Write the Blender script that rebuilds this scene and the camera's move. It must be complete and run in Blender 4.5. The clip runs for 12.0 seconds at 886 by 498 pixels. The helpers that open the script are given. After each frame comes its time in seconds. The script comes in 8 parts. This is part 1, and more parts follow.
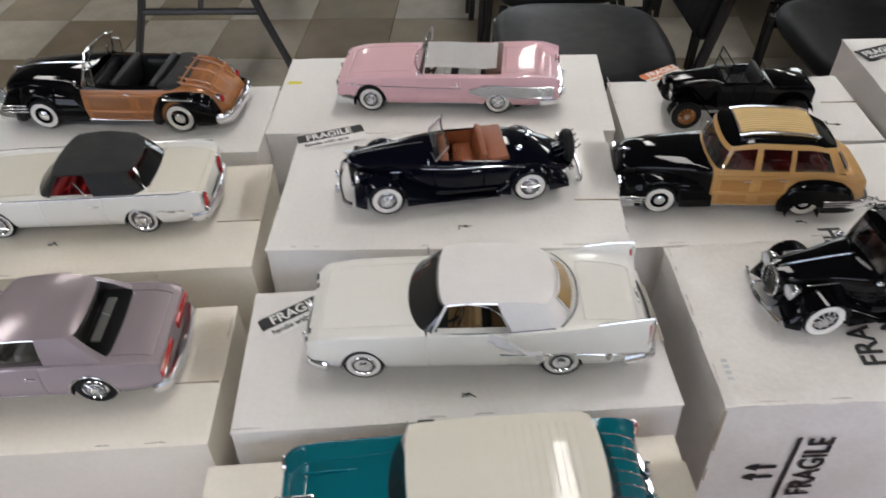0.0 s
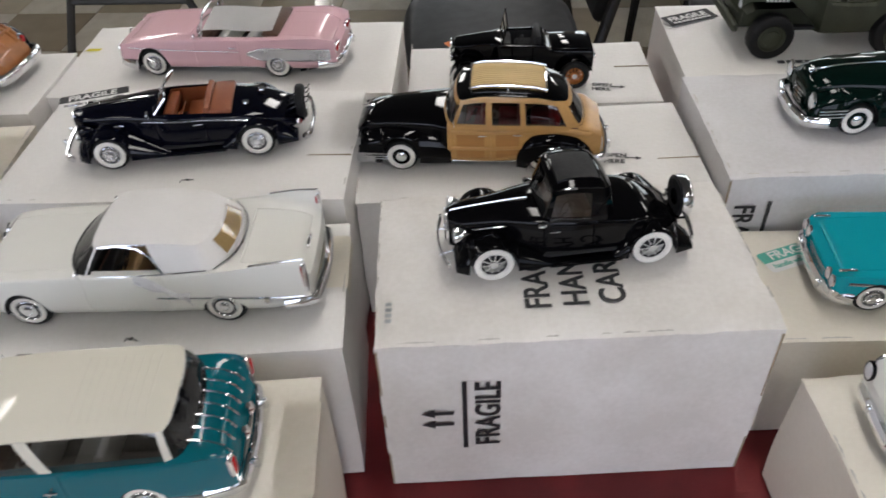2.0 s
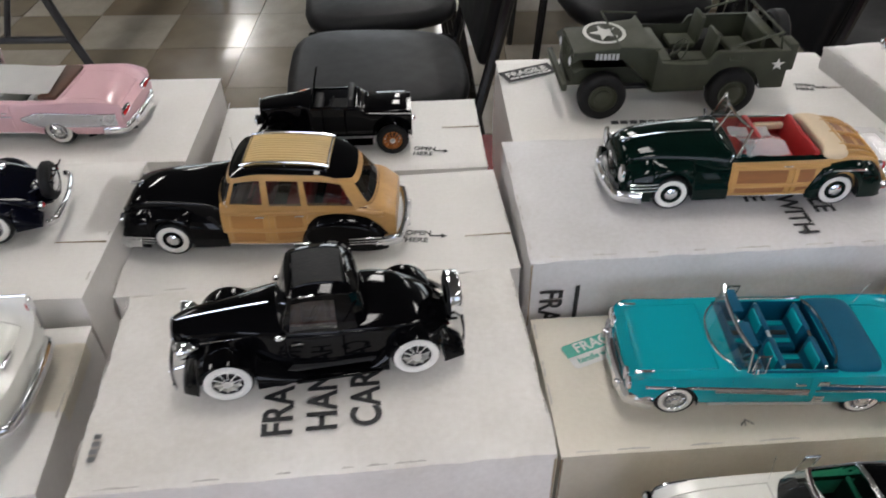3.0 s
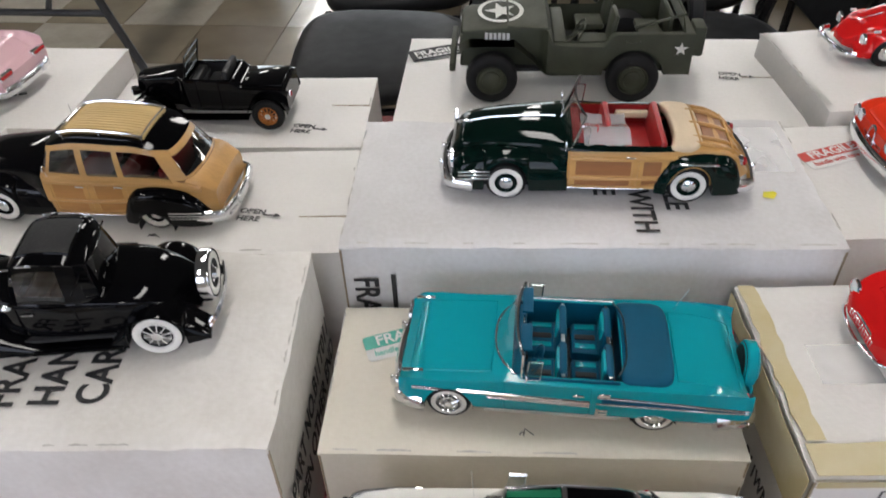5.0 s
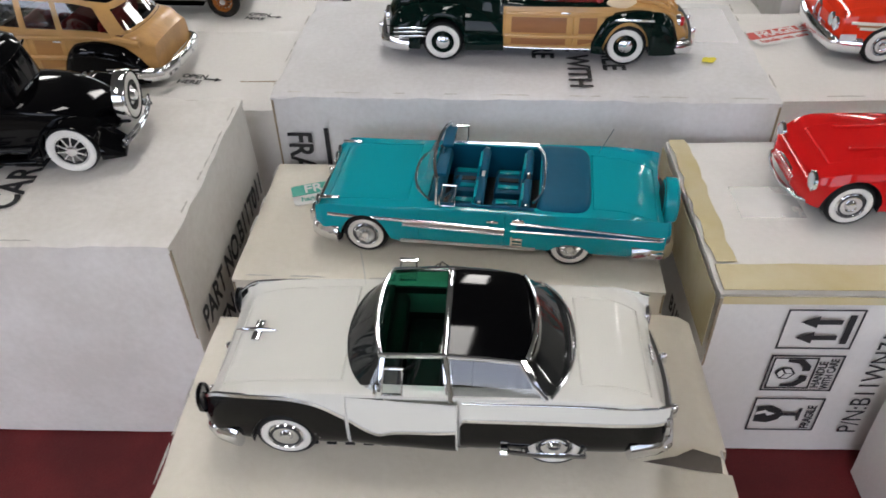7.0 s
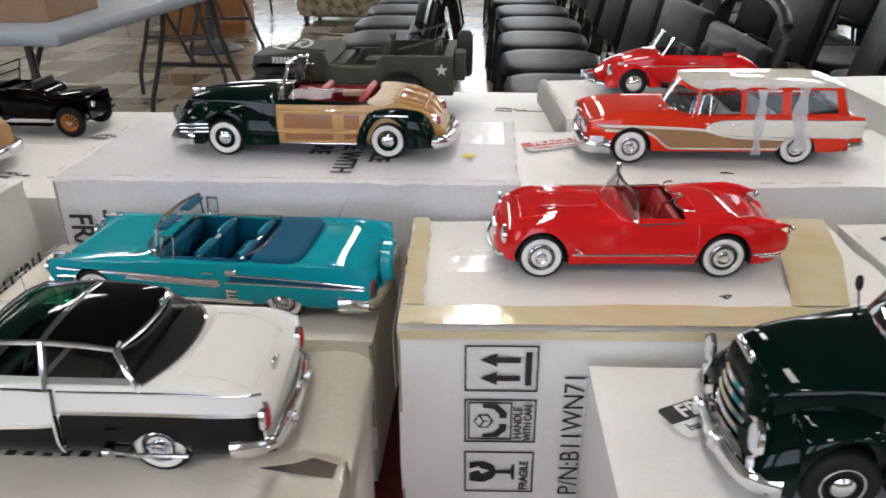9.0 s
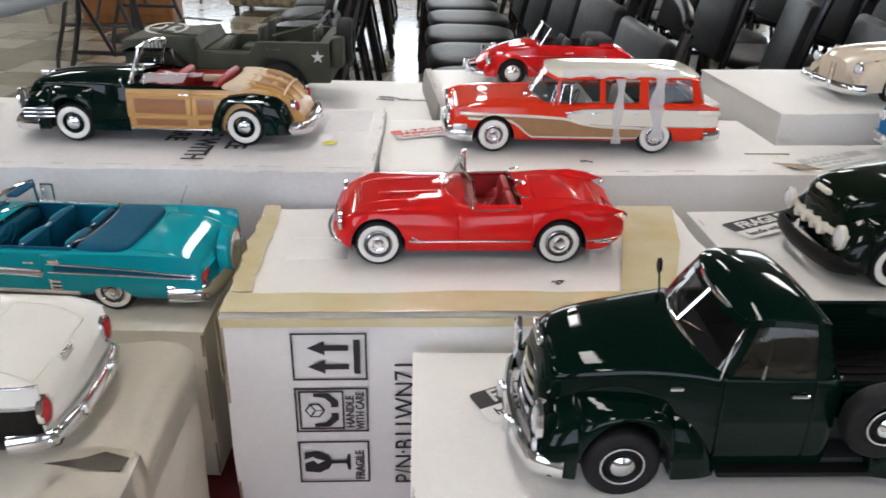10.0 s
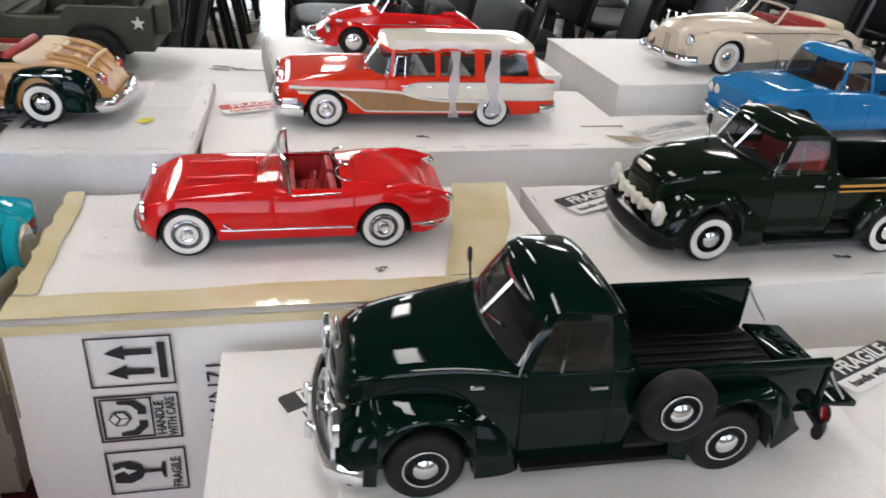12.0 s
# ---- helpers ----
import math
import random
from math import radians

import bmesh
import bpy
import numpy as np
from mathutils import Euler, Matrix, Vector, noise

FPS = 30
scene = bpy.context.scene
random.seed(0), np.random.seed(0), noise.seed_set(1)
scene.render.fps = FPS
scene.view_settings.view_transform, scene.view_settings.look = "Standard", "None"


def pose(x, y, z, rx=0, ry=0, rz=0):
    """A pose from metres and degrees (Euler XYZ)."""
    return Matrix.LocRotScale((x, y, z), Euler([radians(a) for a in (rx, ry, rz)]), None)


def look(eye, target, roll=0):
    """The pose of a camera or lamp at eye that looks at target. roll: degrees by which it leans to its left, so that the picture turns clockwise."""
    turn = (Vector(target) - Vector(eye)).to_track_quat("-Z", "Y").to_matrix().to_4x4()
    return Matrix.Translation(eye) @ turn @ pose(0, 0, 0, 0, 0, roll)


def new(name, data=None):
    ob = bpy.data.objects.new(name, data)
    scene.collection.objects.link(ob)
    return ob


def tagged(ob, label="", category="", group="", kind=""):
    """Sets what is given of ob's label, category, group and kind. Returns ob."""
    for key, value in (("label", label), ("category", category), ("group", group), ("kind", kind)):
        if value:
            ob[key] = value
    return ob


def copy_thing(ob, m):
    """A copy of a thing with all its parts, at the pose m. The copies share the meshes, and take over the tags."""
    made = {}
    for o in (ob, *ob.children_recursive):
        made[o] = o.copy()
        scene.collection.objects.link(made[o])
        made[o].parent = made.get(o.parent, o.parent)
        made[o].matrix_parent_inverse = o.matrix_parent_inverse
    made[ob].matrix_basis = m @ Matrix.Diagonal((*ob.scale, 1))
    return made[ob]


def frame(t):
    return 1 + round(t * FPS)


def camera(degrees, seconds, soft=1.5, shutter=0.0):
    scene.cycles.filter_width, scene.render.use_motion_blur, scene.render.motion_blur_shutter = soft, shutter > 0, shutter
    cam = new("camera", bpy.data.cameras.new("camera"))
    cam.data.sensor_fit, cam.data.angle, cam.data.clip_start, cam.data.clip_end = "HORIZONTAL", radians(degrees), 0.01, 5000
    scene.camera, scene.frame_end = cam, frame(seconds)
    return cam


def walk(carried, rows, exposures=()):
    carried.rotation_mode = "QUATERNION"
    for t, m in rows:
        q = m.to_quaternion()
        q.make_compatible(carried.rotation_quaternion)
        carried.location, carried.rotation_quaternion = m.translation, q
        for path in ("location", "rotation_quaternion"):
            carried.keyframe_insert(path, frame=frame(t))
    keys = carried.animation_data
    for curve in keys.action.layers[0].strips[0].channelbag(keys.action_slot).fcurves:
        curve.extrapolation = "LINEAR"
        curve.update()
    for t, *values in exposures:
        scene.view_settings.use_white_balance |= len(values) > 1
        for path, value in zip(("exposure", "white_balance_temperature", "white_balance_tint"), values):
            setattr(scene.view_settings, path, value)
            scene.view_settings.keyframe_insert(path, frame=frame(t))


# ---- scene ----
cam = camera(60.6, 12.0, 1.6, 0.3)
PATH = [
    (0, (0.071, 0.100, 1.281), (-0.066, 1.597, -0.039), -2.6),
    (0.5, (0.144, 0.098, 1.269), (0.003, 1.552, -0.097), -2.4),
    (1, (0.205, 0.075, 1.260), (0.064, 1.538, -0.097), -1.2),
    (1.5, (0.253, 0.073, 1.254), (0.058, 1.526, -0.106), -2.7),
    (2, (0.292, 0.091, 1.243), (0.149, 1.589, -0.074), -2.9),
    (2.5, (0.357, 0.141, 1.243), (0.268, 1.641, -0.075), -2.5),
    (3, (0.411, 0.178, 1.231), (0.412, 1.728, -0.034), -0.6),
    (3.2, (0.429, 0.177, 1.220), (0.430, 1.796, 0.045), 0.2),
    (4.8, (0.583, 0.21, 1.212), (0.375, 1.747, -0.05), -3.1),
    (5, (0.593, 0.207, 1.209), (0.394, 1.725, -0.079), -2.3),
    (5.5, (0.618, 0.202, 1.194), (0.388, 1.593, -0.225), -4.4),
    (6, (0.633, 0.187, 1.175), (0.342, 1.543, -0.267), -5.9),
    (6.5, (0.647, 0.167, 1.153), (0.389, 1.592, -0.227), -3.2),
    (6.7, (0.643, 0.161, 1.145), (0.41, 1.615, -0.208), -2.3),
    (8.3, (0.766, 0.112, 1.064), (0.527, 1.898, 0.196), 0.5),
    (8.5, (0.78, 0.111, 1.067), (0.503, 1.892, 0.201), -0.4),
    (9, (0.816, 0.112, 1.069), (0.583, 1.908, 0.219), -0.5),
    (9.5, (0.85, 0.122, 1.068), (0.717, 1.916, 0.194), 0.5),
    (10, (0.875, 0.121, 1.063), (0.796, 1.924, 0.2), 1.3),
    (10.5, (0.887, 0.125, 1.063), (0.986, 1.938, 0.226), 2.5),
    (11, (0.892, 0.135, 1.063), (1.092, 1.94, 0.225), 3.1),
    (11.5, (0.89, 0.139, 1.067), (1.076, 1.931, 0.199), 3.7),
    (12, (0.908, 0.143, 1.067), (1.141, 1.894, 0.13), 4.0),
]
walk(cam, [(t, look(eye, target, roll)) for t, eye, target, roll in PATH],
     exposures=((0, -0.06), (1.2, -0.14), (2.6, -0.10), (5, 0.06), (6.2, -0.02), (6.7, -0.04), (8.5, 0.11), (10.5, 0.21), (12, 0.24)))

# ---- world and light ----
world = bpy.data.worlds.new("world")
scene.world = world
world.use_nodes = True
wn = world.node_tree
sky = wn.nodes.new("ShaderNodeTexSky")
sky.sky_type, sky.sun_disc = "NISHITA", False
sky.sun_elevation, sky.sun_rotation = radians(38), radians(30)
wn.links.new(sky.outputs[0], wn.nodes["Background"].inputs[0])
wn.nodes["Background"].inputs[1].default_value = 0.12


def area(name, eye, target, sx, sy, power, color=(1, 1, 1)):
    d = bpy.data.lights.new(name, "AREA")
    d.shape, d.size, d.size_y, d.energy, d.color = "RECTANGLE", sx, sy, power, color
    ob = new(name, d)
    ob.matrix_world = look(eye, target)
    return ob


sun_data = bpy.data.lights.new("sun", "SUN")
sun_data.energy, sun_data.angle, sun_data.color = 2.5, radians(0.6), (1, 0.95, 0.88)
new("sun", sun_data).matrix_world = look((6, 12, 11), (0, 0, 0))
for wx in (-3.4, -0.2, 3.0, 6.2):
    area("window_light", (wx, 11.9, 1.75), (wx, 5, 1.2), 2.2, 1.7, 50, (0.86, 0.93, 1.0))
for wx, power in ((-2.6, 52), (0.6, 40), (3.8, 12)):
    area("window_light", (wx, -3.4, 1.75), (wx, 2, 1.0), 2.2, 1.7, power, (0.78, 0.82, 1.0))

# ---- materials ----
MATS = {}


def mat(name, color, rough=0.5, metal=0.0, var=0.0, scale=30.0, bump=0.0, coat=0.0, spec=0.5, color2=None, bscale=None, stretch=(1, 1, 1)):
    """A principled material with noise at two scales in colour, gloss and relief."""
    if name in MATS:
        return MATS[name]
    m = bpy.data.materials.new(name)
    MATS[name] = m
    m.use_nodes = True
    nt = m.node_tree
    n, l = nt.nodes, nt.links
    p = n["Principled BSDF"]
    p.inputs["Base Color"].default_value = (*color, 1)
    p.inputs["Roughness"].default_value = rough
    p.inputs["Metallic"].default_value = metal
    p.inputs["Coat Weight"].default_value = coat
    p.inputs["Coat Roughness"].default_value = 0.04
    p.inputs["Specular IOR Level"].default_value = spec
    m.diffuse_color = (*color, 1)
    if not (var or bump):
        return m
    tc = n.new("ShaderNodeTexCoord")
    mp = n.new("ShaderNodeMapping")
    mp.inputs["Scale"].default_value = stretch
    l.new(tc.outputs["Object"], mp.inputs[0])
    big = n.new("ShaderNodeTexNoise")
    big.inputs["Scale"].default_value = scale
    big.inputs["Detail"].default_value = 5
    fine = n.new("ShaderNodeTexNoise")
    fine.inputs["Scale"].default_value = bscale or scale * 9
    fine.inputs["Detail"].default_value = 3
    l.new(mp.outputs[0], big.inputs[0])
    l.new(mp.outputs[0], fine.inputs[0])
    if var:
        ramp = n.new("ShaderNodeValToRGB")
        c2 = color2 or tuple(c * (1 - var) for c in color)
        ramp.color_ramp.elements[0].position, ramp.color_ramp.elements[1].position = 0.36, 0.64
        ramp.color_ramp.elements[0].color, ramp.color_ramp.elements[1].color = (*c2, 1), (*color, 1)
        mixn = n.new("ShaderNodeMath")
        mixn.operation = "MULTIPLY_ADD"
        mixn.inputs[1].default_value, mixn.inputs[2].default_value = 0.3, -0.15
        l.new(fine.outputs[0], mixn.inputs[0])
        add = n.new("ShaderNodeMath")
        l.new(big.outputs[0], add.inputs[0])
        l.new(mixn.outputs[0], add.inputs[1])
        l.new(add.outputs[0], ramp.inputs[0])
        l.new(ramp.outputs[0], p.inputs["Base Color"])
        rr = n.new("ShaderNodeMapRange")
        rr.inputs[3].default_value, rr.inputs[4].default_value = min(1, rough * 1.15 + 0.01), rough * 0.85
        l.new(add.outputs[0], rr.inputs[0])
        l.new(rr.outputs[0], p.inputs["Roughness"])
    if bump:
        b = n.new("ShaderNodeBump")
        b.inputs["Strength"].default_value = bump
        b.inputs["Distance"].default_value = 0.001
        l.new(fine.outputs[0], b.inputs["Height"])
        l.new(b.outputs[0], p.inputs["Normal"])
    return m


def glass(name, tint=(0.82, 0.86, 0.86), gloss=0.10):
    m = bpy.data.materials.new(name)
    m.use_nodes = True
    n, l = m.node_tree.nodes, m.node_tree.links
    n.remove(n["Principled BSDF"])
    tr, gl, fr, mx = (n.new("ShaderNode" + k) for k in ("BsdfTransparent", "BsdfGlossy", "LayerWeight", "MixShader"))
    tr.inputs[0].default_value = (*tint, 1)
    gl.inputs["Roughness"].default_value = 0.03
    fr.inputs[0].default_value = 0.5
    pw, ma = n.new("ShaderNodeMath"), n.new("ShaderNodeMath")
    pw.operation, ma.operation = "POWER", "MULTIPLY_ADD"
    pw.inputs[1].default_value, ma.inputs[1].default_value, ma.inputs[2].default_value = 5.0, 0.98 - gloss, gloss
    l.new(fr.outputs["Facing"], pw.inputs[0])
    l.new(pw.outputs[0], ma.inputs[0])
    l.new(ma.outputs[0], mx.inputs[0])
    l.new(tr.outputs[0], mx.inputs[1])
    l.new(gl.outputs[0], mx.inputs[2])
    l.new(mx.outputs[0], n["Material Output"].inputs[0])
    return m


def paint(name, color, rough=0.055, metal=0.0):
    return mat(name, color, rough, metal, var=0.025, scale=18, bump=0.006, bscale=160, spec=0.34 if max(color) > 0.03 else 0.2)


CARD = mat("white_card", (0.80, 0.78, 0.755), 0.42, var=0.10, scale=7, bump=0.25, bscale=260, color2=(0.73, 0.71, 0.68))
CREAMCARD = mat("cream_card", (0.81, 0.765, 0.675), 0.42, var=0.10, scale=6, bump=0.25, bscale=260, color2=(0.74, 0.69, 0.59))
LILACCARD = mat("cool_white_card", (0.70, 0.69, 0.70), 0.42, var=0.14, scale=9, bump=0.25, bscale=260, color2=(0.58, 0.565, 0.56))
WORNCARD = mat("worn_white_card", (0.78, 0.755, 0.725), 0.45, var=0.25, scale=13, bump=0.35, bscale=240, color2=(0.66, 0.63, 0.59))
SCUFF = mat("scuffed_card", (0.60, 0.57, 0.53), 0.7, var=0.3, scale=90, bump=0.4, bscale=400)
KRAFT = mat("bare_board", (0.36, 0.29, 0.20), 0.8, var=0.25, scale=40, bump=0.4)
DARKBOARD = mat("shaded_board", (0.10, 0.085, 0.07), 0.85, var=0.2, scale=40)
INK = mat("black_ink", (0.02, 0.02, 0.022), 0.55, var=0.2, scale=90)
REDINK = mat("red_ink", (0.62, 0.07, 0.05), 0.5, var=0.15, scale=60)
ORANGEINK = mat("orange_ink", (0.65, 0.17, 0.04), 0.5, var=0.15, scale=60)
STRIPEINK = mat("gold_orange_stripe", (0.62, 0.30, 0.06), 0.4, var=0.1, scale=60)
GREENINK = mat("green_ink", (0.10, 0.48, 0.38), 0.5, var=0.15, scale=60)
YELLOWINK = mat("yellow_mark", (0.75, 0.66, 0.03), 0.5, var=0.15, scale=60)
PAPER = mat("label_paper", (0.80, 0.79, 0.77), 0.5, var=0.05, scale=40)
TAPE = mat("packing_tape", (0.60, 0.51, 0.29), 0.16, var=0.30, scale=26, bump=0.5, bscale=70, color2=(0.66, 0.59, 0.40), coat=0.4)
TISSUE = mat("white_tissue", (0.88, 0.87, 0.87), 0.7, var=0.06, scale=80, bump=0.6, bscale=300)
TISSUE.node_tree.nodes["Principled BSDF"].inputs["Alpha"].default_value = 0.62
CLOTH = mat("red_damask", (0.17, 0.010, 0.012), 0.62, var=0.45, scale=22, bump=0.5, bscale=900, color2=(0.11, 0.006, 0.008))
CHROME = mat("chrome", (0.82, 0.83, 0.85), 0.09, 1.0, var=0.04, scale=60, bump=0.02)
DULL = mat("satin_steel", (0.55, 0.56, 0.58), 0.3, 1.0, var=0.1, scale=60)
SLOTS = mat("dark_hub_slots", (0.06, 0.06, 0.065), 0.3, 0.6, var=0.2, scale=90)
RUBBER = mat("tyre_rubber", (0.009, 0.009, 0.0095), 0.6, var=0.25, scale=120, bump=0.2, spec=0.25)
WHITEWALL = mat("whitewall_rubber", (0.74, 0.72, 0.68), 0.5, var=0.08, scale=120)
DARK = mat("dark_underside", (0.012, 0.012, 0.013), 0.7, var=0.2, scale=60)
GLASS = glass("car_glass")
WRAP = mat("clear_wrapping", (0.80, 0.81, 0.84), 0.12, var=0.1, scale=60, bump=0.5, bscale=200)
WRAP.node_tree.nodes["Principled BSDF"].inputs["Alpha"].default_value = 0.42
# clear tape: the white film colour stands in for window glare
TAPEGLARE = mat("clear_tape", (0.90, 0.90, 0.90), 0.08, var=0.05, scale=40, bump=0.2, bscale=60)
TAPEGLARE.node_tree.nodes["Principled BSDF"].inputs["Alpha"].default_value = 0.3
GREENGLASS = glass("green_glass", (0.03, 0.25, 0.15), 0.03)
LAMP = mat("lamp_lens", (0.75, 0.76, 0.78), 0.08, 0.35, coat=0.8)
REDLENS = mat("red_lens", (0.40, 0.01, 0.012), 0.1, coat=0.8)

# ---- builders ----


def empty(name, m=None):
    ob = new(name)
    ob.empty_display_size = 0.02
    if m is not None:
        ob.matrix_world = m
    return ob


def link(name, me, parent, label=""):
    ob = new(name, me)
    ob.parent = parent
    if label:
        tagged(ob, label)
    return ob


def mesh(name, verts, faces, mats, idx=None, smooth=40):
    me = bpy.data.meshes.new(name)
    me.from_pydata([tuple(v) for v in verts], [], faces)
    for m in mats if isinstance(mats, (list, tuple)) else (mats,):
        me.materials.append(m)
    if idx:
        me.polygons.foreach_set("material_index", idx)
    if smooth:
        me.polygons.foreach_set("use_smooth", [True] * len(faces))
        me.set_sharp_from_angle(angle=radians(smooth))
    me.update()
    return me


def finish(bm, name, m, smooth=40, scale=1.0):
    if scale != 1.0:
        bmesh.ops.scale(bm, vec=(scale,) * 3, verts=bm.verts)
    bmesh.ops.recalc_face_normals(bm, faces=bm.faces)
    me = bpy.data.meshes.new(name)
    bm.to_mesh(me)
    bm.free()
    for q in m if isinstance(m, (list, tuple)) else (m,):
        me.materials.append(q)
    if smooth:
        me.polygons.foreach_set("use_smooth", [True] * len(me.polygons))
        me.set_sharp_from_angle(angle=radians(smooth))
    return me


def part(name, bm, m, parent, label="", smooth=40, scale=1.0):
    return link(name, finish(bm, name, m, smooth, scale), parent, label)


def add_box(bm, c, s, bevel=0.0, rot=None, seg=2):
    r = bmesh.ops.create_cube(bm, size=1.0)["verts"]
    bmesh.ops.scale(bm, vec=s, verts=r)
    if bevel:
        es = list({e for v in r for e in v.link_edges})
        r2 = bmesh.ops.bevel(bm, geom=es, offset=min(bevel, min(s) * 0.49), segments=seg, profile=0.5, affect="EDGES")
        r = list({v for f in r2["faces"] for v in f.verts} | {v for v in r if v.is_valid})
    if rot is not None:
        bmesh.ops.rotate(bm, cent=(0, 0, 0), matrix=rot, verts=r)
    bmesh.ops.translate(bm, vec=c, verts=r)
    return r


def bx(c, s, bevel=0.0, rot=None):
    bm = bmesh.new()
    add_box(bm, c, s, bevel, rot)
    return bm


def tube(bm, pts, r, n=8, closed=False, flat=1.0):
    """Sweep a round section along points; flat squeezes it in z."""
    P = [Vector(p) for p in pts]
    rings = []
    k = len(P)
    for i, p in enumerate(P):
        a = P[(i - 1) % k] if closed or i else p
        b = P[(i + 1) % k] if closed or i < k - 1 else p
        t = (b - a).normalized()
        up = Vector((0, 0, 1)) if abs(t.z) < 0.9 else Vector((0, 1, 0))
        s = t.cross(up).normalized()
        q = s.cross(t)
        rr = r[i] if isinstance(r, (list, tuple)) else r
        rings.append([bm.verts.new(p + s * rr * math.cos(2 * math.pi * j / n) + q * rr * flat * math.sin(2 * math.pi * j / n)) for j in range(n)])
    for i in range(k if closed else k - 1):
        A, B = rings[i], rings[(i + 1) % k]
        for j in range(n):
            bm.faces.new((A[j], A[(j + 1) % n], B[(j + 1) % n], B[j]))
    if not closed:
        bm.faces.new(rings[0][::-1])
        bm.faces.new(rings[-1])
    return bm


def lathe(profile, n=28, axis="y", at=(0, 0, 0), bm=None):
    """Turn (radius, along) pairs about an axis."""
    bm = bm or bmesh.new()
    rings = []
    for r, a in profile:
        ring = []
        for j in range(n if r > 1e-6 else 1):
            c, s = r * math.cos(2 * math.pi * j / n), r * math.sin(2 * math.pi * j / n)
            v = {"y": (c, a, s), "x": (a, c, s), "z": (c, s, a)}[axis]
            ring.append(bm.verts.new((v[0] + at[0], v[1] + at[1], v[2] + at[2])))
        rings.append(ring)
    for A, B in zip(rings, rings[1:]):
        for j in range(n):
            vs = [A[j % len(A)], A[(j + 1) % len(A)], B[(j + 1) % len(B)], B[j % len(B)]]
            vs = [v for i, v in enumerate(vs) if v not in vs[:i]]
            if len(vs) > 2:
                bm.faces.new(vs)
    return bm


def lettering(txt, size, m, parent, mtx, name="lettering", align="LEFT", squeeze=1.0, weight=0.022):
    """Letters in the built-in font as a thin mesh; mtx places the text's plane."""
    cu = bpy.data.curves.new("text", "FONT")
    cu.body, cu.size, cu.align_x, cu.extrude = txt, size, align, 0.00008
    cu.space_line = 0.9
    cu.offset = size * weight
    tmp = new("text", cu)
    me = bpy.data.meshes.new_from_object(tmp)
    bpy.data.objects.remove(tmp)
    me.transform(mtx @ Matrix.Diagonal((squeeze, 1, 1, 1)))
    me.materials.clear()
    me.materials.append(m)
    return link(name, me, parent)


def flat(name, pts, m, parent, mtx, thick=0.0003, label=""):
    """A thin printed or stuck-on patch from a 2D outline."""
    bm = bmesh.new()
    f = bm.faces.new([bm.verts.new((x, y, thick)) for x, y in pts])
    g = bmesh.ops.extrude_face_region(bm, geom=[f])
    bmesh.ops.translate(bm, vec=(0, 0, -thick * 0.9), verts=[v for v in g["geom"] if isinstance(v, bmesh.types.BMVert)])
    bmesh.ops.transform(bm, matrix=mtx, verts=bm.verts)
    return part(name, bm, m, parent, label, smooth=0)


def rect(x0, y0, x1, y1):
    return [(x0, y0), (x1, y0), (x1, y1), (x0, y1)]

# ---- the hall ----


def floor_mat():
    m = bpy.data.materials.new("vinyl_tile")
    m.use_nodes = True
    n, l = m.node_tree.nodes, m.node_tree.links
    p = n["Principled BSDF"]
    info, ramp = n.new("ShaderNodeObjectInfo"), n.new("ShaderNodeValToRGB")
    ramp.color_ramp.interpolation = "CONSTANT"
    e = ramp.color_ramp.elements
    e[0].color, e[1].color, e[1].position = (0.25, 0.20, 0.135, 1), (0.30, 0.25, 0.175, 1), 0.4
    x = e.new(0.8)
    x.color = (0.35, 0.30, 0.22, 1)
    tc, no, mx = n.new("ShaderNodeTexCoord"), n.new("ShaderNodeTexNoise"), n.new("ShaderNodeMixRGB")
    no.inputs["Scale"].default_value, no.inputs["Detail"].default_value = 9, 8
    mx.blend_type = "MULTIPLY"
    mx.inputs[0].default_value = 0.35
    l.new(info.outputs["Random"], ramp.inputs[0])
    l.new(tc.outputs["Object"], no.inputs[0])
    l.new(ramp.outputs[0], mx.inputs[1])
    l.new(no.outputs[0], mx.inputs[2])
    l.new(mx.outputs[0], p.inputs["Base Color"])
    p.inputs["Roughness"].default_value = 0.2
    p.inputs["Coat Weight"].default_value = 0.2
    return m


TILE = floor_mat()
PALETILE = mat("pale_vinyl_tile", (0.44, 0.40, 0.33), 0.2, var=0.15, scale=9, coat=0.2)
GROUT = mat("tile_joint", (0.10, 0.085, 0.06), 0.7, var=0.2, scale=20)
# walls and unseen ceiling are darkened so that black paint reflects little
WALLP = mat("wall_paint", (0.34, 0.32, 0.28), 0.6, var=0.06, scale=3, bump=0.2)
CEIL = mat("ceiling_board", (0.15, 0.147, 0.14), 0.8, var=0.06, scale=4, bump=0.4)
X0, X1, Y0, Y1, H = -5.5, 8.5, -3.5, 12.0, 3.1


def wall(name, boxes):
    bm = bmesh.new()
    for c, s in boxes:
        add_box(bm, c, s)
    return tagged(new(name, finish(bm, name, WALLP, 0)), "plain grey-beige painted hall wall", "wall", kind="structure")


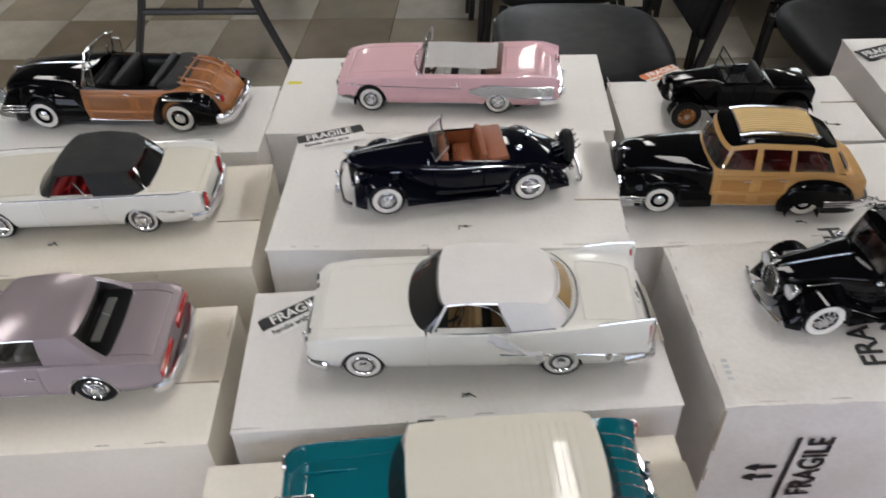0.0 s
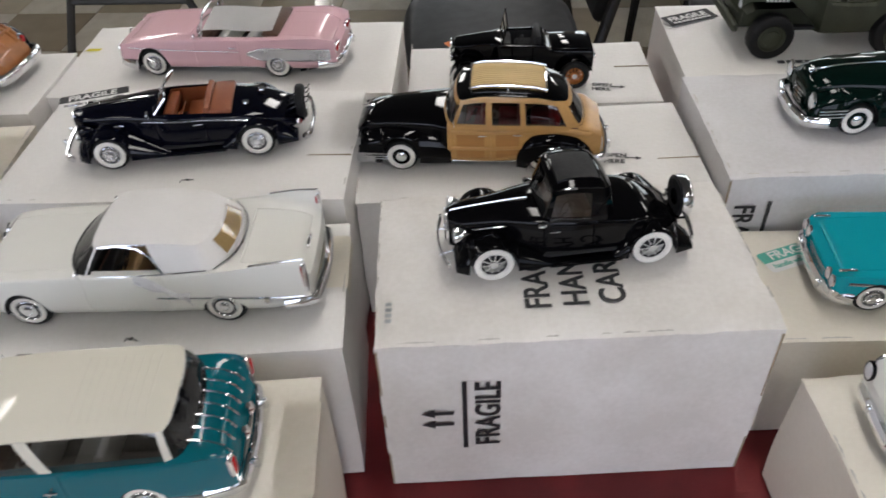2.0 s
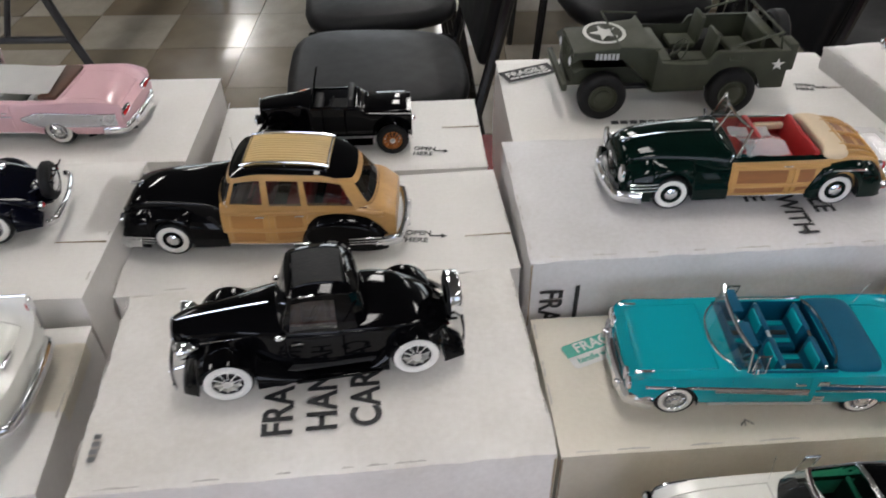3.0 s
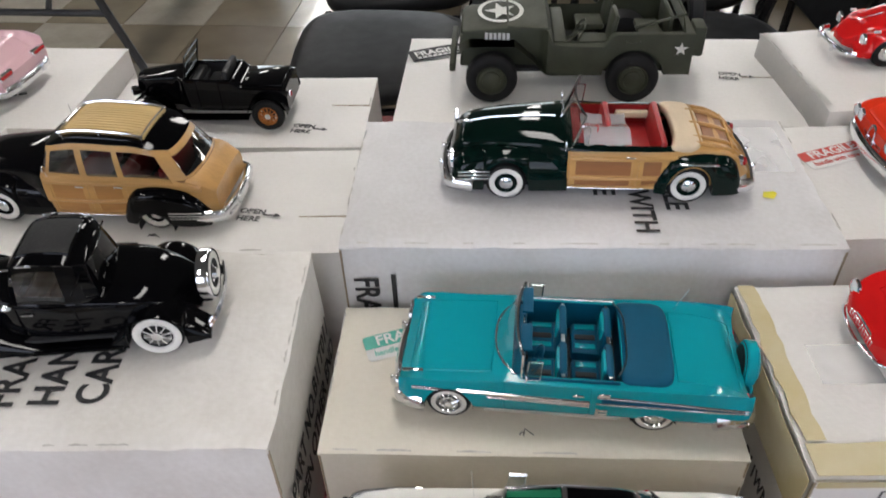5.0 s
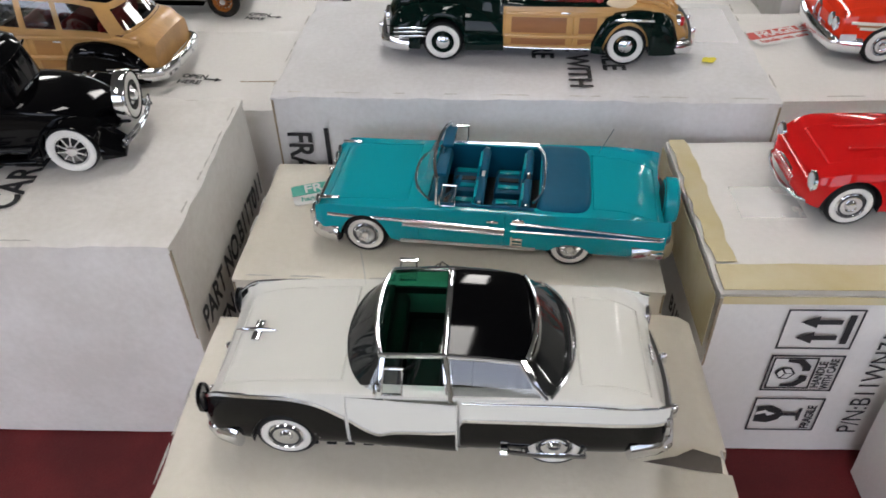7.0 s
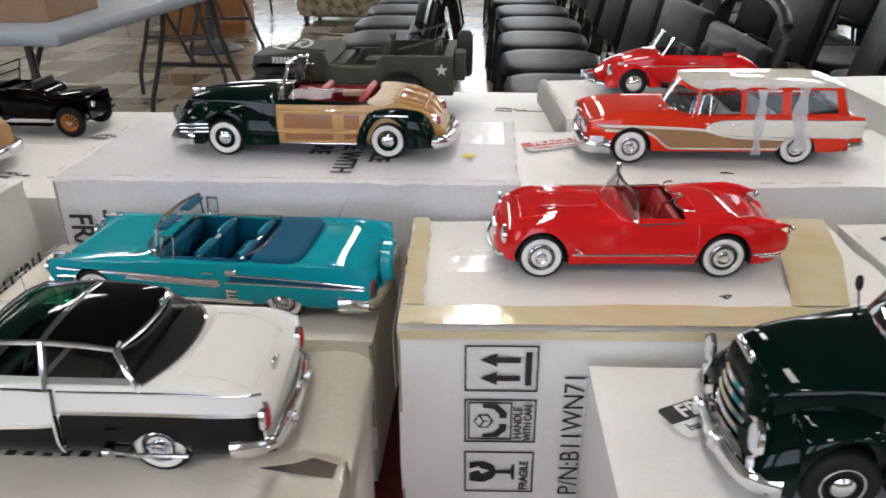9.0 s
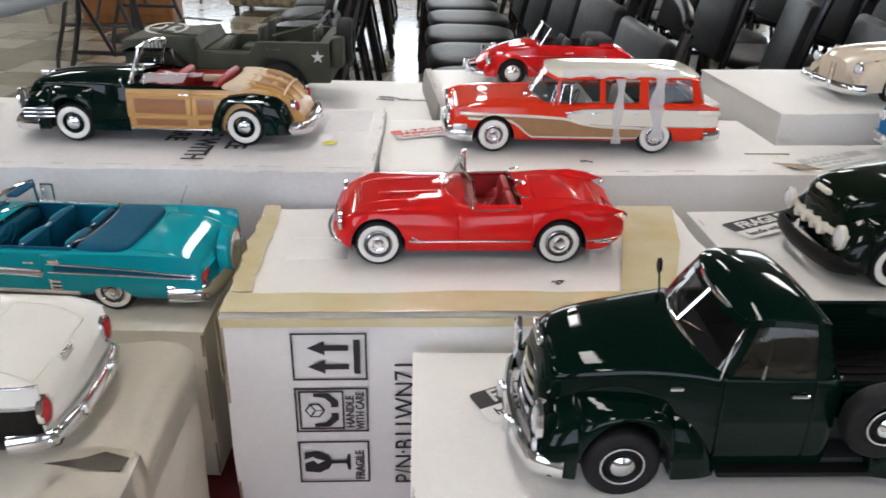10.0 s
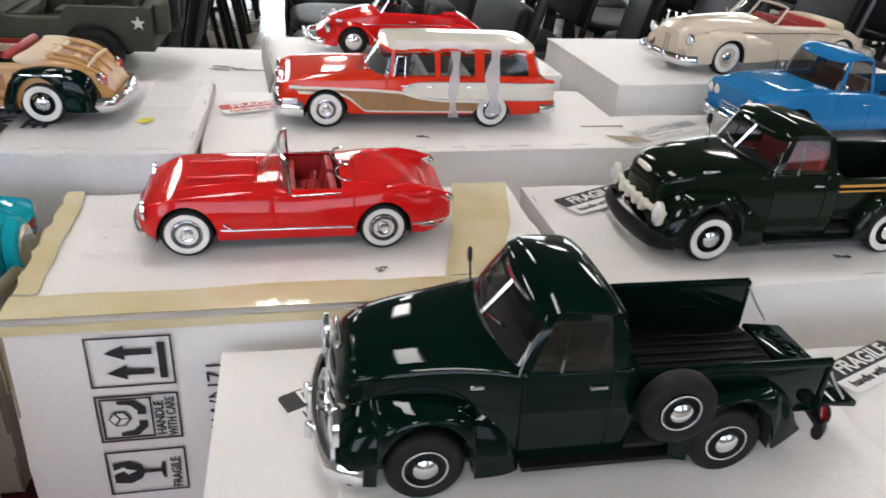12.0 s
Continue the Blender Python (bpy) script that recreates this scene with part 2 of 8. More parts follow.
def wall_with_windows(name, horizontal, at, lo, hi, centres, w=2.3, z0=0.85, z1=2.65, t=0.2):
    boxes = []

    def piece(a, b, c0, c1):
        m, s, zc, zs = (a + b) / 2, b - a, (c0 + c1) / 2, c1 - c0
        boxes.append(((m, at, zc), (s, t, zs)) if horizontal else ((at, m, zc), (t, s, zs)))
    piece(lo, hi, 0, z0)
    piece(lo, hi, z1, H)
    edge = lo
    for c in centres:
        piece(edge, c - w / 2, z0, z1)
        edge = c + w / 2
    piece(edge, hi, z0, z1)
    wall(name, boxes)
    for i, c in enumerate(centres):
        win = tagged(empty("window_1", pose(*((c, at, 0) if horizontal else (at, c, 0)), 0, 0, 0 if horizontal else 90)), "daylit hall window with pale frame", "window", kind="structure")
        bm = bmesh.new()
        for x in (-w / 2 + 0.03, 0, w / 2 - 0.03):
            add_box(bm, (x, 0, (z0 + z1) / 2), (0.06, 0.08, z1 - z0), 0.005)
        for z in (z0 + 0.03, z1 - 0.03):
            add_box(bm, (0, 0, z), (w, 0.075, 0.06), 0.005)
        part("window_frame", bm, PAPER, win)
        for x in (-w / 4, w / 4):
            g = part("pane", bx((x, 0, (z0 + z1) / 2), (w / 2 - 0.09, 0.006, z1 - z0 - 0.12)), GLASS, win)
            g.visible_shadow = False


wall_with_windows("wall_north", True, Y1 + 0.1, X0, X1, (-3.4, -0.2, 3.0, 6.2))
wall_with_windows("wall_south", True, Y0 - 0.1, X0, X1, (-2.6, 0.6, 3.8))
wall("wall_west", [((X0 - 0.1, (Y0 + Y1) / 2, H / 2), (0.2, Y1 - Y0, H))])
wall("wall_east", [((X1 + 0.1, (Y0 + Y1) / 2, H / 2), (0.2, Y1 - Y0, H))])
ceil = tagged(new("ceiling", finish(bx(((X0 + X1) / 2, (Y0 + Y1) / 2, H + 0.05), (X1 - X0 + 0.4, Y1 - Y0 + 0.4, 0.1)), "ceiling", CEIL, 0)), "dark grey board ceiling, out of view", "ceiling", kind="structure")
floor = tagged(new("floor", finish(bx(((X0 + X1) / 2, (Y0 + Y1) / 2, -0.054), (X1 - X0 + 0.4, Y1 - Y0 + 0.4, 0.1)), "floor", GROUT, 0)), "beige and pale checkered vinyl tile floor", "floor", kind="structure")

# fluorescent fittings under the ceiling
LIT = bpy.data.materials.new("lit_diffuser")
LIT.use_nodes = True
LIT.node_tree.nodes["Principled BSDF"].inputs["Emission Color"].default_value = (1, 0.965, 0.93, 1)
LIT.node_tree.nodes["Principled BSDF"].inputs["Emission Strength"].default_value = 19.0
for lx in (-2.3, 0.5, 3.3, 6.1):
    for ly in (-1.6, 1.4, 4.4, 7.4, 10.0):
        f = tagged(empty("ceiling_light", pose(lx, ly, H)), "long white fluorescent ceiling light", "light", "ceiling lights")
        part("frame", bx((0, 0, -0.025), (0.34, 1.26, 0.05), 0.006), PAPER, f)
        part("diffuser", bx((0, 0, -0.056), (0.28, 1.2, 0.012), 0.003), LIT, f)

# ---- the show table ----
TZ = 0.735
table = tagged(empty("show_table", pose(0.5, 0.6, 0)), "long folding table under a dark red damask tablecloth", "table")
part("tabletop", bx((0, 0, TZ - 0.025), (2.4, 0.80, 0.03), 0.008), DULL, table)
for x in (-1.05, 1.05):
    for y in (-0.3, 0.3):
        bm = bmesh.new()
        tube(bm, [(x, y, 0), (x * 0.96, y, TZ - 0.04)], 0.014, 10)
        part("leg", bm, DULL, table)


def tablecloth():
    verts, faces = [], []
    nx, ny = 60, 36
    w, d, drop = 2.44, 0.84, 0.26
    for j in range(ny + 1):
        for i in range(nx + 1):
            x, y = (i / nx - 0.5) * (w + 2 * drop), (j / ny - 0.5) * (d + 2 * drop)
            ox, oy = max(0, abs(x) - w / 2), max(0, abs(y) - d / 2)
            fall = max(ox, oy)
            xx = math.copysign(min(abs(x), w / 2) + 0.02 * math.sin(y * 25) * min(1, ox * 8) + 0.1 * ox, x)
            yy = math.copysign(min(abs(y), d / 2) + 0.02 * math.sin(x * 25) * min(1, oy * 8) + 0.1 * oy, y)
            z = TZ - 0.001 - fall if fall > 0 else TZ + 0.0004 * noise.noise((x * 9, y * 9, 0)) - 0.0008
            verts.append((xx, yy, z))
    for j in range(ny):
        for i in range(nx):
            a = j * (nx + 1) + i
            faces.append((a, a + 1, a + nx + 2, a + nx + 1))
    ob = new("tablecloth", mesh("tablecloth", verts, faces, CLOTH))
    ob.location = (0.5, 0.6, 0)
    return tagged(ob, "dark red damask tablecloth spread over the table", "tablecloth")


tablecloth()

# ---- the cardboard boxes ----


def carton(label, fl, fr, depth, top, m=CARD, wear=0.0, tab=0.0, edges=False):
    """A closed tuck-top box. Origin at the front left top corner, x along its front, y to its back, z up."""
    w = math.hypot(fr[0] - fl[0], fr[1] - fl[1])
    a = math.degrees(math.atan2(fr[1] - fl[1], fr[0] - fl[0]))
    h = top - TZ - 0.0006
    ob = tagged(empty("cardboard_box", pose(fl[0], fl[1], top, 0, 0, a)), label, "box", "model car boxes")
    nx, ny, t = 14, 8, 0.0022
    # walls: shell of board with a slightly bowed face
    verts, faces = [], []
    ring = [(i / nx * w, 0) for i in range(nx)] + [(w, j / ny * depth) for j in range(ny)] + [(w - i / nx * w, depth) for i in range(nx)] + [(0, depth - j / ny * depth) for j in range(ny)]
    nz = 6
    n = len(ring)
    for k in range(nz + 1):
        z = -t - (h - t) * k / nz
        s = math.sin(math.pi * k / nz)
        for x, y in ring:
            bow = 0.0012 * s
            e = 0.0008 * noise.noise((x * 30 + fl[0] * 90, y * 30, z * 30))
            sx = (x / w - 0.5) * 2
            sy = (y / depth - 0.5) * 2
            verts.append((x + (bow + e) * (sx if abs(sx) > 0.99 else 0), y + (bow + e) * (sy if abs(sy) > 0.99 else 0), z))
    for k in range(nz):
        for i in range(n):
            faces.append((k * n + i, (k + 1) * n + i, (k + 1) * n + (i + 1) % n, k * n + (i + 1) % n))
    faces.append(tuple(nz * n + i for i in range(n - 1, -1, -1)))
    link("body", mesh("body", verts, faces, m), ob)
    # lid: a sheet a little proud of the walls, with soft worn edges and a slight bulge
    verts, faces = [], []
    over = 0.0009
    gx, gy = 48, 26
    for side in (0, 1):
        for j in range(gy + 1):
            for i in range(gx + 1):
                u, v = i / gx, j / gy
                x, y = -over + u * (w + 2 * over), -over + v * (depth + 2 * over)
                edge = min(x + over, w + over - x, y + over, depth + over - y)
                dz = 0.0007 * math.sin(math.pi * u) * math.sin(math.pi * v) + 0.0004 * noise.noise((x * 22 + fl[1] * 50, y * 22, fl[0] * 31))
                drop = 0.0011 * max(0, 1 - edge / 0.002) + 0.0016 * max(0, noise.noise((x * 60, y * 60, fl[0] * 77)) - 0.25) * max(0, 1 - edge / 0.004)
                drop += wear * 0.0042 * max(0, noise.noise((x * 38 + fl[0] * 9, y * 38, 5.0)) + 0.05) * max(0, 1 - edge / 0.011) ** 1.5
                bent = wear * 0.0016 * noise.noise((x * 45, y * 45, fl[0] * 13)) * max(0, 1 - edge / 0.006)
                verts.append((x + bent, y + bent, dz - min(drop, 0.0021 + wear * 0.002) if side == 0 else -t - 0.0006 - wear * 0.0022))
    q = (gx + 1) * (gy + 1)
    for j in range(gy):
        for i in range(gx):
            a0 = j * (gx + 1) + i
            faces.append((a0, a0 + 1, a0 + gx + 2, a0 + gx + 1))
            faces.append((q + a0, q + a0 + gx + 1, q + a0 + gx + 2, q + a0 + 1))
    rim = [i for i in range(gx + 1)] + [(j + 1) * (gx + 1) - 1 for j in range(1, gy + 1)] + [gy * (gx + 1) + i for i in range(gx - 1, -1, -1)] + [j * (gx + 1) for j in range(gy - 1, 0, -1)]
    for a0, b0 in zip(rim, rim[1:] + rim[:1]):
        faces.append((a0, q + a0, q + b0, b0))
    link("lid", mesh("lid", verts, faces, m), ob)
    # tuck tab slots on the right end of the lid
    if tab:
        part("tab_slit", bx((w - 0.018, depth * tab, 0.0002), (0.036, 0.0007, 0.0012)), KRAFT, ob)
    if edges:
        for x in (0.0, w):
            part("board_edge", bx((x, -0.0004, -h / 2 - 0.001), (0.0013, 0.0011, h - 0.006)), KRAFT, ob)
    ob["w"], ob["d"], ob["h"] = w, depth, h
    return ob
B = {}
for key, args in {
    "gto": ("cream white cardboard box under a silver model coupe", (-0.405, 0.336), (-0.109, 0.368), 0.120, 0.880, CREAMCARD, 0, 0.4),
    "tb": ("cream white cardboard box under a white model convertible", (-0.416, 0.500), (-0.122, 0.531), 0.138, 0.882, CREAMCARD, 0, 0.4),
    "tc0": ("white cardboard box under a wood-panelled model convertible", (-0.473, 0.679), (-0.158, 0.695), 0.124, 0.879, CARD),
    "pk": ("wide white cardboard box with a yellow mark", (-0.161, 0.734), (0.186, 0.743), 0.157, 0.874, CARD),
    "f36": ("clean white cardboard box with a black printed sticker", (-0.107, 0.534), (0.174, 0.544), 0.163, 0.896, CARD, 0, 0.35),
    "chr": ("white cardboard box with a black sticker and a flap end", (-0.095, 0.376), (0.193, 0.409), 0.125, 0.880, CARD, 0, 0.45),
    "nom": ("cream cardboard box at the table's front", (-0.086, 0.212), (0.200, 0.246), 0.141, 0.877, CREAMCARD, 0, 0.35),
    "big": ("large worn white box printed fragile handle with care", (0.217, 0.400), (0.471, 0.424), 0.152, 0.890, WORNCARD, 1.0, 0, True),
    "wo": ("white cardboard box printed open here", (0.176, 0.578), (0.468, 0.606), 0.131, 0.865, CARD, 0, 0.3),
    "mt": ("white cardboard box with an orange sticker", (0.202, 0.743), (0.452, 0.758), 0.127, 0.855, CARD, 0, 0.55),
    "jp": ("white cardboard box under an olive model jeep", (0.478, 0.782), (0.832, 0.794), 0.170, 0.866, CARD, 0, 0.5),
    "tc": ("scuffed cool white cardboard box with printed lettering", (0.474, 0.585), (0.804, 0.605), 0.160, 0.888, LILACCARD, 0.8, 0, True),
    "imp": ("low cream cardboard box with a green sticker", (0.483, 0.457), (0.727, 0.472), 0.118, 0.840, CREAMCARD, 0.2, 0, True),
    "cor": ("white box sealed with yellowed packing tape", (0.749, 0.445), (1.025, 0.472), 0.142, 0.866, CARD, 0.5, 0, True),
    "cv": ("cream cardboard box with a loose end flap", (0.504, 0.272), (0.745, 0.293), 0.147, 0.848, CREAMCARD, 0.6),
    "pu": ("white cardboard box under a dark green pickup", (0.860, 0.290), (1.135, 0.312), 0.150, 0.853, CARD),
    "side": ("white cardboard box with a black sticker at the end", (1.140, 0.300), (1.420, 0.322), 0.145, 0.848, CARD),
    "ed": ("white cardboard box with a red sticker and taped tab", (0.807, 0.628), (1.127, 0.667), 0.143, 0.877, CARD, 0, 0.3),
    "vw": ("worn white cardboard box with a crushed side", (0.842, 0.784), (1.098, 0.826), 0.150, 0.887, CARD, 0.8),
    "cr": ("white cardboard box under a cream model convertible", (1.146, 0.800), (1.470, 0.846), 0.180, 0.887, CARD),
    "bl": ("white cardboard box with a grey sticker under a blue pickup", (1.142, 0.640), (1.450, 0.680), 0.140, 0.863, CARD),
    "fp": ("white cardboard box with a black sticker under a green pickup", (1.040, 0.478), (1.340, 0.512), 0.142, 0.862, CARD),
}.items():
    B[key] = carton(*args)

from mathutils.bvhtree import BVHTree

# ---- the model cars: builders, in millimetres, front towards -x ----


def curve(*pts):
    """A monotone cubic through (u, value) points."""
    x, y = np.array([p[0] for p in pts], float), np.array([p[1] for p in pts], float)
    if len(x) == 1:
        return lambda u: float(y[0])
    h, d = np.diff(x), np.diff(y) / np.diff(x)
    s = np.zeros(len(x))
    for i in range(1, len(x) - 1):
        if d[i - 1] * d[i] > 0:
            s[i] = 2 * d[i - 1] * d[i] / (d[i - 1] + d[i])
    s[0], s[-1] = d[0], d[-1]

    def f(u):
        u = min(max(u, x[0]), x[-1])
        i = min(int(np.searchsorted(x, u, "right")) - 1, len(x) - 2)
        t = (u - x[i]) / h[i]
        return float((1 + 2 * t) * (1 - t) ** 2 * y[i] + t * (1 - t) ** 2 * h[i] * s[i] + t * t * (3 - 2 * t) * y[i + 1] - t * t * (1 - t) * h[i] * s[i + 1])
    return f


class Car:
    def __init__(self, label, front, rear, top, length, half, uf, wb, wheel=14.0, yaw=None, name="model_car", size=1.0, lift=1.0):
        a = math.atan2(rear[1] - front[1], rear[0] - front[0]) if yaw is None else radians(yaw)
        k = (half - 3.0) * 0.001 * size
        self.lift = lift
        cx = front[0] + math.cos(a) * wb * 0.0005 * size - math.sin(a) * k
        cy = front[1] + math.sin(a) * wb * 0.0005 * size + math.cos(a) * k
        self.ob = tagged(empty(name, pose(cx, cy, top + 0.0008, 0, 0, math.degrees(a))), label, "model car", "model cars on show")
        self.L, self.h, self.uf, self.ur, self.R, self.size = length, half, uf, uf + wb, wheel, size
        self.mid = uf + wb / 2

    def part(self, name, bm, m, parent=None, label="", smooth=40):
        for v in bm.verts:
            v.co.x -= self.mid
            v.co.z = self.raised(v.co.z)
        return part(name, bm, m, parent or self.ob, label, smooth, 0.001 * self.size)

    def raised(self, z):
        """Stretch the upper works without touching wheels and sills."""
        return z if z < 20 else 20 + (z - 20) * self.lift

    def put(self, name, verts, faces, mats, idx=None, parent=None, smooth=40, label=""):
        k = 0.001 * self.size
        vs = [((x - self.mid) * k, y * k, self.raised(z) * k) for x, y, z in verts]
        return link(name, mesh(name, vs, faces, mats, idx, smooth), parent or self.ob, label)

    def box(self, name, m, c, s, bevel=0.6, rot=None, parent=None, label=""):
        r = None if rot is None else Euler([radians(v) for v in rot]).to_matrix()
        return self.part(name, bx(c, s, bevel, r), m, parent, label)

    # -- main shell --
    def body(self, paint_m, zl, zs, zc, w, arches=(), doors=(), cockpit=None, hood=None, boot=None, tuck=0.10, lean=0.05, p=2.4, mats=None, pick=None):
        self.zl0, self.zs, self.zc, self.w = curve(*zl), curve(*zs), curve(*zc), curve(*w)
        self.tuck, self.lean, self.arches, self.cock = tuck, lean, arches, cockpit
        L = self.L
        us = set(np.linspace(w[0][0], w[-1][0], int(L / 3.2)).round(2))
        for uc, R, zcut in arches:
            us |= {round(uc + R * math.cos(q), 2) for q in np.linspace(0, math.pi, 23)}
        gro = {}
        for d in doors:
            for g in d:
                us = {u for u in us if abs(u - g) > 1.0} | {g - 0.55, g, g + 0.55}
                gro[g] = 1
        top_g = []
        for rng in (hood, boot):
            if rng:
                for g in rng[:2]:
                    us = {u for u in us if abs(u - g) > 0.9} | {g - 0.5, g, g + 0.5}
                    top_g.append((g, rng[2]))
        if cockpit:
            us = {u for u in us if min(abs(u - cockpit[0]), abs(u - cockpit[1])) > 0.4} | {cockpit[0], cockpit[1]}
        us = sorted(us)
        S = [0, 0.04, 0.15, 0.28, 0.42, 0.56, 0.7, 0.83, 0.93, 1.0]
        F = {0.985, 0.95, 0.9, 0.84, 0.74, 0.62, 0.48, 0.32, 0.16, 0.0}
        for rng in (hood, boot):
            if rng:
                F = {f for f in F if abs(f - rng[2]) > 0.025} | {rng[2] - 0.012, rng[2], rng[2] + 0.012}
        if cockpit:
            F = {f for f in F if abs(f - cockpit[2]) > 0.02} | {cockpit[2]}
        F = sorted(F, reverse=True)
        half_n = len(S) + len(F)
        ring_n = 2 * half_n - 1
        verts = []
        for u in us:
            zlo, zsh, zce, ww = self.low(u), self.zs(u), self.zc(u), self.w(u)
            dip = 0.5 if u in gro else 0.0
            pts = []
            for s in S:
                z = zlo + (zsh - zlo) * s
                pts.append((self.yside(u, z) - (dip if s > 0.02 else 0), z))
            ws = ww * (1 - lean)
            for f in F:
                z = zsh + (zce - zsh) * (1 - f ** p) ** (1 / p)
                for g, hf in top_g:
                    if abs(u - g) < 0.01 and f <= hf + 1e-6:
                        z -= 0.5
                for rng in (hood, boot):
                    if rng and rng[0] <= u <= rng[1] and abs(f - rng[2]) < 1e-6:
                        z -= 0.5
                pts.append((ws * f, z))
            for y, z in pts:
                verts.append((u, -y, z))
            for y, z in pts[-2::-1]:
                verts.append((u, y, z))
        groups = {}
        lev = S + [1.0] * len(F)
        fr = [1.0] * len(S) + F
        for i in range(len(us) - 1):
            um = (us[i] + us[i + 1]) / 2
            for j in range(ring_n - 1):
                jj = min(j, ring_n - 2 - j)
                side = -1 if j < half_n - 1 else 1
                top = jj >= len(S) - 1
                fm = (fr[jj] + fr[jj + 1]) / 2
                sm = (lev[jj] + lev[jj + 1]) / 2
                if cockpit and top and cockpit[0] < um < cockpit[1] and fm < cockpit[2]:
                    continue
                key = "body"
                if not top and sm > 0.03:
                    for d in doors:
                        if d[0] < um < d[1]:
                            key = ("door", side, d[0])
                if top:
                    if hood and hood[0] < um < hood[1] and fm < hood[2]:
                        key = "hood"
                    if boot and boot[0] < um < boot[1] and fm < boot[2]:
                        key = "boot_lid"
                a, b = i * ring_n + j, (i + 1) * ring_n + j
                zq = sum(verts[q][2] for q in (a, a + 1, b, b + 1)) / 4
                mi = pick(um, zq, top, fm) if pick else 0
                groups.setdefault(key, []).append(((a, a + 1, b + 1, b), mi))
        groups["body"].append((tuple(range(ring_n))[::-1], pick(us[0], 20, False, 1) if pick else 0))
        o = (len(us) - 1) * ring_n
        groups["body"].append((tuple(range(o, o + ring_n)), pick(us[-1], 20, False, 1) if pick else 0))
        made = {}
        for key, fs in groups.items():
            idx, faces, mi = {}, [], []
            for f, m in fs:
                faces.append(tuple(idx.setdefault(v, len(idx)) for v in f))
                mi.append(m)
            name = key if isinstance(key, str) else key[0]
            made[key] = self.put(name, [verts[v] for v in idx], faces, mats or [paint_m], mi)
        self.made = made
        # floor pan and wheel housings
        self.part("underbody", bx((L / 2, 0, self.zl0(L / 2) + 1.6), (L - 26, 2 * (self.h - 6), 2.4), 0.5), DARK)
        for uc, R, zcut in arches:
            for sd in (-1, 1):
                bm = bmesh.new()
                yo, yi = self.yside(uc, self.R) - 0.6, self.yside(uc, self.R) - 17
                ang = np.linspace(-0.25, math.pi + 0.25, 20)
                zb = self.zl0(uc) + 0.6
                A = [bm.verts.new((uc + R * math.cos(q), sd * yo, max(zb, zcut + R * math.sin(q)))) for q in ang]
                C = [bm.verts.new((uc + R * math.cos(q), sd * yi, max(zb, zcut + R * math.sin(q)))) for q in ang]
                for i in range(len(ang) - 1):
                    bm.faces.new((A[i], A[i + 1], C[i + 1], C[i]))
                bm.faces.new(C)
                self.part("wheel_housing", bm, DARK)
        return made

    def low(self, u):
        z = self.zl0(u)
        for uc, R, zcut in self.arches:
            if abs(u - uc) < R:
                z = max(z, zcut + math.sqrt(R * R - (u - uc) ** 2))
        return min(z, self.zs(u) - 2)

    def yside(self, u, z):
        z0, z1 = self.zl0(u), self.zs(u)
        s = min(1, max(0, (z - z0) / max(1e-3, z1 - z0)))
        return self.w(u) * (1 - self.tuck * (max(0, 0.4 - s) / 0.4) ** 2 - self.lean * (max(0, s - 0.5) / 0.5) ** 2)

    # -- things that follow the side --
    def patch(self, name, lowp, highp, m, off=0.35, u0=None, u1=None, sides=(-1, 1), label="", rows=4, dome=0.0):
        """A raised sheet on the flanks, between two lines given as (u, z) points."""
        lo, hi = curve(*lowp), curve(*highp)
        u0, u1 = u0 if u0 is not None else lowp[0][0], u1 if u1 is not None else lowp[-1][0]
        n = max(2, int((u1 - u0) / 1.7))
        out = []
        for sd in sides:
            verts, faces = [], []
            for i in range(n + 1):
                u = u0 + (u1 - u0) * i / n
                za = max(lo(u), self.low(u) + 0.15)
                zb = max(hi(u), za + 0.05)
                for j in range(rows + 1):
                    z = za + (zb - za) * j / rows
                    verts.append((u, sd * (self.yside(u, z) + off + dome * math.sin(math.pi * j / rows)), z))
                for z in (zb, za):
                    verts.append((u, sd * (self.yside(u, z) - 0.5), z))
            k = rows + 3
            for i in range(n):
                for j in range(k):
                    a, b = i * k + j, i * k + (j + 1) % k
                    f = (a, b, b + k, a + k)
                    faces.append(f if sd > 0 else f[::-1])
            for e in (0, n):
                f = tuple(e * k + j for j in range(k))
                faces.append(f if (e == 0) == (sd < 0) else f[::-1])
            out.append(self.put(name, verts, faces, m, smooth=50, label=label))
        return out

    def trim(self, pts, h=1.0, m=None, off=0.5, name="trim", **kw):
        self.patch(name, [(u, z - h / 2) for u, z in pts], [(u, z + h / 2) for u, z in pts], m or CHROME, off, rows=4, dome=0.35 * h, **kw)

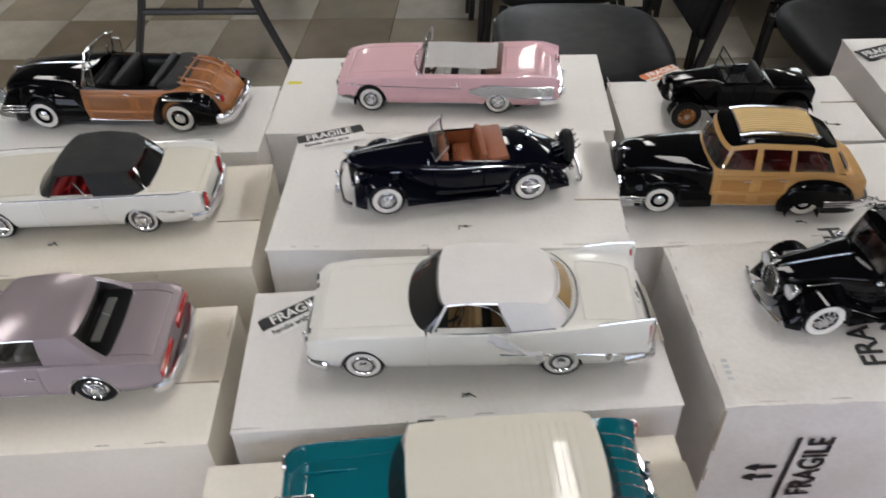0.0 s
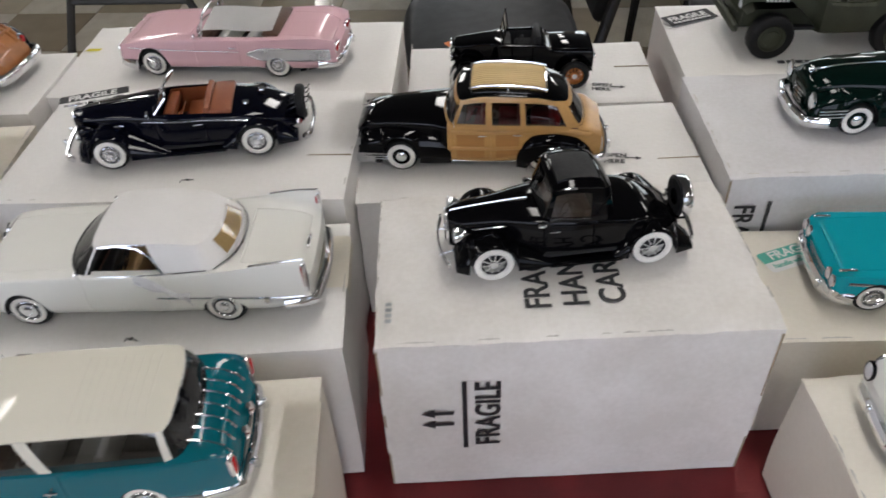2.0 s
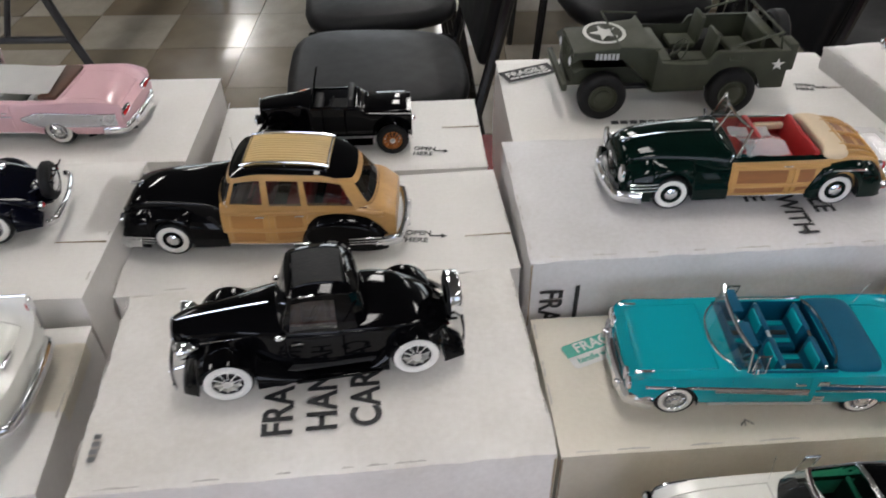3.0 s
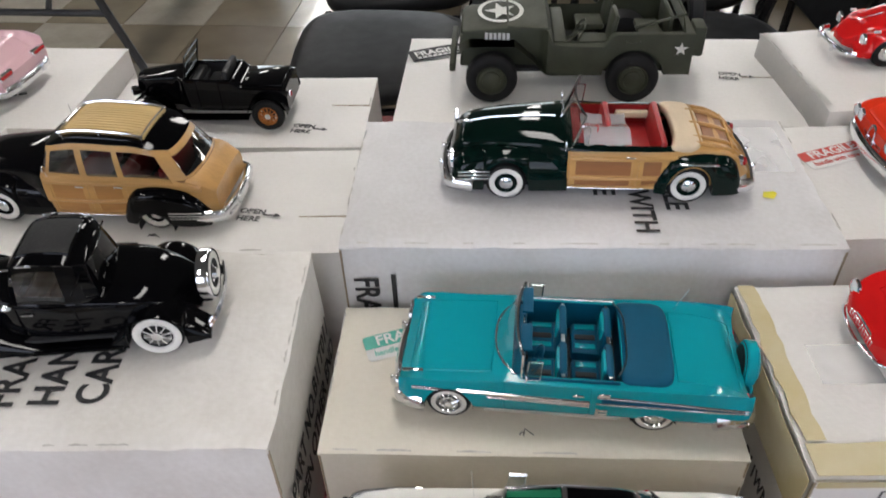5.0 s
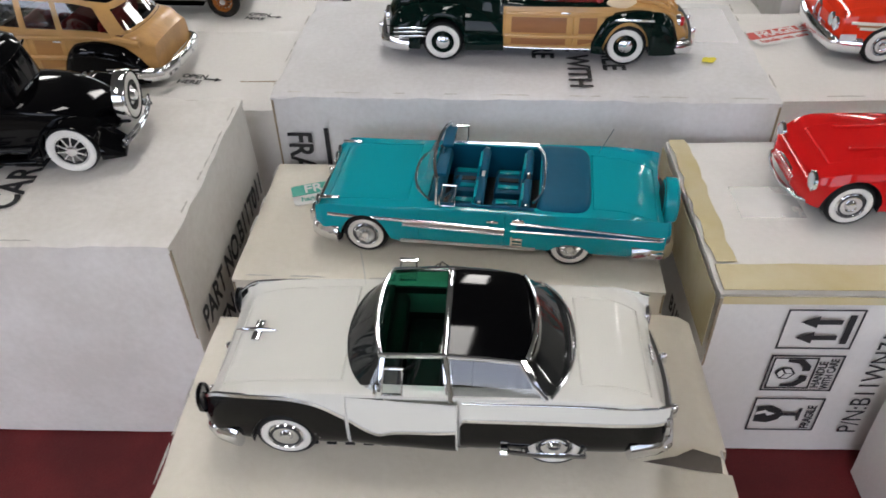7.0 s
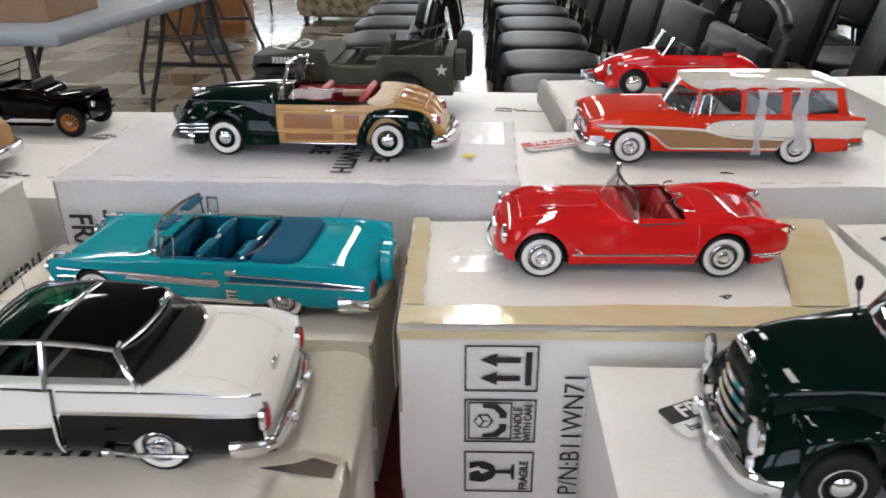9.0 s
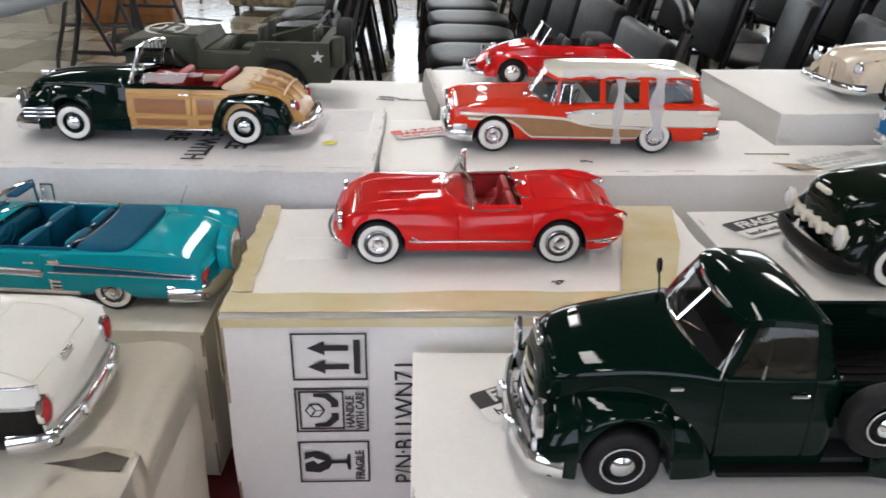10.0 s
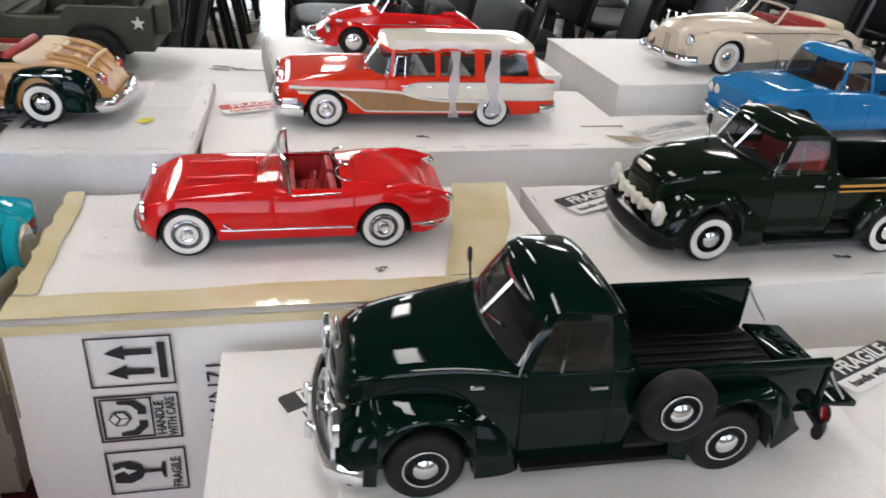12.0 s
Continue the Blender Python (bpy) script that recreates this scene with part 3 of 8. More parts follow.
    def fender(self, m, u0, u1, yin, yout, ztop, wide, arch=None, zlow=9.0, p=2.2, name="fender", thick=True):
        zt, wd = curve(*ztop), curve(*wide)
        us = set(np.linspace(u0, u1, 26).round(2))
        if arch:
            us |= {round(arch[0] + arch[1] * math.cos(q), 2) for q in np.linspace(0, math.pi, 19)}
        us = sorted(u for u in us if u0 <= u <= u1)
        for sd in (-1, 1):
            verts, faces = [], []
            K = 10
            for u in us:
                zl = zlow if not callable(zlow) else zlow(u)
                if arch and abs(u - arch[0]) < arch[1]:
                    zl = max(zl, arch[2] + math.sqrt(arch[1] ** 2 - (u - arch[0]) ** 2))
                z1 = max(zt(u), zl + 0.4)
                for j in range(K + 1):
                    q = math.pi / 2 * j / K
                    y = yin + (yout - yin) * wd(u) * math.sin(q) ** (2 / p)
                    z = zl + (z1 - zl) * math.cos(q) ** (2 / p)
                    verts.append((u, sd * y, z))
                verts.append((u, sd * (yin + (yout - yin) * wd(u) - 1.2), zl))
            k = K + 2
            for i in range(len(us) - 1):
                for j in range(k - 1):
                    a = i * k + j
                    f = (a, a + 1, a + k + 1, a + k)
                    faces.append(f[::-1] if sd > 0 else f)
            faces.append(tuple(range(k))[::sd])
            faces.append(tuple((len(us) - 1) * k + j for j in range(k))[::-sd])
            self.put(name, verts, faces, m, smooth=60)
            if arch:
                bm = bmesh.new()
                ang = np.linspace(-0.2, math.pi + 0.2, 16)
                A = [bm.verts.new((arch[0] + arch[1] * math.cos(q), sd * (yout - 1.5), arch[2] + arch[1] * math.sin(q))) for q in ang]
                C = [bm.verts.new((arch[0] + arch[1] * math.cos(q), sd * (yin + 1), arch[2] + arch[1] * math.sin(q))) for q in ang]
                for i in range(len(ang) - 1):
                    bm.faces.new((A[i], A[i + 1], C[i + 1], C[i]))
                bm.faces.new(C)
                self.part("wheel_housing", bm, DARK)

    # -- wheels --
    def wheels(self, kind="disc", white=(0.60, 0.86), cap=None, tw=8.0, rim=None, rim_m=None, inset=6.2, rear=True, yf=None):
        R = self.R
        for u in (self.uf, self.ur):
            for sd in (-1, 1):
                y = sd * ((yf or self.h) - inset)
                keep, self.lift = self.lift, 1.0
                self.wheel((u, y, R), sd, kind, white, cap, tw, rim_m)
                self.lift = keep

    def wheel(self, at, sd, kind, white, cap, tw, rim_m, axis="y", name="wheel"):
        R = self.R
        pr = [(0.52 * R, tw / 2 - 1.4), (0.60 * R, tw / 2 - 0.3), (0.86 * R, tw / 2), (0.955 * R, tw / 2 - 0.9), (R, tw / 2 - 2.2)]
        prof = [(r, a * sd) for r, a in pr] + [(r, -a * sd) for r, a in pr[::-1]]
        t = self.part(name, lathe(prof, 30, axis, at), RUBBER)
        if white:
            a, b = white
            pr = [(a * R, tw / 2 - 0.25), (a * R + 0.4, tw / 2 + 0.1), ((a + b) / 2 * R, tw / 2 + 0.25), (b * R - 0.4, tw / 2 + 0.12), (b * R, tw / 2 - 0.1)]
            self.part("whitewall", lathe([(r, v * sd) for r, v in pr], 30, axis, at), WHITEWALL, t)
        rr = (white[0] if white else 0.6) * R
        if kind in ("disc", "wire50"):
            pr = [(rr, tw / 2 - 0.2), (rr - 0.5, tw / 2 + 0.5), (rr * 0.86, tw / 2 - 0.4), (rr * 0.72, tw / 2 + 0.3), (rr * 0.45, tw / 2 + 0.2), (rr * 0.36, tw / 2 - 0.3), (rr * 0.26, tw / 2 + 1.2), (0, tw / 2 + 1.6)]
            self.part("hubcap", lathe([(r, v * sd) for r, v in pr], 26, axis, at), cap or CHROME, t)
            pr = [(rr * 0.83, tw / 2 + 0.05), (rr * 0.79, tw / 2 + 0.42), (rr * 0.73, tw / 2 + 0.5), (rr * 0.69, tw / 2 + 0.3)]
            self.part("slot_ring", lathe([(r, v * sd) for r, v in pr], 26, axis, at), SLOTS, t)
            if kind == "wire50":
                bm = bmesh.new()
                for i in range(18):
                    q = i * math.pi / 9
                    c, s = math.cos(q), math.sin(q)
                    tube(bm, [(at[0] + rr * 0.3 * c, at[1] + sd * (tw / 2 + 1.1), at[2] + rr * 0.3 * s), (at[0] + rr * 0.88 * math.cos(q + 0.2), at[1] + sd * (tw / 2 + 0.3), at[2] + rr * 0.88 * math.sin(q + 0.2))], 0.22, 4)
                self.part("spokes", bm, CHROME, t)
        elif kind == "steel":
            pr = [(rr, tw / 2 - 0.2), (rr - 0.4, tw / 2 + 0.3), (rr * 0.82, tw / 2 - 1.2), (rr * 0.6, tw / 2 - 0.8), (rr * 0.5, tw / 2 - 0.6)]
            self.part("rim", lathe([(r, v * sd) for r, v in pr], 26, axis, at), rim_m or CHROME, t)
            pr = [(rr * 0.62, tw / 2 - 0.9), (rr * 0.58, tw / 2 + 0.2), (rr * 0.4, tw / 2 + 1.1), (rr * 0.18, tw / 2 + 1.5), (0, tw / 2 + 1.6)]
            self.part("hubcap", lathe([(r, v * sd) for r, v in pr], 26, axis, at), cap or CHROME, t)
        else:
            pr = [(rr, tw / 2 - 0.2), (rr - 0.6, tw / 2 + 0.3), (rr - 1.2, tw / 2 - 0.8), (rr - 1.2, -tw / 2)]
            self.part("rim", lathe([(r, v * sd) for r, v in pr], 26, axis, at), rim_m or CHROME, t)
            bm = bmesh.new()
            n = 12 if kind == "wood" else 20
            for i in range(n):
                q = i * 2 * math.pi / n
                o = 0 if kind == "wood" else 0.18 * (-1) ** i
                tube(bm, [(at[0] + 1.5 * math.cos(q), at[1] + sd * (tw / 2 - 0.2), at[2] + 1.5 * math.sin(q)), (at[0] + (rr - 0.7) * math.cos(q + o), at[1] + sd * (tw / 2 - 1.2), at[2] + (rr - 0.7) * math.sin(q + o))], 0.75 if kind == "wood" else 0.35, 5)
            self.part("spokes", bm, rim_m or CHROME, t)
            self.part("hubcap", lathe([(rr * 0.34, (tw / 2 - 0.8) * sd), (rr * 0.3, (tw / 2 + 0.6) * sd), (0, (tw / 2 + 1.2) * sd)], 20, axis, at), cap or CHROME, t)
            self.part("brake_drum", lathe([(rr * 0.7, -1.0 * sd), (0, -0.8 * sd)], 16, axis, at), DARK, t)
        return t

    # -- glazing and roof --
    def top(self, keys, zt, crown=2.0, roof_m=None, pillar_m=None, glass_m=None, frame=(0.05, 0.93), bulge=0.8, frame_m=None, lip=0.5, roof_pick=None, roof_mats=None, screen_m=None, shelf_m=None):
        """keys: (kind, (u, y) at the belt, (u, y) at the roof edge[, belt z]) from front centre round to rear centre."""
        cols = []
        for i in range(len(keys) - 1):
            kind, b0, t0 = keys[i][:3]
            b1, t1 = keys[i + 1][1:3]
            n = 10 if kind in ("ws", "rg", "back") else max(2, int(abs(b1[0] - b0[0]) / 5))
            for j in range(n):
                t = j / n

                def mixp(a, b):
                    if kind == "ws":
                        q = t * math.pi / 2
                        return (b[0] - (b[0] - a[0]) * math.cos(q), a[1] + (b[1] - a[1]) * math.sin(q))
                    if kind in ("rg", "back"):
                        q = t * math.pi / 2
                        return (a[0] + (b[0] - a[0]) * math.sin(q), b[1] + (a[1] - b[1]) * math.cos(q))
                    return (a[0] + (b[0] - a[0]) * t, a[1] + (b[1] - a[1]) * t)
                cols.append((kind, i, mixp(b0, b1), mixp(t0, t1)))
        cols.append((keys[-1][0], -1, keys[-1][1], keys[-1][2]))
        V = [0, frame[0], 0.3, 0.55, 0.75, frame[1], 1.0]
        ztf = curve(*[(u, 20 + (z - 20) / self.lift) for u, z in zt])
        crown = crown / self.lift
        for sd in (-1, 1):
            grid = []
            for kind, i, b, t in cols:
                zb = self.beltz(b[0], b[1])
                row = []
                for v in V:
                    u = b[0] + (t[0] - b[0]) * v
                    y = b[1] + (t[1] - b[1]) * v + bulge * math.sin(math.pi * v) * (1 if b[1] > 8 else 0.3)
                    row.append((u, sd * y, zb - 0.6 + (ztf(t[0]) - zb + 0.6) * v))
                grid.append(row)
            groups = {}
            for c in range(len(cols) - 1):
                kind, seg = cols[c][0], cols[c][1]
                for r in range(len(V) - 1):
                    mid = 0 < r < len(V) - 2
                    if kind in ("ws", "rg", "glass") and mid:
                        key = ({"ws": "windscreen", "rg": "rear_window", "glass": "side_window"}[kind], seg)
                    elif kind == "open" and r < len(V) - 2:
                        continue
                    elif kind in ("pillar", "back"):
                        key = ("pillar", seg)
                    else:
                        key = ("window_frame", (seg, r == 0))
                    groups.setdefault(key, []).append((c, r))
            for (name, seg), cells in groups.items():
                idx, verts, faces = {}, [], []
                for c, r in cells:
                    f = []
                    for cc, q in ((c, r), (c + 1, r), (c + 1, r + 1), (c, r + 1)):
                        if (cc, q) not in idx:
                            idx[(cc, q)] = len(verts)
                            verts.append(grid[cc][q])
                        f.append(idx[(cc, q)])
                    faces.append(tuple(f if sd < 0 else f[::-1]))
                m = {"windscreen": screen_m or SMOKED, "rear_window": screen_m or SMOKED, "side_window": glass_m or GLASS, "pillar": pillar_m or roof_m, "window_frame": frame_m or CHROME}[name]
                ob = self.put(name, verts, faces, m, smooth=60)
                if name in ("windscreen", "rear_window", "side_window"):
                    ob.visible_shadow = False
        # dark dash top and parcel shelf under the sloping glass
        for kind, name, end in (("ws", "dash_top", 0), ("rg", "parcel_shelf", 1)):
            foot = [b for k, i, b, t in cols if k == kind]
            foot = [(u, y) for u, y in foot if y < self.w(u) * (1 - self.lean) * 0.93]
            if not self.cock or len(foot) < 3:
                continue
            stop = self.cock[end]
            verts, faces = [], []
            foot = [(u, -y) for u, y in foot[::-1]] + foot if end == 0 else foot + [(u, -y) for u, y in foot[::-1]]
            for u, y in foot:
                u0 = u + (0.6 if end == 0 else -0.6)
                u1 = max(u0, stop + 1.0) if end == 0 else min(u0, stop - 1.0)
                for j in range(5):
                    x = u0 + (u1 - u0) * j / 4
                    verts.append((x, y, self.beltz(x, y) + 0.35))
            for i in range(len(foot) - 1):
                for j in range(4):
                    a = i * 5 + j
                    faces.append((a, a + 5, a + 6, a + 1))
            self.put(name, verts, faces, shelf_m or DARK)
        # roof panel, one shell from rim to ridge
        rimp = [(t[0], t[1]) for k, i, b, t in cols]
        uc0, uc1 = rimp[0][0], rimp[-1][0]
        verts, faces, mi = [], [], []
        KK = [1.0, 1.0, 0.97, 0.9, 0.75, 0.5, 0.25, 0.0]
        for kx, k in enumerate(KK):
            for u, y in rimp:
                e = abs(2 * (u - (uc0 + uc1) / 2) / (uc1 - uc0))
                z = ztf(u) + (0 if kx else -1.2) + crown * (1 - k ** 2.6) * (1 - min(1, e) ** 5)
                yy = (y + lip) * k if kx else (y + lip * 0.6)
                verts.append((u + (uc0 + uc1 - 2 * u) * 0.0, -yy, z))
        n = len(rimp)
        for kx in range(len(KK) - 1):
            for i in range(n - 1):
                a = kx * n + i
                faces.append((a, a + 1, a + n + 1, a + n))
                mi.append(roof_pick((rimp[i][0] + rimp[i + 1][0]) / 2, kx) if roof_pick else 0)
        q = len(verts)
        verts += [(x, -y, z) for x, y, z in verts]
        faces += [tuple(v + q for v in f[::-1]) for f in faces]
        mi += mi
        self.roof = self.put("roof", verts, faces, roof_mats or [roof_m], mi, smooth=50)

    def over(self, u, y):
        """Height of the roof panel over u, y."""
        k = 0.001 * self.size
        me = self.roof.data
        tree = BVHTree.FromPolygons([v.co for v in me.vertices], [p.vertices for p in me.polygons])
        hit = tree.ray_cast(Vector(((u - self.mid) * k, y * k, 0.3)), Vector((0, 0, -1)))[0]
        z = hit.z / k if hit else 60.0
        return 20 + (z - 20) / self.lift

    def beltz(self, u, y):
        f = min(1.0, abs(y) / max(1, self.w(u) * (1 - self.lean)))
        return self.zs(u) + (self.zc(u) - self.zs(u)) * (1 - f ** 2.4) ** (1 / 2.4)

    def screen(self, ub, ut, yb, yt, zb, zt, wrap=6.0, m=None, r=0.9, split=False, glass_m=None, wrap_t=None, header=0.0):
        """An open car's windscreen: curved glass in a bright frame."""
        n = 12
        lo, hi = [], []
        for i in range(n + 1):
            q = -1 + 2 * i / n
            lo.append((ub + wrap * abs(q) ** 2.6, yb * q, zb - 1.0 * abs(q) ** 3))
            hi.append((ut + (wrap if wrap_t is None else wrap_t) * abs(q) ** 2.6, yt * q, zt - (0.16 if wrap_t is None else 0.05) * (zt - zb) * abs(q) ** 4))
        g = self.put("windscreen", lo + hi, [(i, i + 1, n + 2 + i, n + 1 + i) for i in range(n)], GLASS if glass_m is None else glass_m)
        g.visible_shadow = False
        bm = bmesh.new()
        tube(bm, lo + hi[::-1], r, 6, closed=True)
        if split:
            tube(bm, [lo[n // 2], hi[n // 2]], r * 0.8, 6)
        if header:
            tube(bm, hi, header, 8, flat=0.7)
            for e in (0, n):
                tube(bm, [lo[e], hi[e]], header * 0.8, 8)
        self.part("windscreen_frame", bm, m or CHROME)

    def pad(self, name, m, u0, u1, half, z, h, e=3.6, label="", scoop=0.0, parent=None):
        """A soft cushion or folded top with a rounded plan; scoop bends its leading edge back in the middle."""
        bm = bmesh.new()
        n, rings = 36, []
        for k, dz in ((0.97, -1.5), (1.0, 0.15), (0.985, 0.5), (0.94, 0.78), (0.86, 0.93), (0.6, 1.0), (0.3, 1.0)):
            ring = []
            for i in range(n):
                q = 2 * math.pi * i / n
                c, s = math.cos(q), math.sin(q)
                x = math.copysign(abs(c) ** (2 / e), c) * k
                y = math.copysign(abs(s) ** (2 / e), s) * k
                u = (u0 + u1) / 2 + (u1 - u0) / 2 * x
                u += scoop * max(0, -x) * (1 - min(1, abs(y)) ** 4)
                ring.append(bm.verts.new((u, half * y, z + (h * dz if dz > 0 else dz))))
            rings.append(ring)
        for a, b in zip(rings, rings[1:]):
            for i in range(n):
                bm.faces.new((a[i], a[(i + 1) % n], b[(i + 1) % n], b[i]))
        bm.faces.new(rings[-1])
        bm.faces.new(rings[0][::-1])
        return self.part(name, bm, m, parent, label, smooth=60)

    def vents(self, u0, u1, y, z0, z1, rake=4.0, r=0.7):
        """Swivelling quarter lights behind the windscreen posts."""
        for s in (-1, 1):
            P = [(u0, s * y, z0), (u1, s * y, z0), (u1 + rake * 0.4, s * (y - 1.5), z1), (u0 + rake, s * (y - 1.5), z1)]
            bm = bmesh.new()
            tube(bm, P, r, 6, closed=True)
            f = self.part("vent_frame", bm, CHROME)
            g = self.put("vent_glass", P, [(0, 1, 2, 3)], GLASS, parent=f)
            g.visible_shadow = False

    def cabin(self, m, u0, u1, half, seats, zfloor=11.0, zrim=33.0, seat_m=None, dash_m=None, wheel_m=None, split=False, zseat=24.0, zback=36.0, sw=None):
        """Tub, seats, dashboard and steering wheel."""
        bm = bmesh.new()
        P = [(u0, -half), (u1, -half), (u1, half), (u0, half)]
        lo = [bm.verts.new((u, y, zfloor)) for u, y in P]
        hi = [bm.verts.new((u, y, zrim)) for u, y in P]
        bm.faces.new(lo)
        for i in range(4):
            bm.faces.new((lo[i], hi[i], hi[(i + 1) % 4], lo[(i + 1) % 4]))
        self.part("cabin_lining", bm, m, smooth=0)
        for us in seats:
            for y, wdt in (((-half * 0.48, half * 0.82), (half * 0.48, half * 0.82)) if split else ((0, half * 1.86),)):
                s = self.box("seat", seat_m or m, (us, y, zseat - 4), (20, wdt, 8), 2.2)
                self.box("backrest", seat_m or m, (us + 10.5, y, (zseat + zback) / 2 - 2), (5.5, wdt, zback - zseat + 8), 2.2, (0, 10, 0), s)
        self.box("dashboard", dash_m or m, (u0 + 4, 0, zrim - 4), (8, half * 1.9, 7), 2.0)
        bm = bmesh.new()
        c = Vector((u0 + 15, sw if sw is not None else -half * 0.5, zrim - 0.5))
        R = 8.2
        rot = Euler((0, radians(-62), 0)).to_matrix()
        ring = [c + rot @ Vector((R * math.cos(q), R * math.sin(q), 0)) for q in np.linspace(0, 2 * math.pi, 24, endpoint=False)]
        tube(bm, ring, 0.55, 6, closed=True)
        for q in (0.3, math.pi - 0.3, math.pi * 1.5):
            tube(bm, [c, c + rot @ Vector((R * math.cos(q), R * math.sin(q), 0))], 0.4, 5)
        tube(bm, [c, c + Vector((-9, 0, -5))], 0.8, 6)
        self.part("steering_wheel", bm, wheel_m or dash_m or m)

    # -- brightwork --
    def bumper(self, u, z, half, wrap, r=2.2, flat=1.3, rear=False, m=None, bow=5.0, guards=(), name="bumper"):
        sg = -1 if rear else 1
        pts = []
        for q in np.linspace(-1, 1, 25):
            a = abs(q)
            x = bow * a ** 2 + (wrap * max(0, (a - 0.86) / 0.14) ** 1.3 if wrap else 0)
            y = half * (q if a < 0.9 else math.copysign(0.9 + (a - 0.9) * 0.95, q))
            pts.append((u - sg * 4.6 + sg * x, y, z))
        bm = bmesh.new()
        tube(bm, pts, r * 1.25, 10, flat=flat)
        b = self.part(name, bm, m or CHROME)
        for y in guards:
            for s in (-1, 1):
                self.part("bumper_guard", bx((u - sg * 7.0, s * y, z + 1.2), (3.6, 3.2, 8.5), 1.4), m or CHROME, b)
        return b

    def lamp(self, name, at, r, m=None, ring=None, depth=3.0, sg=-1, axis="x"):
        ob = self.part(name, lathe([(r, 0), (r * 1.14, -sg * 0.2), (r * 1.14, sg * depth * 0.4), (r, sg * depth * 0.55)], 20, axis, at), ring or CHROME)
        self.part("lens", lathe([(r, sg * depth * 0.35), (r * 0.7, sg * depth * 0.72), (0, sg * depth * 0.9)], 20, axis, at), m or LAMP, ob)

    def lamps(self, name, u, y, z, r, m=None, ring=None, depth=3.0, sg=-1):
        for s in (-1, 1):
            self.lamp(name, (u, s * y, z), r, m, ring, depth, sg)

    def handles(self, *uz):
        for u, z in uz:
            for s in (-1, 1):
                y = s * (self.yside(u, z) + 0.9)
                h = self.part("door_handle", bx((u, y, z), (7, 1.0, 1.1), 0.45), CHROME)

    def mirror(self, u, z, sides=(-1,), r=2.0, up=4.0, m=None, out=1.5):
        for s in sides:
            y = s * (self.yside(u, z) - 1 + out)
            bm = bmesh.new()
            tube(bm, [(u, y - s * out, z), (u, y, z + up)], 0.45, 6)
            lathe([(0, -0.9), (r, -0.7), (r * 1.05, 0.3), (0, 0.7)], 14, "x", (u, y, z + up + r * 0.6), bm)
            self.part("mirror", bm, m or CHROME)

    def rod(self, name, a, b, r, m=None, n=6):
        bm = bmesh.new()
        tube(bm, [a, b], r, n)
        return self.part(name, bm, m or CHROME)

    def bars(self, name, u, zs, half, r=0.6, m=None, bow=3.0, upright=False, ys=()):
        for z in zs:
            bm = bmesh.new()
            tube(bm, [(u + bow * q * q, half * q, z) for q in np.linspace(-1, 1, 11)], r, 6)
            self.part(name, bm, m or CHROME)

WHITE = paint("ivory_white_enamel", (0.76, 0.75, 0.70))
SOFTWHITE = mat("white_vinyl_top", (0.74, 0.72, 0.70), 0.55, var=0.05, scale=30, bump=0.25, bscale=400)
TEAL = paint("deep_teal_enamel", (0.003, 0.115, 0.150))
CREAM = paint("cream_enamel", (0.70, 0.67, 0.58))
TURQ = paint("turquoise_enamel", (0.006, 0.31, 0.37))
DKTURQ = mat("dark_turquoise_vinyl", (0.002, 0.085, 0.16), 0.5, var=0.1, scale=40, spec=0.15)
RED = paint("bright_red_enamel", (0.60, 0.012, 0.012))
ORED = paint("orange_red_enamel", (0.66, 0.035, 0.012))
REDVINYL = mat("red_vinyl", (0.36, 0.015, 0.015), 0.45, var=0.1, scale=60)
PINK = paint("pale_pink_enamel", (0.70, 0.45, 0.48))
BLACK = paint("black_enamel", (0.002, 0.002, 0.0025), 0.05)
NAVY = paint("blue_black_enamel", (0.0018, 0.0022, 0.006), 0.05)
DKGREEN = paint("dark_green_enamel", (0.0015, 0.008, 0.006), 0.05)
BRGREEN = paint("bottle_green_enamel", (0.001, 0.0075, 0.005), 0.05)
OLGREEN = paint("forest_green_enamel", (0.004, 0.009, 0.005), 0.07)
BLUE = paint("bright_blue_enamel", (0.015, 0.17, 0.40))
MAUVE = paint("mauve_silver_enamel", (0.34, 0.29, 0.31), 0.2, 0.3)
BUFF = paint("pale_buff_enamel", (0.62, 0.53, 0.41))
OLIVE = mat("matt_olive_paint", (0.034, 0.038, 0.020), 0.62, var=0.2, scale=60, bump=0.1)
BLACKTOP = mat("black_cloth_top", (0.010, 0.010, 0.011), 0.75, var=0.2, scale=50, bump=0.4, bscale=500)
TANLEATHER = mat("chestnut_leather", (0.26, 0.07, 0.022), 0.5, var=0.15, scale=40, bump=0.2)
TANCLOTH = mat("tan_lining", (0.42, 0.27, 0.12), 0.7, var=0.15, scale=40)
BUFFCANVAS = mat("buff_canvas", (0.66, 0.53, 0.37), 0.7, var=0.08, scale=40, bump=0.3, bscale=500)
GREYIN = mat("grey_lining", (0.10, 0.10, 0.10), 0.7, var=0.15, scale=40)
BLACKIN = mat("black_lining", (0.012, 0.012, 0.013), 0.6, var=0.15, scale=40)
BROWNIN = mat("brown_lining", (0.10, 0.045, 0.025), 0.6, var=0.15, scale=40)
WHITEIN = mat("white_vinyl", (0.62, 0.62, 0.58), 0.5, var=0.08, scale=40)
WOODL = mat("pale_ash_wood", (0.56, 0.31, 0.10), 0.35, var=0.22, scale=55, bump=0.1, stretch=(0.12, 1, 1), coat=0.3)
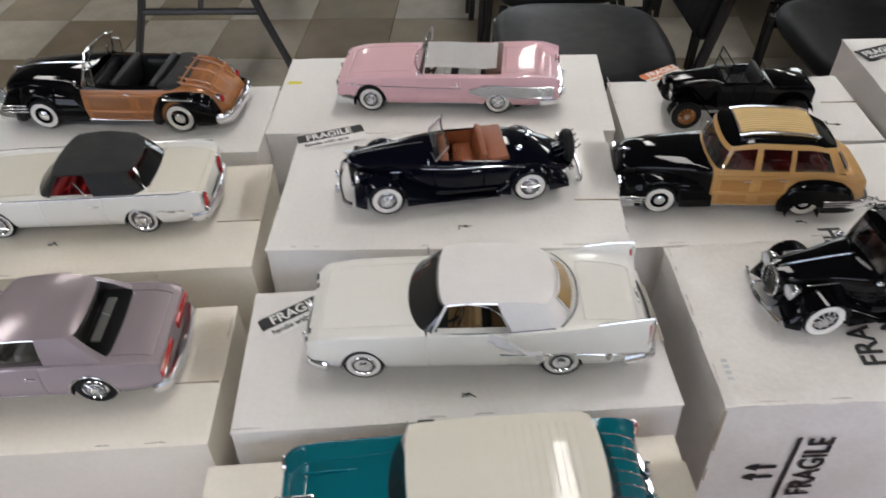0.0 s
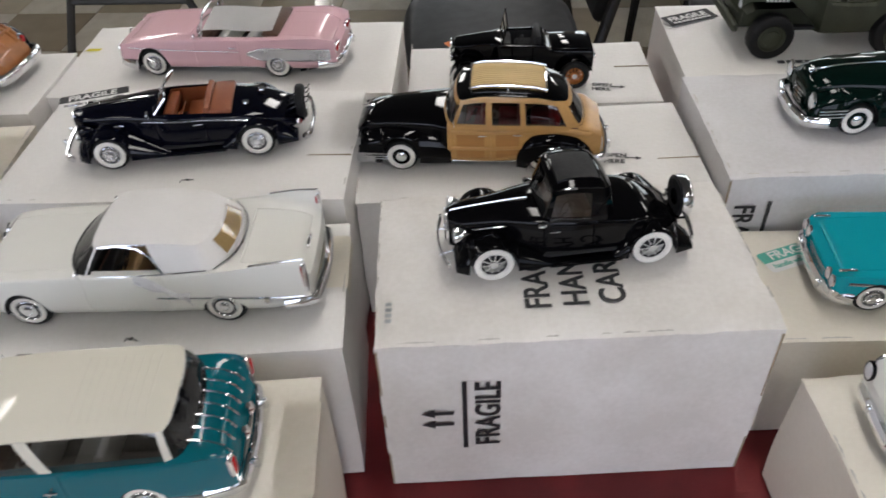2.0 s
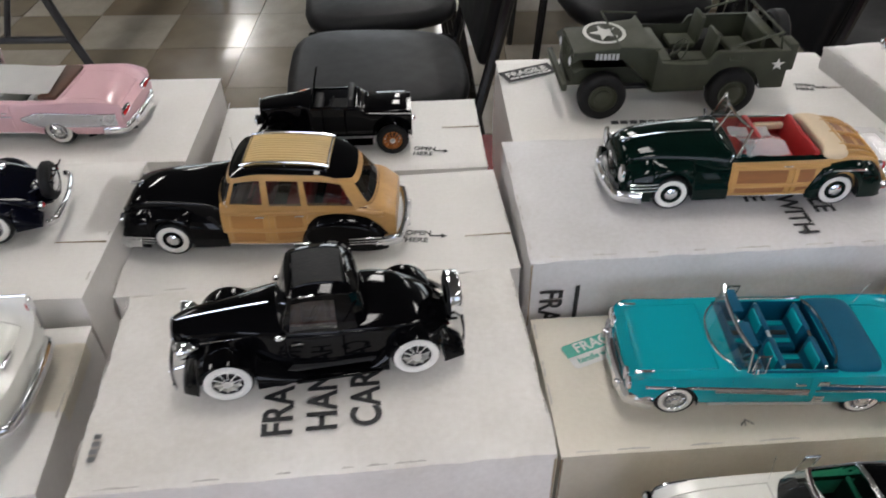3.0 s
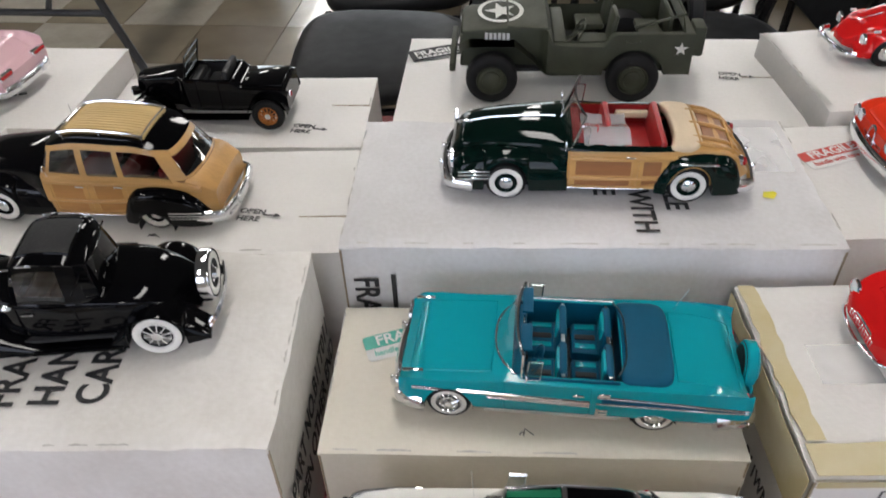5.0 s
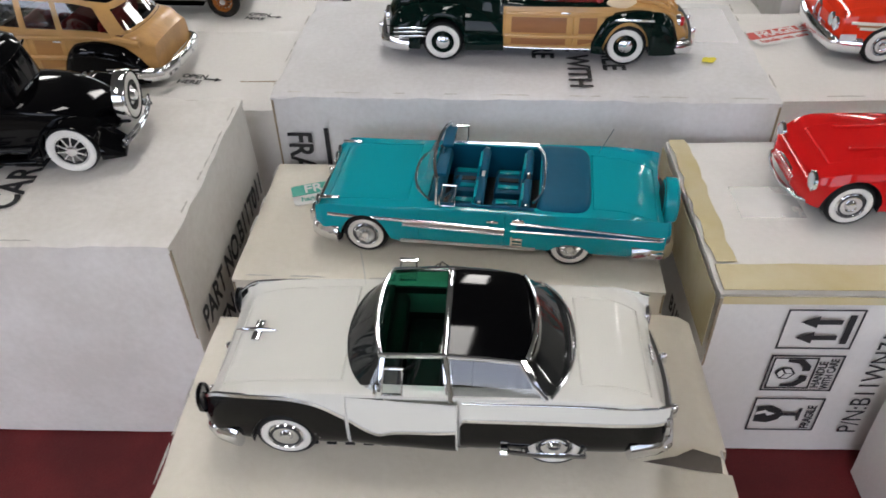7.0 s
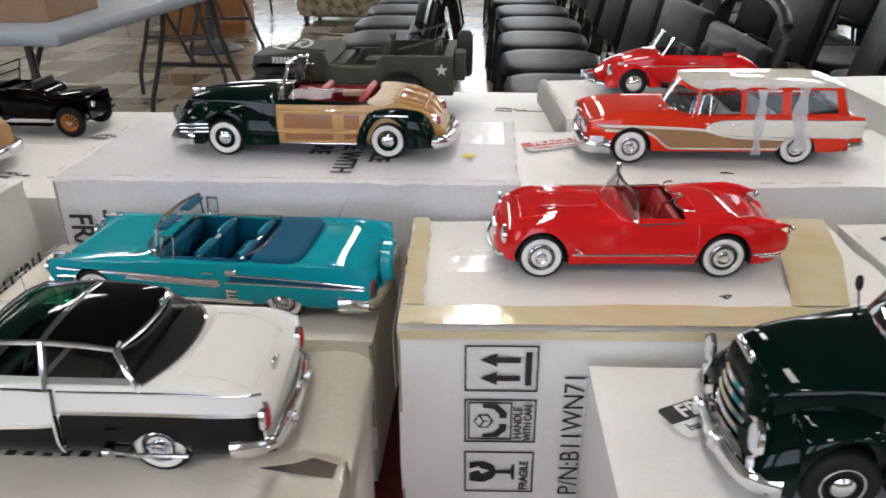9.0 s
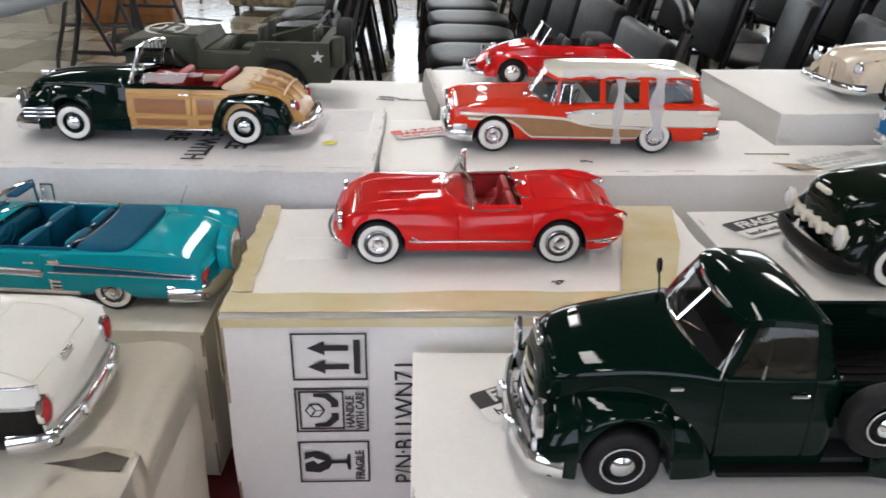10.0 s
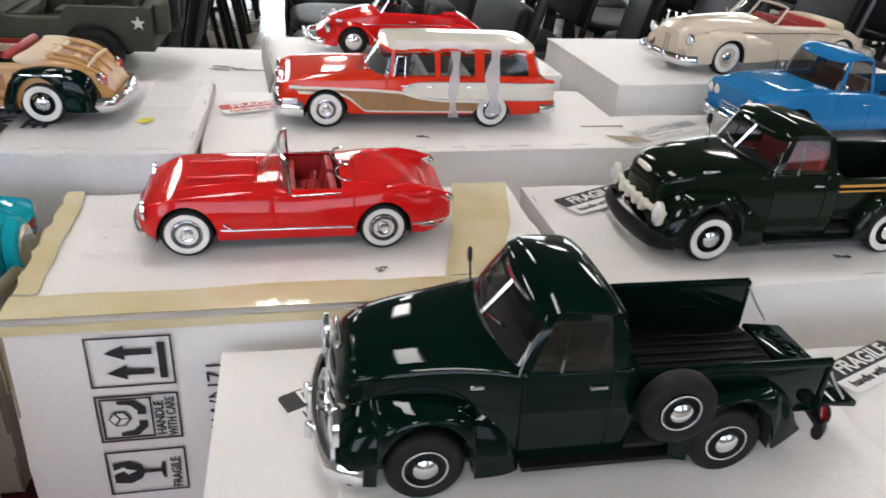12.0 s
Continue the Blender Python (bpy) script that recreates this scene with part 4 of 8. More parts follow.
WOODP = mat("honey_wood_panel", (0.46, 0.22, 0.06), 0.4, var=0.25, scale=60, bump=0.1, stretch=(0.1, 1, 1), coat=0.3)
WOODD = mat("mahogany_panel", (0.31, 0.125, 0.042), 0.4, var=0.3, scale=60, bump=0.1, stretch=(0.1, 1, 1), coat=0.3)
WOODR = mat("russet_wood", (0.42, 0.16, 0.045), 0.35, var=0.25, scale=55, bump=0.1, stretch=(0.12, 1, 1), coat=0.3)
TANPANEL = mat("tan_panel", (0.32, 0.17, 0.075), 0.4, var=0.12, scale=60, coat=0.2)
SPOKEWOOD = mat("orange_wood_spokes", (0.50, 0.17, 0.03), 0.45, var=0.2, scale=60)
SMOKED = glass("smoked_glass", (0.36, 0.36, 0.37))
DIMGLASS = glass("dim_glass", (0.55, 0.57, 0.57))
AMBER = mat("amber_plastic", (0.36, 0.24, 0.10), 0.16, var=0.2, scale=30, coat=0.3)
PALEASH = mat("pale_roof_slats", (0.66, 0.47, 0.20), 0.45, var=0.15, scale=55, stretch=(0.12, 1, 1))
SILVER = mat("brushed_silver", (0.78, 0.80, 0.83), 0.28, 0.85, var=0.08, scale=60)
SATINBLACK = mat("satin_black_trim", (0.006, 0.006, 0.006), 0.45, var=0.1, scale=60, spec=0.2)
BONE = paint("bone_white_trim", (0.66, 0.62, 0.52))


def hardtop():
    # white 1950s convertible coupe, soft top up
    c = Car("glossy white finned model coupe with a white vinyl top", (-0.0145, 0.421), (0.1155, 0.428), 0.880, 234, 42, 40, 133.4, wheel=14.6, size=0.975, lift=1.3)
    c.body(WHITE, [(2, 15), (8, 11), (30, 10), (200, 10), (232, 14)], [(2, 30), (12, 34), (40, 36), (95, 36.5), (140, 37), (180, 40), (215, 44), (232, 45)], [(2, 27), (14, 35), (40, 37), (90, 38.5), (160, 38.5), (200, 37.5), (222, 34), (232, 27)],
           [(2, 35), (8, 39), (40, 41.5), (120, 42), (200, 41), (228, 39), (232, 37.5)], [(40, 15.6, 12.6), (173.4, 14.5, 10.5)], doors=[(84, 138)], cockpit=(90, 164, 0.84), hood=(12, 78, 0.76), boot=(188, 226, 0.72), p=3.4)
    c.top([("ws", (70, 0), (92, 0)), ("pillar", (86, 37), (97, 28.5)), ("open", (88, 37.4), (99, 29)), ("pillar", (139, 38), (130, 29.2)), ("back", (166, 37), (158, 28)), ("end", (184, 0), (170, 0))],
          [(92, 60), (115, 62.5), (145, 61.5), (158, 59.5), (170, 57)], 2.2, SOFTWHITE, shelf_m=BLACKIN)
    c.cabin(BROWNIN, 90, 164, 33, (106, 138), dash_m=BLACKIN, wheel_m=BLACKIN, seat_m=TANCLOTH)
    # amber plastic backlight, chrome round the windscreen and side openings
    bm = bmesh.new()
    g = []
    for i in range(9):
        q = (i / 4 - 1) * 0.66
        row = []
        for v in (0.16, 0.5, 0.86):
            ub, ut = 166 + 18 * math.sqrt(1 - q * q), 158 + 12 * math.sqrt(1 - q * q)
            row.append(bm.verts.new((ub + (ut - ub) * v + 0.9, (37 + (28 - 37) * v) * q, 38.4 + (48.6 - 38.4) * v + 0.4)))
        g.append(row)
    for i in range(8):
        for k in range(2):
            bm.faces.new((g[i][k], g[i + 1][k], g[i + 1][k + 1], g[i][k + 1]))
    rim = [r[0].co.copy() for r in g] + [r[2].co.copy() for r in g[::-1]]
    w = c.part("rear_window", bm, AMBER, None, "amber clear plastic rear window", 60)
    bm = bmesh.new()
    tube(bm, rim, 0.7, 6, closed=True)
    c.part("window_welt", bm, SOFTWHITE, w)
    for s in (-1, 1):
        bm = bmesh.new()
        tube(bm, [(86, s * 37.6, 36.6), (97.5, s * 29.2, 49.8), (112, s * 29.7, 51.6), (124, s * 30.6, 50.2), (133, s * 33.4, 46.0), (139, s * 38.0, 38.4)], 0.65, 6)
        tube(bm, [(86, s * 37.8, 37.0), (112, s * 38.8, 37.4), (139, s * 38.6, 38.2), (168, s * 38.2, 40.0)], 0.5, 6)
        c.part("window_molding", bm, CHROME)
    c.wheels("disc", (0.60, 0.80))
    c.bumper(4, 15.5, 40.5, 12, 2.6, 1.5, guards=(14,))
    c.bumper(233, 16, 40, 18, 2.6, 1.5, rear=True)
    c.lamps("headlight", 3.5, 31, 26, 4.2)
    c.lamps("headlight", 4.5, 22, 26, 3.6)
    c.bars("grille_bar", 2.2, (18.5, 20.5, 22.5, 24.5), 18, 0.6)
    c.trim([(132, 24.5), (180, 23.2), (228, 21.5)], 1.5)
    c.handles((132, 31))
    c.mirror(84, 36, (-1, 1), 2.0, 3)
    for s in (-1, 1):
        c.part("taillight", bx((230, s * 37, 34), (3.5, 3.4, 15), 1.4), REDLENS)
        c.part("taillight_bezel", bx((231, s * 37.4, 34), (3, 5, 19), 1.5), CHROME)
        c.part("fin_cap", tube(bmesh.new(), [(196, s * 38.6, 42.4), (214, s * 38.4, 44.4), (231, s * 37.2, 45.4)], 0.6, 6), CHROME)
        c.part("medallion", lathe([(2.4, 0), (2.0, s * 1.0), (0, s * 1.4)], 14, "y", (204, s * 43.2, 22.5)), CHROME)
        c.part("corner_lamp", bx((8, s * 37.5, 17), (9, 4, 5), 1.6), CHROME)
    c.box("boot_emblem", CHROME, (228, 0, 33), (2, 14, 2), 0.7)
    bm = bmesh.new()
    tube(bm, [(184 + 2 - 14 * abs(q) ** 2.5, 36 * q, 39.4 - 0.6 * abs(q) ** 3) for q in np.linspace(-1, 1, 17)], 0.8, 6)
    c.part("deck_molding", bm, CHROME)
    return c


def nomad():
    c = Car("teal two-door model wagon with a cream roof", (-0.007, 0.276), (0.113, 0.291), 0.877, 210, 39, 36, 121.7, size=0.98, lift=1.38)
    c.body(TEAL, [(4, 13), (30, 10), (180, 10), (208, 14)], [(4, 31), (14, 34), (75, 35), (85, 36), (140, 37), (200, 38), (208, 36)], [(4, 28), (20, 35), (78, 38), (140, 38), (185, 38), (202, 33), (208, 26)],
           [(4, 34), (9, 37), (30, 39), (110, 39), (190, 38), (204, 36), (208, 34)], [(36, 15.4, 12.6), (157.7, 14.6, 11)], doors=[(78, 122)], cockpit=(80, 178, 0.86), hood=(8, 72, 0.62), p=2.8)
    c.top([("ws", (64, 0), (75, 0)), ("pillar", (76, 35), (78, 28)), ("glass", (78, 35.4), (79.5, 28.4)), ("pillar", (113, 36), (103, 28.6)), ("glass", (120, 36), (110, 28.6)), ("pillar", (176, 35), (174, 28)), ("rg", (180, 33.5), (177, 27)), ("end", (190, 0), (181, 0))],
          [(75, 61), (110, 63), (160, 63), (181, 61)], 1.8, CREAM, glass_m=SMOKED, lip=1.0)
    c.cabin(BROWNIN, 82, 178, 31, (96, 128), zrim=34, seat_m=WHITEIN)
    for u in np.linspace(130, 168, 9):
        bm = bmesh.new()
        tube(bm, [(u, y, c.over(u, y) - 0.24) for y in np.linspace(-22, 22, 11)], 0.42, 5)
        c.part("roof_rib", bm, CREAM)
    c.wheels("disc", (0.58, 0.80))
    c.bumper(6, 14.5, 38, 12, 2.7, 1.5, guards=(15,))
    c.bumper(208, 15.5, 37, 18, 2.6, 1.5, rear=True, guards=(20,))
    c.lamps("headlight", 5, 29, 27.5, 4.8)
    c.bars("grille_bar", 3.4, (16.5, 18.5, 20.5, 22.5), 20, 0.5)
    c.trim([(8, 25.4), (78, 24.8), (112, 24.4)], 1.2)
    c.trim([(51, 17), (56, 14), (64, 11.6), (100, 11), (138, 11.4)], 2.8, name="sill_molding", off=0.8)
    c.trim([(112, 24), (117, 31)], 1.1)
    c.vents(80, 90, 35.2, 35.6, 47, 3)
    c.handles((115, 28))
    c.mirror(84, 35, (-1, 1), 2, 3)
    c.box("hood_ornament", CHROME, (16, 0, 36), (18, 2.4, 3), 1.0)
    # ribbed chrome strips on the tailgate
    for y in (-24, -16, -8, 0, 8, 16, 24):
        bm = bmesh.new()
        tube(bm, [(188 - abs(y) * 0.12, y, 39.6), (196, y, 37.6), (203, y, 34.2), (206, y, 29.5)], 0.42, 6)
        c.part("tailgate_strip", bm, CHROME)
    for s in (-1, 1):
        c.part("taillight", bx((208.5, s * 33, 31), (3.5, 4.5, 9), 1.5), REDLENS)
        c.part("taillight_bezel", bx((207.4, s * 33, 31), (3.5, 5.8, 11), 1.5), CHROME)
        c.part("hood_spear", bx((30, s * 15, 36.6), (34, 1.4, 1.4), 0.6), TEAL)
    c.rod("antenna", (74, 30, 36), (77, 31, 50), 0.28)
    c.part("fuel_badge", lathe([(3.2, 0), (3.4, 1.5), (1.5, 3.5), (0, 4)], 12, "x", (209, 8, 26)), CHROME)
    c.part("fuel_badge", lathe([(3.2, 0), (3.4, 1.5), (1.5, 3.5), (0, 4)], 12, "x", (209, -8, 26)), CHROME)
    return c


def impala():
    c = Car("turquoise model convertible with its top down and rear spare wheel", (0.556, 0.487), (0.681, 0.486), 0.840, 222, 40.5, 36, 124.4, size=0.945, lift=1.28)
    c.body(TURQ, [(5, 14), (12, 10.5), (30, 9.5), (190, 9.5), (215, 13)], [(5, 29), (14, 32), (40, 32), (90, 32.5), (135, 33.5), (190, 34.5), (215, 33.5)], [(5, 25), (18, 31.5), (60, 33.5), (76, 34.4), (140, 34), (185, 33), (206, 29), (215, 24)],
           [(5, 36), (10, 39.5), (35, 40.5), (110, 40.5), (180, 41), (211, 40), (215, 38.5)], [(36, 15.4, 12.4), (160.4, 13.8, 4.6)], doors=[(70, 121)], cockpit=(74, 140, 0.84), hood=(12, 62, 0.80), boot=(172, 211, 0.74), p=3.8)
    c.screen(63, 76, 35, 31.5, 34, 47.6, 17, r=0.9, wrap_t=4.5, header=1.15)
    c.vents(82, 91, 35.2, 33.6, 44.5, 2.5, 0.8)
    c.cabin(DKTURQ, 74, 140, 34, (93, 121), zrim=33, zfloor=12, dash_m=DKTURQ, zseat=22, zback=33, split=True)
    c.pad("top_boot", DKTURQ, 134, 171, 35, 33.0, 3.6, 5, scoop=7)
    bm = bmesh.new()
    tube(bm, [(137 + 6 * (1 - abs(q) ** 4), 31 * q, 36.2) for q in np.linspace(-1, 1, 13)], 0.8, 6)
    c.part("boot_molding", bm, CHROME)
    # bright piping, pale inserts and dark bands on the seats
    for u in (92, 120):
        for y in (-25, -16, -8, 8, 16, 25):
            c.box("seat_stripe", TURQ if abs(y) in (8, 25) else BLACKIN, (u, y, 22.3), (13, 4, 0.9), 0.3)
    for u in (101.5, 129.5):
        for y in (-16.5, 16.5):
            c.box("seat_stripe", TURQ, (u, y, 31), (2.2, 18, 7), 0.8, (0, 10, 0))
        c.box("seat_stripe", CHROME if u > 110 else DULL, (u + 3.4, 0, 33.6), (2.4, 62, 1.3), 0.5)
    for s in (-1, 1):
        c.part("door_rail", tube(bmesh.new(), [(80, s * 34.6, 34.2), (108, s * 34.8, 34.3), (138, s * 34.8, 34.6)], 0.9, 6), CHROME if s > 0 else DKTURQ)
        c.part("sun_visor", bx((82, s * 16, 46.4), (7, 22, 1.6), 0.6), DKTURQ)
    c.wheels("wire50", (0.60, 0.80))
    c.bumper(6, 14, 40, 14, 3.0, 1.7, guards=(24,))
    c.bumper(216, 14.5, 40, 20, 2.8, 1.7, rear=True)
    for s in (-1, 1):
        for y in (24.5, 33):
            c.lamp("headlight", (5, s * y, 25), 3.7)
        c.part("taillight", bx((214, s * 30, 22.5), (4, 13, 5), 1.5), REDLENS)
        c.part("hood_ornament", bx((14, s * 32, 32.3), (13, 2.4, 1.5), 0.6), CHROME)
        c.part("corner_bumper", bx((209, s * 39.2, 13.6), (13, 3.4, 5.4), 1.4), CHROME)
        c.part("fender_end", bx((7.5, s * 36.8, 17), (7, 5, 8), 2.2), CHROME)
    c.part("interior_mirror", bx((80, 0, 44), (1.4, 9, 3), 0.6), CHROME)
    c.bars("grille_bar", 4.4, (16, 18, 20, 22), 30, 0.6)
    c.trim([(14, 27.0), (50, 26.6), (121, 25.0)], 1.5)
    c.patch("spear_flash", [(60, 24.2), (90, 23.2), (121, 22.4)], [(60, 25.4), (90, 25.2), (121, 24.6)], DULL, 0.3)
    c.trim([(60, 24.0), (121, 22.2)], 0.8)
    c.trim([(125, 28.6), (170, 27.8), (213, 25.6)], 1.0)
    c.trim([(125, 24.6), (170, 24.8), (213, 24.2)], 1.0)
    c.patch("side_flash", [(128, 25), (170, 25.2), (211, 24.4)], [(128, 28.2), (170, 27.4), (211, 25.4)], DKTURQ, 0.2)
    c.trim([(58, 11.4), (140, 11.4)], 3.2, WHITEIN, name="sill_molding", off=0.8)
    for s in (-1, 1):
        for z in (15, 17.6, 20.2):
            c.part("scoop_trim", bx((129, s * (c.yside(129, z) + 0.5), z), (6, 1.2, 1.7), 0.5), CHROME)
        c.part("scoop_trim", bx((125.5, s * (c.yside(125, 17) + 0.5), 17.6), (1.4, 1.2, 8), 0.5), CHROME)
        c.part("scoop_trim", bx((129, s * (c.yside(129, 30) + 0.5), 30), (7, 1.3, 2), 0.6), CHROME)
        for i in range(4):
            c.part("fin_louvre", bx((198 + i * 2.8, s * (c.yside(200, 16) + 0.4), 16), (1.3, 0.8, 3.2), 0.3), WHITEIN)
    c.handles((114, 29))
    c.mirror(83, 34, (-1, 1), 2.4, 3.5)
    c.rod("antenna", (176, 32, 33), (184, 34, 47), 0.25)
    # spare wheel carrier
    t = c.part("spare_wheel", lathe([(0, 4.6), (11, 4.6), (13, 2.8), (13.2, -2.8), (11, -4.6), (0, -4.6)], 30, "x", (219.5, 0, 24)), TURQ)
    c.part("cover_rim", lathe([(10.4, 4.9), (9.0, 5.4), (6, 4.8), (0, 5.0)], 26, "x", (219.5, 0, 24)), CHROME, t)
    c.part("tyre_face", lathe([(12.2, -3.8), (9.5, -5.2), (0, -4.8)], 26, "x", (219.5, 0, 24)), RUBBER, t)
    c.box("bumper_deck", CHROME, (216, 0, 12.5), (8, 62, 3), 1.2)
    return c


def crown():
    c = Car("white and black model hardtop with green glass roof panel, door ajar", (0.5535, 0.338), (0.667, 0.3455), 0.848, 211, 39.5, 36, 122, wheel=14.4, size=0.93, lift=1.5)
    c.body(WHITE, [(0, 13), (8, 10), (30, 9.5), (190, 9.5), (206, 13)], [(0, 32), (10, 35), (60, 36), (90, 36), (130, 36), (188, 36.5), (206, 34.5)], [(0, 25), (12, 33.5), (40, 37), (74, 38), (140, 38), (182, 37), (197, 33), (206, 26)],
           [(0, 34), (5, 37.5), (35, 39.5), (110, 39.5), (180, 39), (200, 37.5), (206, 35.5)], [(36, 15.6, 12.4), (158, 14.4, 8)], doors=[(66, 115)], cockpit=(80, 150, 0.84), hood=(9, 64, 0.80), boot=(168, 199, 0.74), p=3.6)
    # black lower flanks, dipping at the door
    edge = [(0, 31.6), (10, 34.4), (36, 34.8), (50, 33.4), (66, 27.6), (76, 22.6), (80, 21.6), (86, 23.0), (115, 25.6), (117, 28.6), (160, 28.8), (209, 28.4)]
    floor_line = [(0, 9), (209, 9)]
    spans = ((0.5, 65.2), (66.8, 114.2), (115.8, 205.5))
    swing = [c.patch("flank_panel", floor_line, edge, BLACK, 0.25, u0, u1, rows=6)[0] for u0, u1 in spans]
    near = c.made[("door", -1, 66)]
    c.top([("ws", (62, 0), (78, 0)), ("pillar", (80, 36), (82, 26.6)), ("open", (81.5, 36.4), (83.5, 27)), ("pillar", (110, 36.6), (108, 27.4)), ("glass", (113.5, 36.6), (111, 27.4)), ("pillar", (151, 36.4), (141, 27)), ("rg", (153.5, 36.0), (143, 26.4)), ("end", (166, 0), (150, 0))],
          [(78, 60), (108, 62), (135, 61), (150, 58)], 2.2, BLACK, pillar_m=CHROME, frame_m=CHROME, screen_m=DIMGLASS, glass_m=DIMGLASS, roof_mats=[BLACK, GREENGLASS], roof_pick=lambda u, k: 1 if u < 107 and k > 1 else 0)

    def high(z):
        return 20 + (z - 20) / 1.5
    bm = bmesh.new()
    tube(bm, [(109.5, 27.8 * q, high(63.9 - 2.4 * q * q)) for q in np.linspace(-1, 1, 19)], 1.7, 8, flat=0.5)
    for s in (-1, 1):
        tube(bm, [(109.5, s * 27.8, high(61.5)), (111, s * 32.4, high(51)), (112, s * 37.2, high(42))], 1.6, 8)
    c.part("roof_band", bm, CHROME)
    bm = bmesh.new()
    tube(bm, [(78 + 4 * abs(q) ** 3, 27.4 * q, high(62.4 - 2.0 * q * q)) for q in np.linspace(-1, 1, 19)], 1.2, 8)
    c.part("screen_header", bm, CHROME)
    bm = bmesh.new()
    tube(bm, [(144 + 5 * (1 - q * q), 26.4 * q, high(59.6 + 0.8 * (1 - q * q))) for q in np.linspace(-1, 1, 15)], 0.9, 8)
    c.part("backlight_header", bm, CHROME)
    bm = bmesh.new()
    tube(bm, [(166.5 - 12 * abs(q) ** 2.4, 36.2 * q, 38.6 - 1.6 * abs(q) ** 3) for q in np.linspace(-1, 1, 19)], 0.9, 8)
    c.part("backlight_molding", bm, CHROME)
    for s in (-1, 1):
        bm = bmesh.new()
        tube(bm, [(81, s * 27.4, high(60.4)), (108, s * 28.0, high(61.8)), (128, s * 28.0, high(60.6)), (141, s * 27.6, high(58.6)), (147, s * 32.4, high(50)), (153, s * 36.8, 37.0)], 1.0, 8)
        c.part("roof_molding", bm, CHROME)
    c.vents(82, 91, 36.4, 37.0, 47.2, 2.0, 0.8)
    c.cabin(BLACKIN, 80, 150, 33, (98, 130), zrim=36, seat_m=BLACKIN, dash_m=BLACKIN)
    for y in (-17, 17):
        c.box("seat_insert", WHITEIN, (108.5, y, 33), (2.0, 26, 12), 0.7, (0, 10, 0))
    for s in (-1, 1):
        c.box("door_card", WHITEIN, (100, s * 33.4, 29), (36, 1.0, 9), 0.4)
    c.wheels("disc", (0.60, 0.81))
    c.bumper(3, 14.5, 39, 12, 2.8, 1.7, guards=(14,))
    c.bumper(207, 15, 38.5, 16, 2.6, 1.6, rear=True, guards=(16,))
    c.lamps("headlight", 0.5, 31.5, 28.5, 4.8, ring=BLACK, depth=4)
    c.bars("grille_bar", 0.4, (17, 19.5, 22), 24, 0.6)
    for u0, u1 in spans:
        pair = c.patch("trim", [(u, z - 0.4) for u, z in edge], [(u, z + 0.7) for u, z in edge], CHROME, 0.6, u0, u1, rows=1)
        if 60 < u0 < 70:
            swing = [near, swing[1], pair[0]]
    c.trim([(117, 35.4), (160, 35.6), (206, 34.6)], 0.6)
    c.handles((108, 31))
    c.mirror(80, 36, (-1,), 2.2, 2.5)
    c.lamps("taillight", 205, 32.5, 26, 4.4, REDLENS, None, 4, 1)
    for s in (-1, 1):
        c.part("skirt_trim", tube(bmesh.new(), [(137, s * 40.6, 13.6), (150, s * 40.8, 12.4), (172, s * 40.6, 12.6)], 1.1, 8), CHROME)
        c.part("skirt_end", lathe([(2.4, -2), (2.6, 1), (0, 3)], 14, "x", (136, s * 40.6, 13.8)), CHROME)
        c.part("exhaust_tip", lathe([(2.6, 0), (2.8, 3), (2.2, 4.5)], 14, "x", (204, s * 34, 14.5)), CHROME)
        c.part("fender_end", bx((4.5, s * 35.4, 17), (6, 5, 7), 2), CHROME)
    c.part("hood_ornament", lathe([(0, -12), (0.9, -6), (1.3, 0), (0.7, 6), (0, 9)], 10, "x", (20, 0, 36.4)), CHROME)
    c.box("hood_ornament", CHROME, (19, 0, 36.2), (4, 13, 1.0), 0.45)
    c.box("boot_emblem", CHROME, (202.5, 0, 31), (2, 10, 3), 0.8)
    c.rod("antenna", (66, 32, 36), (65, 33, 51), 0.25)
    # the near door stands a few degrees open
    hinge = Vector(((66 - c.mid) * 0.00093, -0.0370, 0))
    for ob in swing:
        ob.data.transform(Matrix.Translation(hinge) @ Matrix.Rotation(radians(-3.0), 4, "Z") @ Matrix.Translation(-hinge))
    return c


